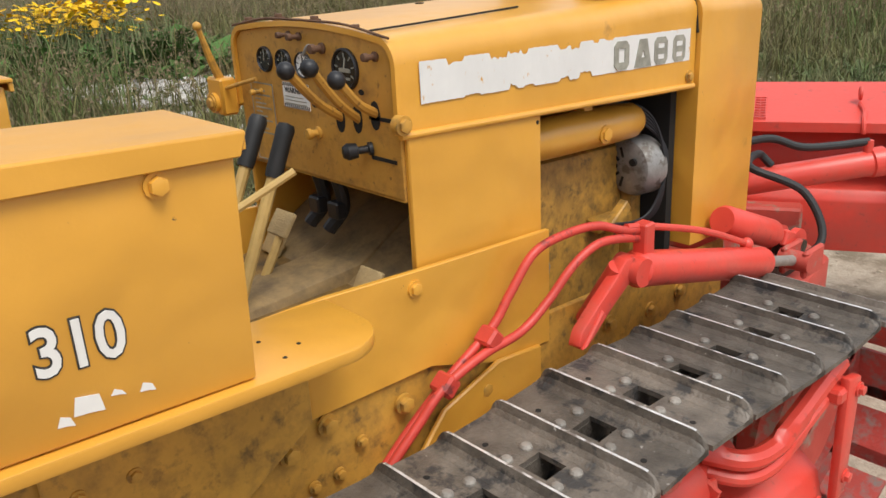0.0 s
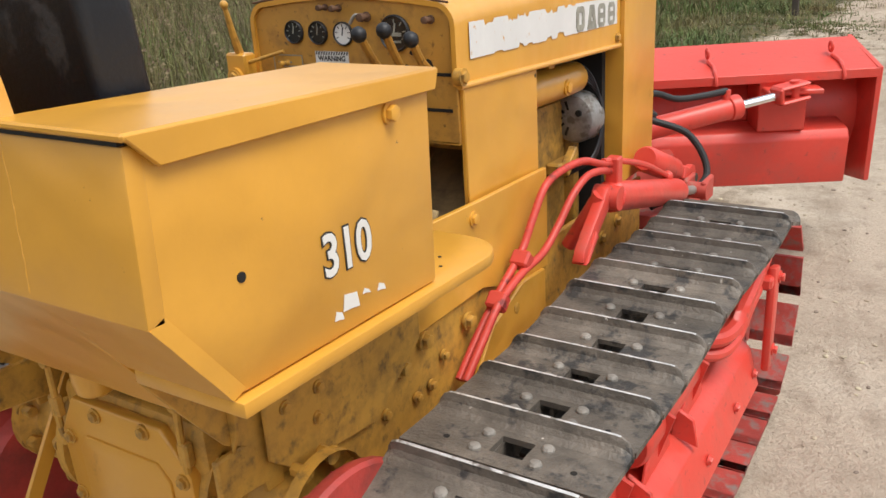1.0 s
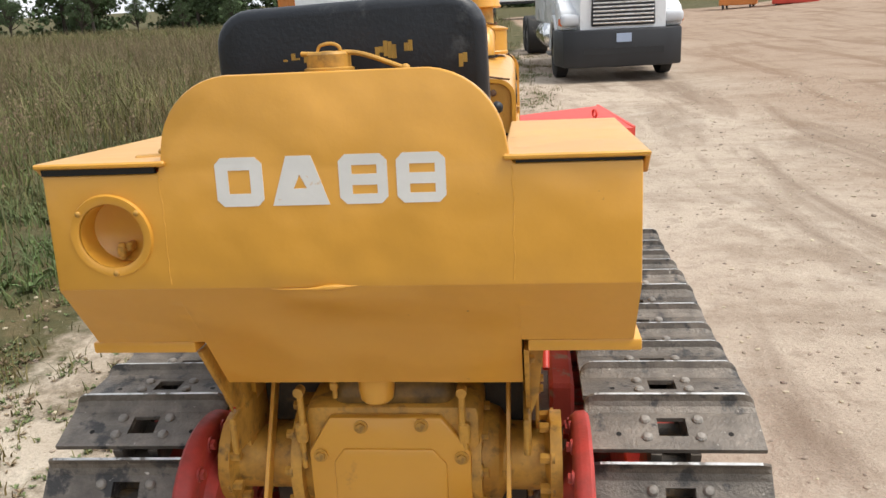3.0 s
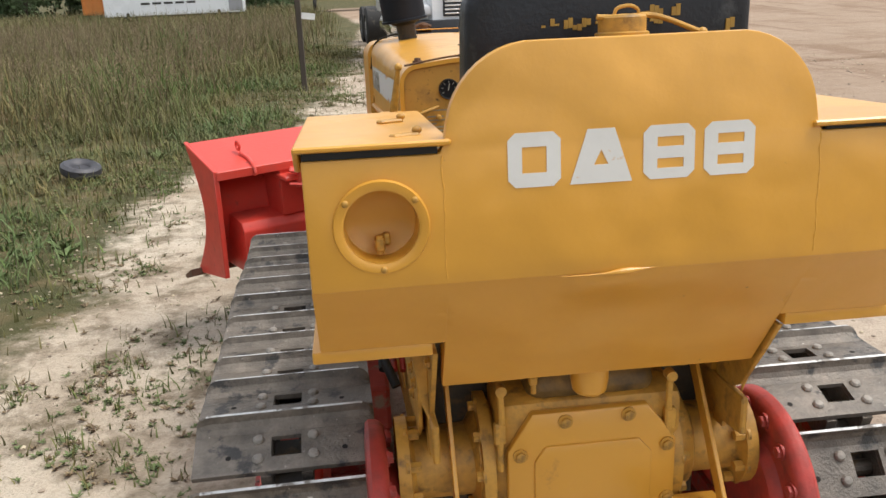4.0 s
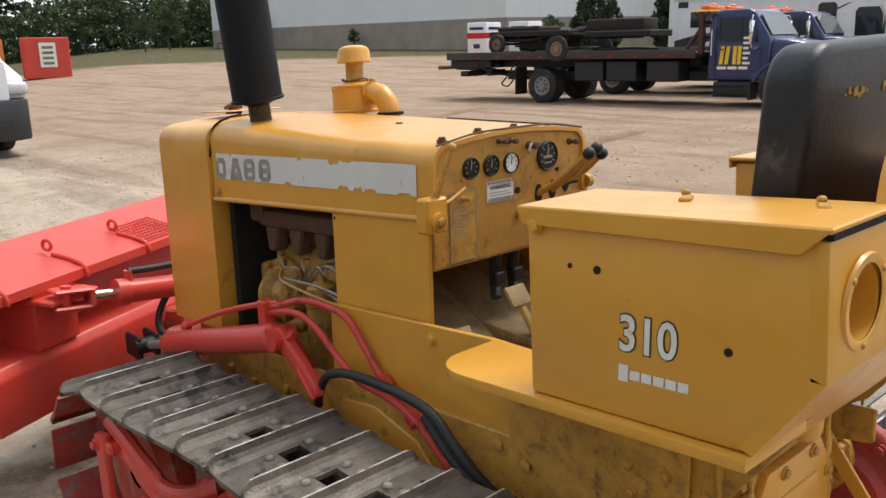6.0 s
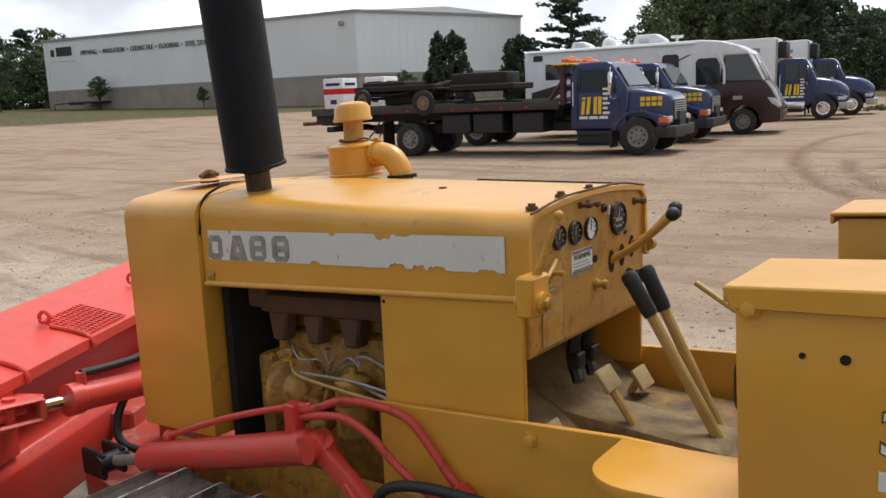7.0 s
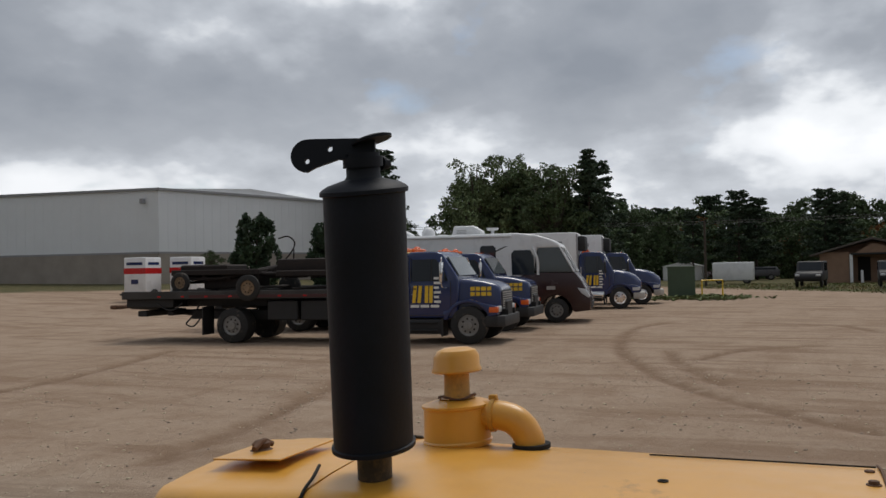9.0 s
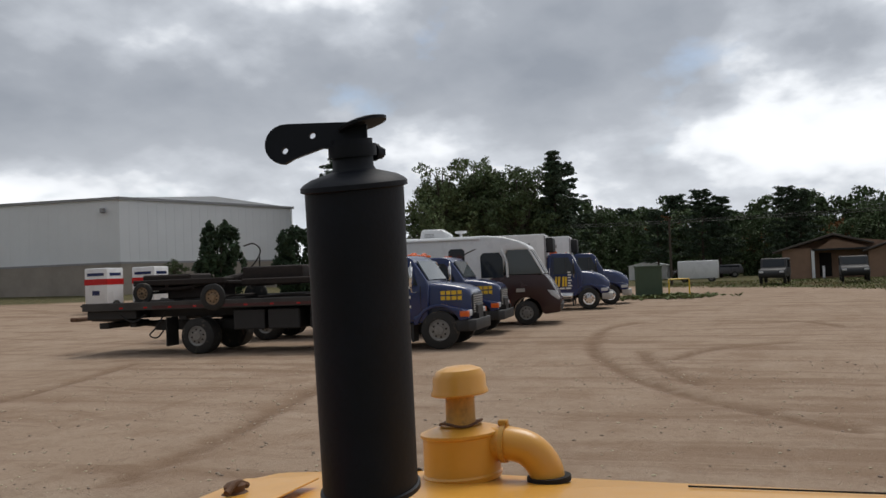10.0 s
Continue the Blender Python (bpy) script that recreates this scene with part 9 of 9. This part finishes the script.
gr = part("grille", b, BLACKV, mk, "dark grille")
for i in range(8):
    b = B()
    bx(b, -0.57, 0.57, 1.36, 1.395, 1.075 + i * 0.074, 1.105 + i * 0.074, 0.006)
    part("grille_bar", b, CHROME, gr, "chrome grille bar")
b = B()
prism(b, [(-0.08, 1.78), (-0.05, 1.83), (0, 1.81), (0.05, 1.83), (0.08, 1.78), (0, 1.73)], 1.28, 1.33, "y")
lathe(b, (0, 1.15, 1.90), (0, 1.15, 2.1), [(0, 0.05), (0.04, 0.03), (0.12, 0.035), (0.14, 0)], 10)
part("emblem", b, CHROME, gr, "plain chrome emblem")
b = B()
o = [(-1.22, 0.62), (-1.12, 1.28), (-0.85, 1.46), (0.85, 1.46), (1.12, 1.28), (1.22, 0.62), (1.22, 0.3), (0.95, 0.3), (0.9, 1.2), (-0.9, 1.2), (-0.95, 0.3), (-1.22, 0.3)]
prism(b, o, 0.28, 0.98, "z", 0.04, 2)
bp_ = part("bumper", b, GREYB, mk, "dark grey moulded bumper")
b = B()
bx(b, -0.75, 0.75, 1.455, 1.47, 0.52, 0.64, 0.0)
part("bumper_slot", b, BLACKV, bp_, flat=True)
b = B()
bx(b, -0.14, 0.14, 1.46, 1.475, 0.74, 0.90)
part("number_plate", b, pbr("plate_blue_white", (0.35, 0.42, 0.55), 0.4, var=0.1), bp_, "pale blue plate", flat=True)
for sd in (1, -1):
    b = B()
    bx(b, *sorted((sd * 0.78, sd * 1.16)), 0.95, 1.30, 1.05, 1.28, 0.08, 3)
    part("headlamp", b, CLEARL, mk, "clear headlamp with amber corner")
    b = B()
    bx(b, *sorted((sd * 1.08, sd * 1.175)), 0.85, 1.20, 1.06, 1.20, 0.03, 2)
    part("corner_lamp", b, ORANGE, mk, "amber corner lamp")
    b = B()
    o = [(0.72 * math.cos(radians(a)), 0.52 + 0.74 * math.sin(radians(a))) for a in range(0, 181, 15)] + [(0.60 * math.cos(radians(a)), 0.52 + 0.60 * math.sin(radians(a))) for a in range(180, -1, -15)]
    prism(b, o, sd * 0.80, sd * 1.20, "x", 0.02)
    prism(b, [(0.55, 0.95), (1.15, 0.98), (1.1, 1.35), (0.3, 1.65), (-0.3, 1.55), (0.2, 1.2)], sd * 0.80, sd * 1.16, "x", 0.06, 2)
    part("fender", b, WHITEV, mk, "white front fender")
    wheel(mk, sd * 1.19, 0.0, 0.52, 0.29, sd, CHROME)
    for y in (-7.4, -8.7):
        wheel(mk, sd * 1.22, y, 0.52, 0.28, sd, RIM, True)
    b = B()
    cyl(b, (sd * 0.95, -3.6, 0.75), (sd * 0.95, -1.7, 0.75), 0.30, seg=24, bev=0.03)
    part("fuel_tank", b, CHROME, mk, "polished fuel tank")
    b = B()
    bx(b, *sorted((sd * 0.75, sd * 1.2)), -1.5, -0.9, 0.38, 0.44, 0.01); bx(b, *sorted((sd * 0.95, sd * 1.2)), -1.6, -0.75, 0.75, 0.80, 0.01)
    part("step", b, ALU, mk, "aluminium step")
    b = B()
    prism(b, [(-2.9, 1.95), (-2.9, 2.75), (-2.0, 2.75), (-1.6, 2.15), (-1.6, 1.95)], sd * 1.102, sd * 1.112, "x")
    part("side_window", b, GLASSD, cab, "side window", flat=True)
    b = B()
    merge(b, text_mesh("848", 0.22, 0.004), Matrix.Translation((sd * 0.985, 0.15, 1.82)) @ pose(0, 0, 0, 90 - 20, 0, 90 if sd > 0 else -90))
    part("fleet_number", b, INK, mk, "dark fleet number 848", flat=True)
b = B()
for sd in (1, -1):
    bx(b, sd * 0.42 - 0.05, sd * 0.42 + 0.05, -9.6, 1.0, 0.72, 0.98)
bx(b, -0.5, 0.5, -8.4, -7.4, 1.0, 1.12, 0.03)
part("chassis_rail", b, BLACKV, mk, "chassis rails and coupling")

# trailers, boxes, small far things
wb = thing("box_trailer", "plain white box trailer standing in the grass", "trailer", at=pose(-10.2, 53.5, 0, 0, 0, 4))
b = B()
bx(b, -4.0, 4.0, -1.3, 1.3, 0.35, 3.4, 0.03)
bd = part("box_body", b, WHITEV, wb, "white box body")
b = B()
for i in range(5):
    bx(b, -1.9 + i * 0.65, -1.4 + i * 0.65, -1.312, -1.303, 0.98, 1.10)
part("lettering_bars", b, INK, bd, "small dark unreadable lettering", flat=True)
b = B()
bx(b, 3.1, 3.9, -1.315, -1.303, 0.45, 3.3)
part("door_panel", b, TRIM, bd, "grey door panel", flat=True)
for x in (-2.6, 2.6):
    wheel(wb, x, -1.0, 0.36, 0.2, 1)
b = B()
bx(b, -3.8, 3.8, -1.1, 1.1, 0.22, 0.36)
part("skid_base", b, BLACKV, wb)
wt = thing("box_trailer", "white box trailer at the yard's far side", "trailer", at=pose(0.2, 58.0, 0, 0, 0, 3))
b = B()
bx(b, -4.6, 4.6, -1.3, 1.3, 1.15, 3.9, 0.03)
part("box_body", b, WHITEV, wt)
b = B()
bx(b, -4.6, 4.6, -1.28, 1.28, 1.0, 1.14)
part("underframe", b, BLACKV, wt)
for x in (-3.4, -2.2, 3.8):
    wheel(wt, x, -1.0, 0.5, 0.25, 1)
ORB = pbr("orange_box_paint", (0.62, 0.22, 0.05), 0.5, var=0.12, scale=1.5, bump=0.03)
RDB = pbr("red_box_paint", (0.58, 0.06, 0.035), 0.5, var=0.1, scale=1.5, bump=0.03)
for (x, y, w, h, mt, lb) in ((16.2, 53.6, 2.6, 2.65, RDB, "red wheeled container with a pale poster"), (13.3, 55.5, 2.2, 2.6, ORB, "plain orange wheeled steel container"), (-16.6, 62, 2.2, 2.6, ORB, "orange container beside the trees")):
    cbx = thing("wheeled_container", lb, "container", "coloured containers", at=pose(x, y, 0, 0, 0, -16))
    b = B()
    bx(b, -w / 2, w / 2, -1.0, 1.0, 0.30, h, 0.04)
    for i in range(4):
        bx(b, -w / 2 + 0.15 + i * (w - 0.3) / 3 - 0.04, -w / 2 + 0.15 + i * (w - 0.3) / 3 + 0.04, -1.04, -0.99, 0.34, h - 0.05)
    cbd = part("container_body", b, mt, cbx, "ribbed painted steel body")
    if mt is RDB:
        b = B()
        bx(b, -0.35, 0.55, -1.062, -1.048, 0.95, 2.35)
        ps = part("poster", b, WHITEPAPER, cbx, "pale poster with green print", flat=True)
        b = B()
        for i in range(4):
            bx(b, -0.2, 0.4, -1.070, -1.063, 1.1 + i * 0.3, 1.25 + i * 0.3)
        part("poster_bars", b, WEED, ps, flat=True)
    for xx in (-w / 2 + 0.3, w / 2 - 0.3):
        wheel(cbx, xx, -0.85, 0.20, 0.12, 1); wheel(cbx, xx, 0.85, 0.20, 0.12, -1)
for k, (x, y, rz) in enumerate(((34.6, 35.1, 98), (36.5, 33.6, 98))):
    uh = thing("cargo_trailer", "white cargo trailer with a red band", "trailer", "rental trailers", at=pose(x, y, rise(x, y), 0, 0, rz))
    b = B()
    bx(b, -0.68, 0.68, -0.74, 0.74, 0.45, 2.40, 0.06, 2)
    ub = part("trailer_body", b, WHITEV, uh, "white trailer body")
    b = B()
    bx(b, -0.688, 0.688, -0.748, 0.748, 1.50, 1.82)
    part("red_band", b, REDLENS, ub, "red band", flat=True)
    b = B()
    for sd in (1, -1):
        bx(b, *sorted((sd * 0.683, sd * 0.692)), -0.50, 0.50, 1.98, 2.14)
        bx(b, -0.50, 0.50, *sorted((sd * 0.743, sd * 0.752)), 1.98, 2.14)
        bx(b, -0.22, 0.22, *sorted((sd * 0.743, sd * 0.752)), 0.95, 1.20)
    pieces("dark_mark", b, BLUE, ub, "plain dark mark", flat=True)
    wheel(uh, 0.80, 0, 0.33, 0.18, 1); wheel(uh, -0.80, 0, 0.33, 0.18, -1)
    b = B()
    bx(b, -0.70, 0.70, -0.7, 0.7, 0.33, 0.46); tube(b, [(0, 0.7, 0.42), (0, 2.0, 0.42)], 0.05, 6, straight=True)
    part("trailer_frame", b, BLACKV, uh)
ft = thing("flatbed_trailer", "low black flatbed trailer on the grass", "trailer", at=pose(48.7, 79.5, rise(48.7, 79.5), 0, 0, -31))
b = B()
bx(b, -5.0, 5.0, -1.1, 1.1, 0.62, 0.80, 0.02); bx(b, -5.0, -3.5, -1.1, 1.1, 0.5, 0.62)
tube(b, [(-5, 0, 0.7), (-6.3, 0, 0.6), (-6.3, 0, 0.0)], 0.06, 6, straight=True)
part("trailer_deck", b, BLACKV, ft)
b = B()
for x in (0.3, 1.3):
    cyl(b, (x, -1.2, 0.36), (x, 1.2, 0.36), 0.36, seg=20)
part("trailer_tyres", b, TYRE, ft)
b = B()
for x in (0.3, 1.3):
    cyl(b, (x, -1.215, 0.36), (x, 1.215, 0.36), 0.2, seg=16)
part("trailer_rims", b, WHITEV, ft)

# house, parked cars, pole, switch boxes on the far side
TANW = pbr("tan_brick_wall", (0.27, 0.17, 0.115), 0.9, var=0.15, scale=1.5, fine=20, bump=0.1)
ROOFB = pbr("brown_shingles", (0.10, 0.085, 0.075), 0.9, var=0.2, scale=2, fine=20, bump=0.2)
hs = thing("house", "low tan building with a wide gable and porch", "house", at=pose(80.4, -3.6, 0.25, 0, 0, -4))
b = B()
prism(b, [(4.2, -0.4), (4.2, 2.3), (0, 3.42), (-9.0, 2.3), (-9.0, -0.4)], 1.2, 12.0, "x")
bx(b, -0.2, 1.3, 1.85, 4.2, -0.4, 2.45)
part("wall", b, TANW, hs, "tan gable wall")
b = B()
prism(b, [(5.0, 2.08), (0, 3.52), (-3.2, 2.66), (-3.2, 2.80), (0, 3.70), (5.0, 2.24)], -0.6, 12.4, "x", 0.02)
part("roof", b, ROOFB, hs, "brown low-pitched gable roof", flat=True)
b = B()
prism(b, [(1.4, 2.32), (0, 3.20), (-2.6, 2.45), (-2.6, 2.32)], -0.35, -0.15, "x")
part("gable_infill", b, TANW, hs, "tan gable infill over the porch", flat=True)
b = B()
bx(b, -0.5, 0.9, -2.9, 1.7, 2.20, 2.36, 0.02)
part("porch_beam", b, BLACKV, hs, "dark porch beam", flat=True)
b = B()
bx(b, 1.14, 1.2, 0.2, 1.2, -0.1, 2.0)
part("door", b, DARK, hs, "dark doorway", flat=True)
b = B()
bx(b, -0.42, -0.28, 1.55, 1.80, -0.4, 2.25)
bx(b, -0.42, -0.28, 0.75, 0.95, -0.4, 0.85)
pieces("porch_post", b, WHITEV, hs, "pale porch post")
# wing on the far side with its own gable
b = B()
prism(b, [(-2.7, -0.4), (-2.7, 2.0), (-5.2, 2.9), (-9.2, 1.9), (-9.2, -0.4)], -1.6, 1.3, "x")
part("wing_wall", b, TANW, hs, "tan gabled wing")
b = B()
prism(b, [(-2.3, 1.95), (-5.2, 3.0), (-9.6, 1.85), (-9.6, 2.0), (-5.2, 3.15), (-2.3, 2.1)], -2.0, 1.6, "x", 0.02)
part("wing_roof", b, ROOFB, hs, "brown wing roof", flat=True)
b = B()
bx(b, -1.64, -1.58, -6.0, -4.9, -0.1, 1.35)
part("window", b, GLASSD, hs, "dark window", flat=True)


def car(name, label, at, paint, tall=1.75, suv=True):
    ob = thing(name, label, "car", "cars by the house", at=at)
    b = B()
    prof = [(-2.3, 0.45), (-2.35, 1.0), (-2.2, 1.15), (-2.05, tall), (0.45, tall), (0.72, 1.14), (2.1, 1.04), (2.3, 0.75), (2.25, 0.42)]
    prism(b, prof, -0.92, 0.92, "x", 0.10, 2)
    part("body", b, paint, ob, "dark car body")
    b = B()
    for sd in (1, -1):
        prism(b, [(-1.9, 1.15), (-1.85, tall - 0.12), (0.36, tall - 0.12), (0.58, 1.17)], sd * 0.921, sd * 0.93, "x")
    pieces("side_window", b, GLASSD, ob, "dark windows", flat=True)
    b = B()
    obx(b, Matrix.Translation((0, 0.60, (tall + 1.14) / 2)) @ pose(0, 0, 0, math.degrees(math.atan2(0.27, tall - 1.14)), 0, 0), 1.5, 0.02, (tall - 1.14) * 0.86)
    part("windscreen", b, GLASSD, ob, "windscreen", flat=True)
    for sd in (1, -1):
        for y in (1.45, -1.4):
            wheel(ob, sd * 0.93, y, 0.36, 0.22, sd)
        b = B()
        bx(b, sd * 0.7 - 0.16, sd * 0.7 + 0.16, 2.2, 2.3, 0.78, 0.92, 0.03)
        part("headlamp", b, CLEARL, ob)
    return ob


DKC = pbr("dark_car_paint", (0.008, 0.008, 0.010), 0.55, var=0.1, scale=2, bump=0.0)
car("sport_utility_car", "black sport utility car beside the house", pose(66.5, 1.30, 0.1, 0, 0, 84), DKC, 1.85)
car("sport_utility_car", "black pickup-like car in front of the house", pose(66.0, -4.0, 0.1, 0, 0, 88), DKC, 1.80)
car("parked_car", "grey car parked beyond the grass", pose(98.0, 6.9, 0, 0, 0, 10), pbr("grey_car_paint", (0.10, 0.10, 0.11), 0.3, var=0.1), 1.45)
car("parked_car", "dark red car parked beyond the grass", pose(99.0, 9.9, 0, 0, 0, 20), MAROON, 1.45)
pl_ = thing("utility_pole", "wooden utility pole with wires", "pole", at=pose(73, 9.5, 0))
b = B()
cyl(b, (0, 0, -0.2), (0, 0, 5.6), 0.12, 0.09, 10)
part("pole", b, BARK, pl_)
b = B()
for dz in (5.3, 5.5):
    tube(b, [(0, 40, dz + 0.8), (0, 0, dz), (4, -40, dz + 0.6)], 0.018, 5)
pieces("wire", b, BLACKV, pl_)
GRNB = pbr("green_cabinet_paint", (0.055, 0.085, 0.05), 0.5, var=0.1, scale=2)
sw = thing("switch_cabinet", "green electrical cabinet in the weeds", "cabinet", at=pose(48.2, 8.1, 0, 0, 0, 8))
b = B()
bx(b, -0.7, 0.7, -0.75, 0.75, 0, 1.75, 0.04)
bx(b, -0.76, 0.76, -0.8, 0.8, 1.72, 1.80, 0.02)
part("cabinet_body", b, GRNB, sw)
b = B()
tube(b, [(-0.8, -1.1, 0), (-0.8, -1.1, 1.0), (-0.8, -2.2, 1.0), (-0.8, -2.2, 0)], 0.05, 8, straight=True)
part("guard_rail", b, YELT, sw, "yellow guard rail")
tufts("cabinet_weeds", [(47.2 + 1.3 * rg.randn(), 7.2 + 1.3 * rg.randn()) for _ in range(420)], WEED, 31, 0.22, "weeds round the cabinet")
ws = thing("white_shed", "small white shed beyond the grass", "shed", at=pose(102, 15.2, 0, 0, 0, 0))
b = B()
bx(b, -1.5, 1.5, -2.2, 2.2, 0, 1.7, 0.02)
prism(b, [(-2.4, 1.65), (0, 2.2), (2.4, 1.65)], -1.6, 1.6, "x")
part("shed_body", b, WHITEV, ws)
ws2 = thing("white_van", "white van beyond the grass", "van", at=pose(82, 8.0, 0, 0, 0, 0))
b = B()
bx(b, -1.0, 1.0, -1.8, 1.8, 0.3, 2.0, 0.1, 2)
part("van_body", b, WHITEV, ws2)
for sd in (1, -1):
    wheel(ws2, sd * 1.0, 1.2, 0.33, 0.2, sd); wheel(ws2, sd * 1.0, -1.2, 0.33, 0.2, sd)
fp = thing("fence_post", "weathered wooden post with a small white tag", "post", at=pose(-1.15, 13.4, 0))
b = B()
bx(b, -0.045, 0.045, -0.045, 0.045, -0.1, 1.75, 0.008)
part("post", b, BARK, fp)
b = B()
obx(b, pose(0.16, 0, 1.22, 0, 8, 0), 0.22, 0.012, 0.10)
part("tag", b, WHITEPAPER, fp, "small white tag")
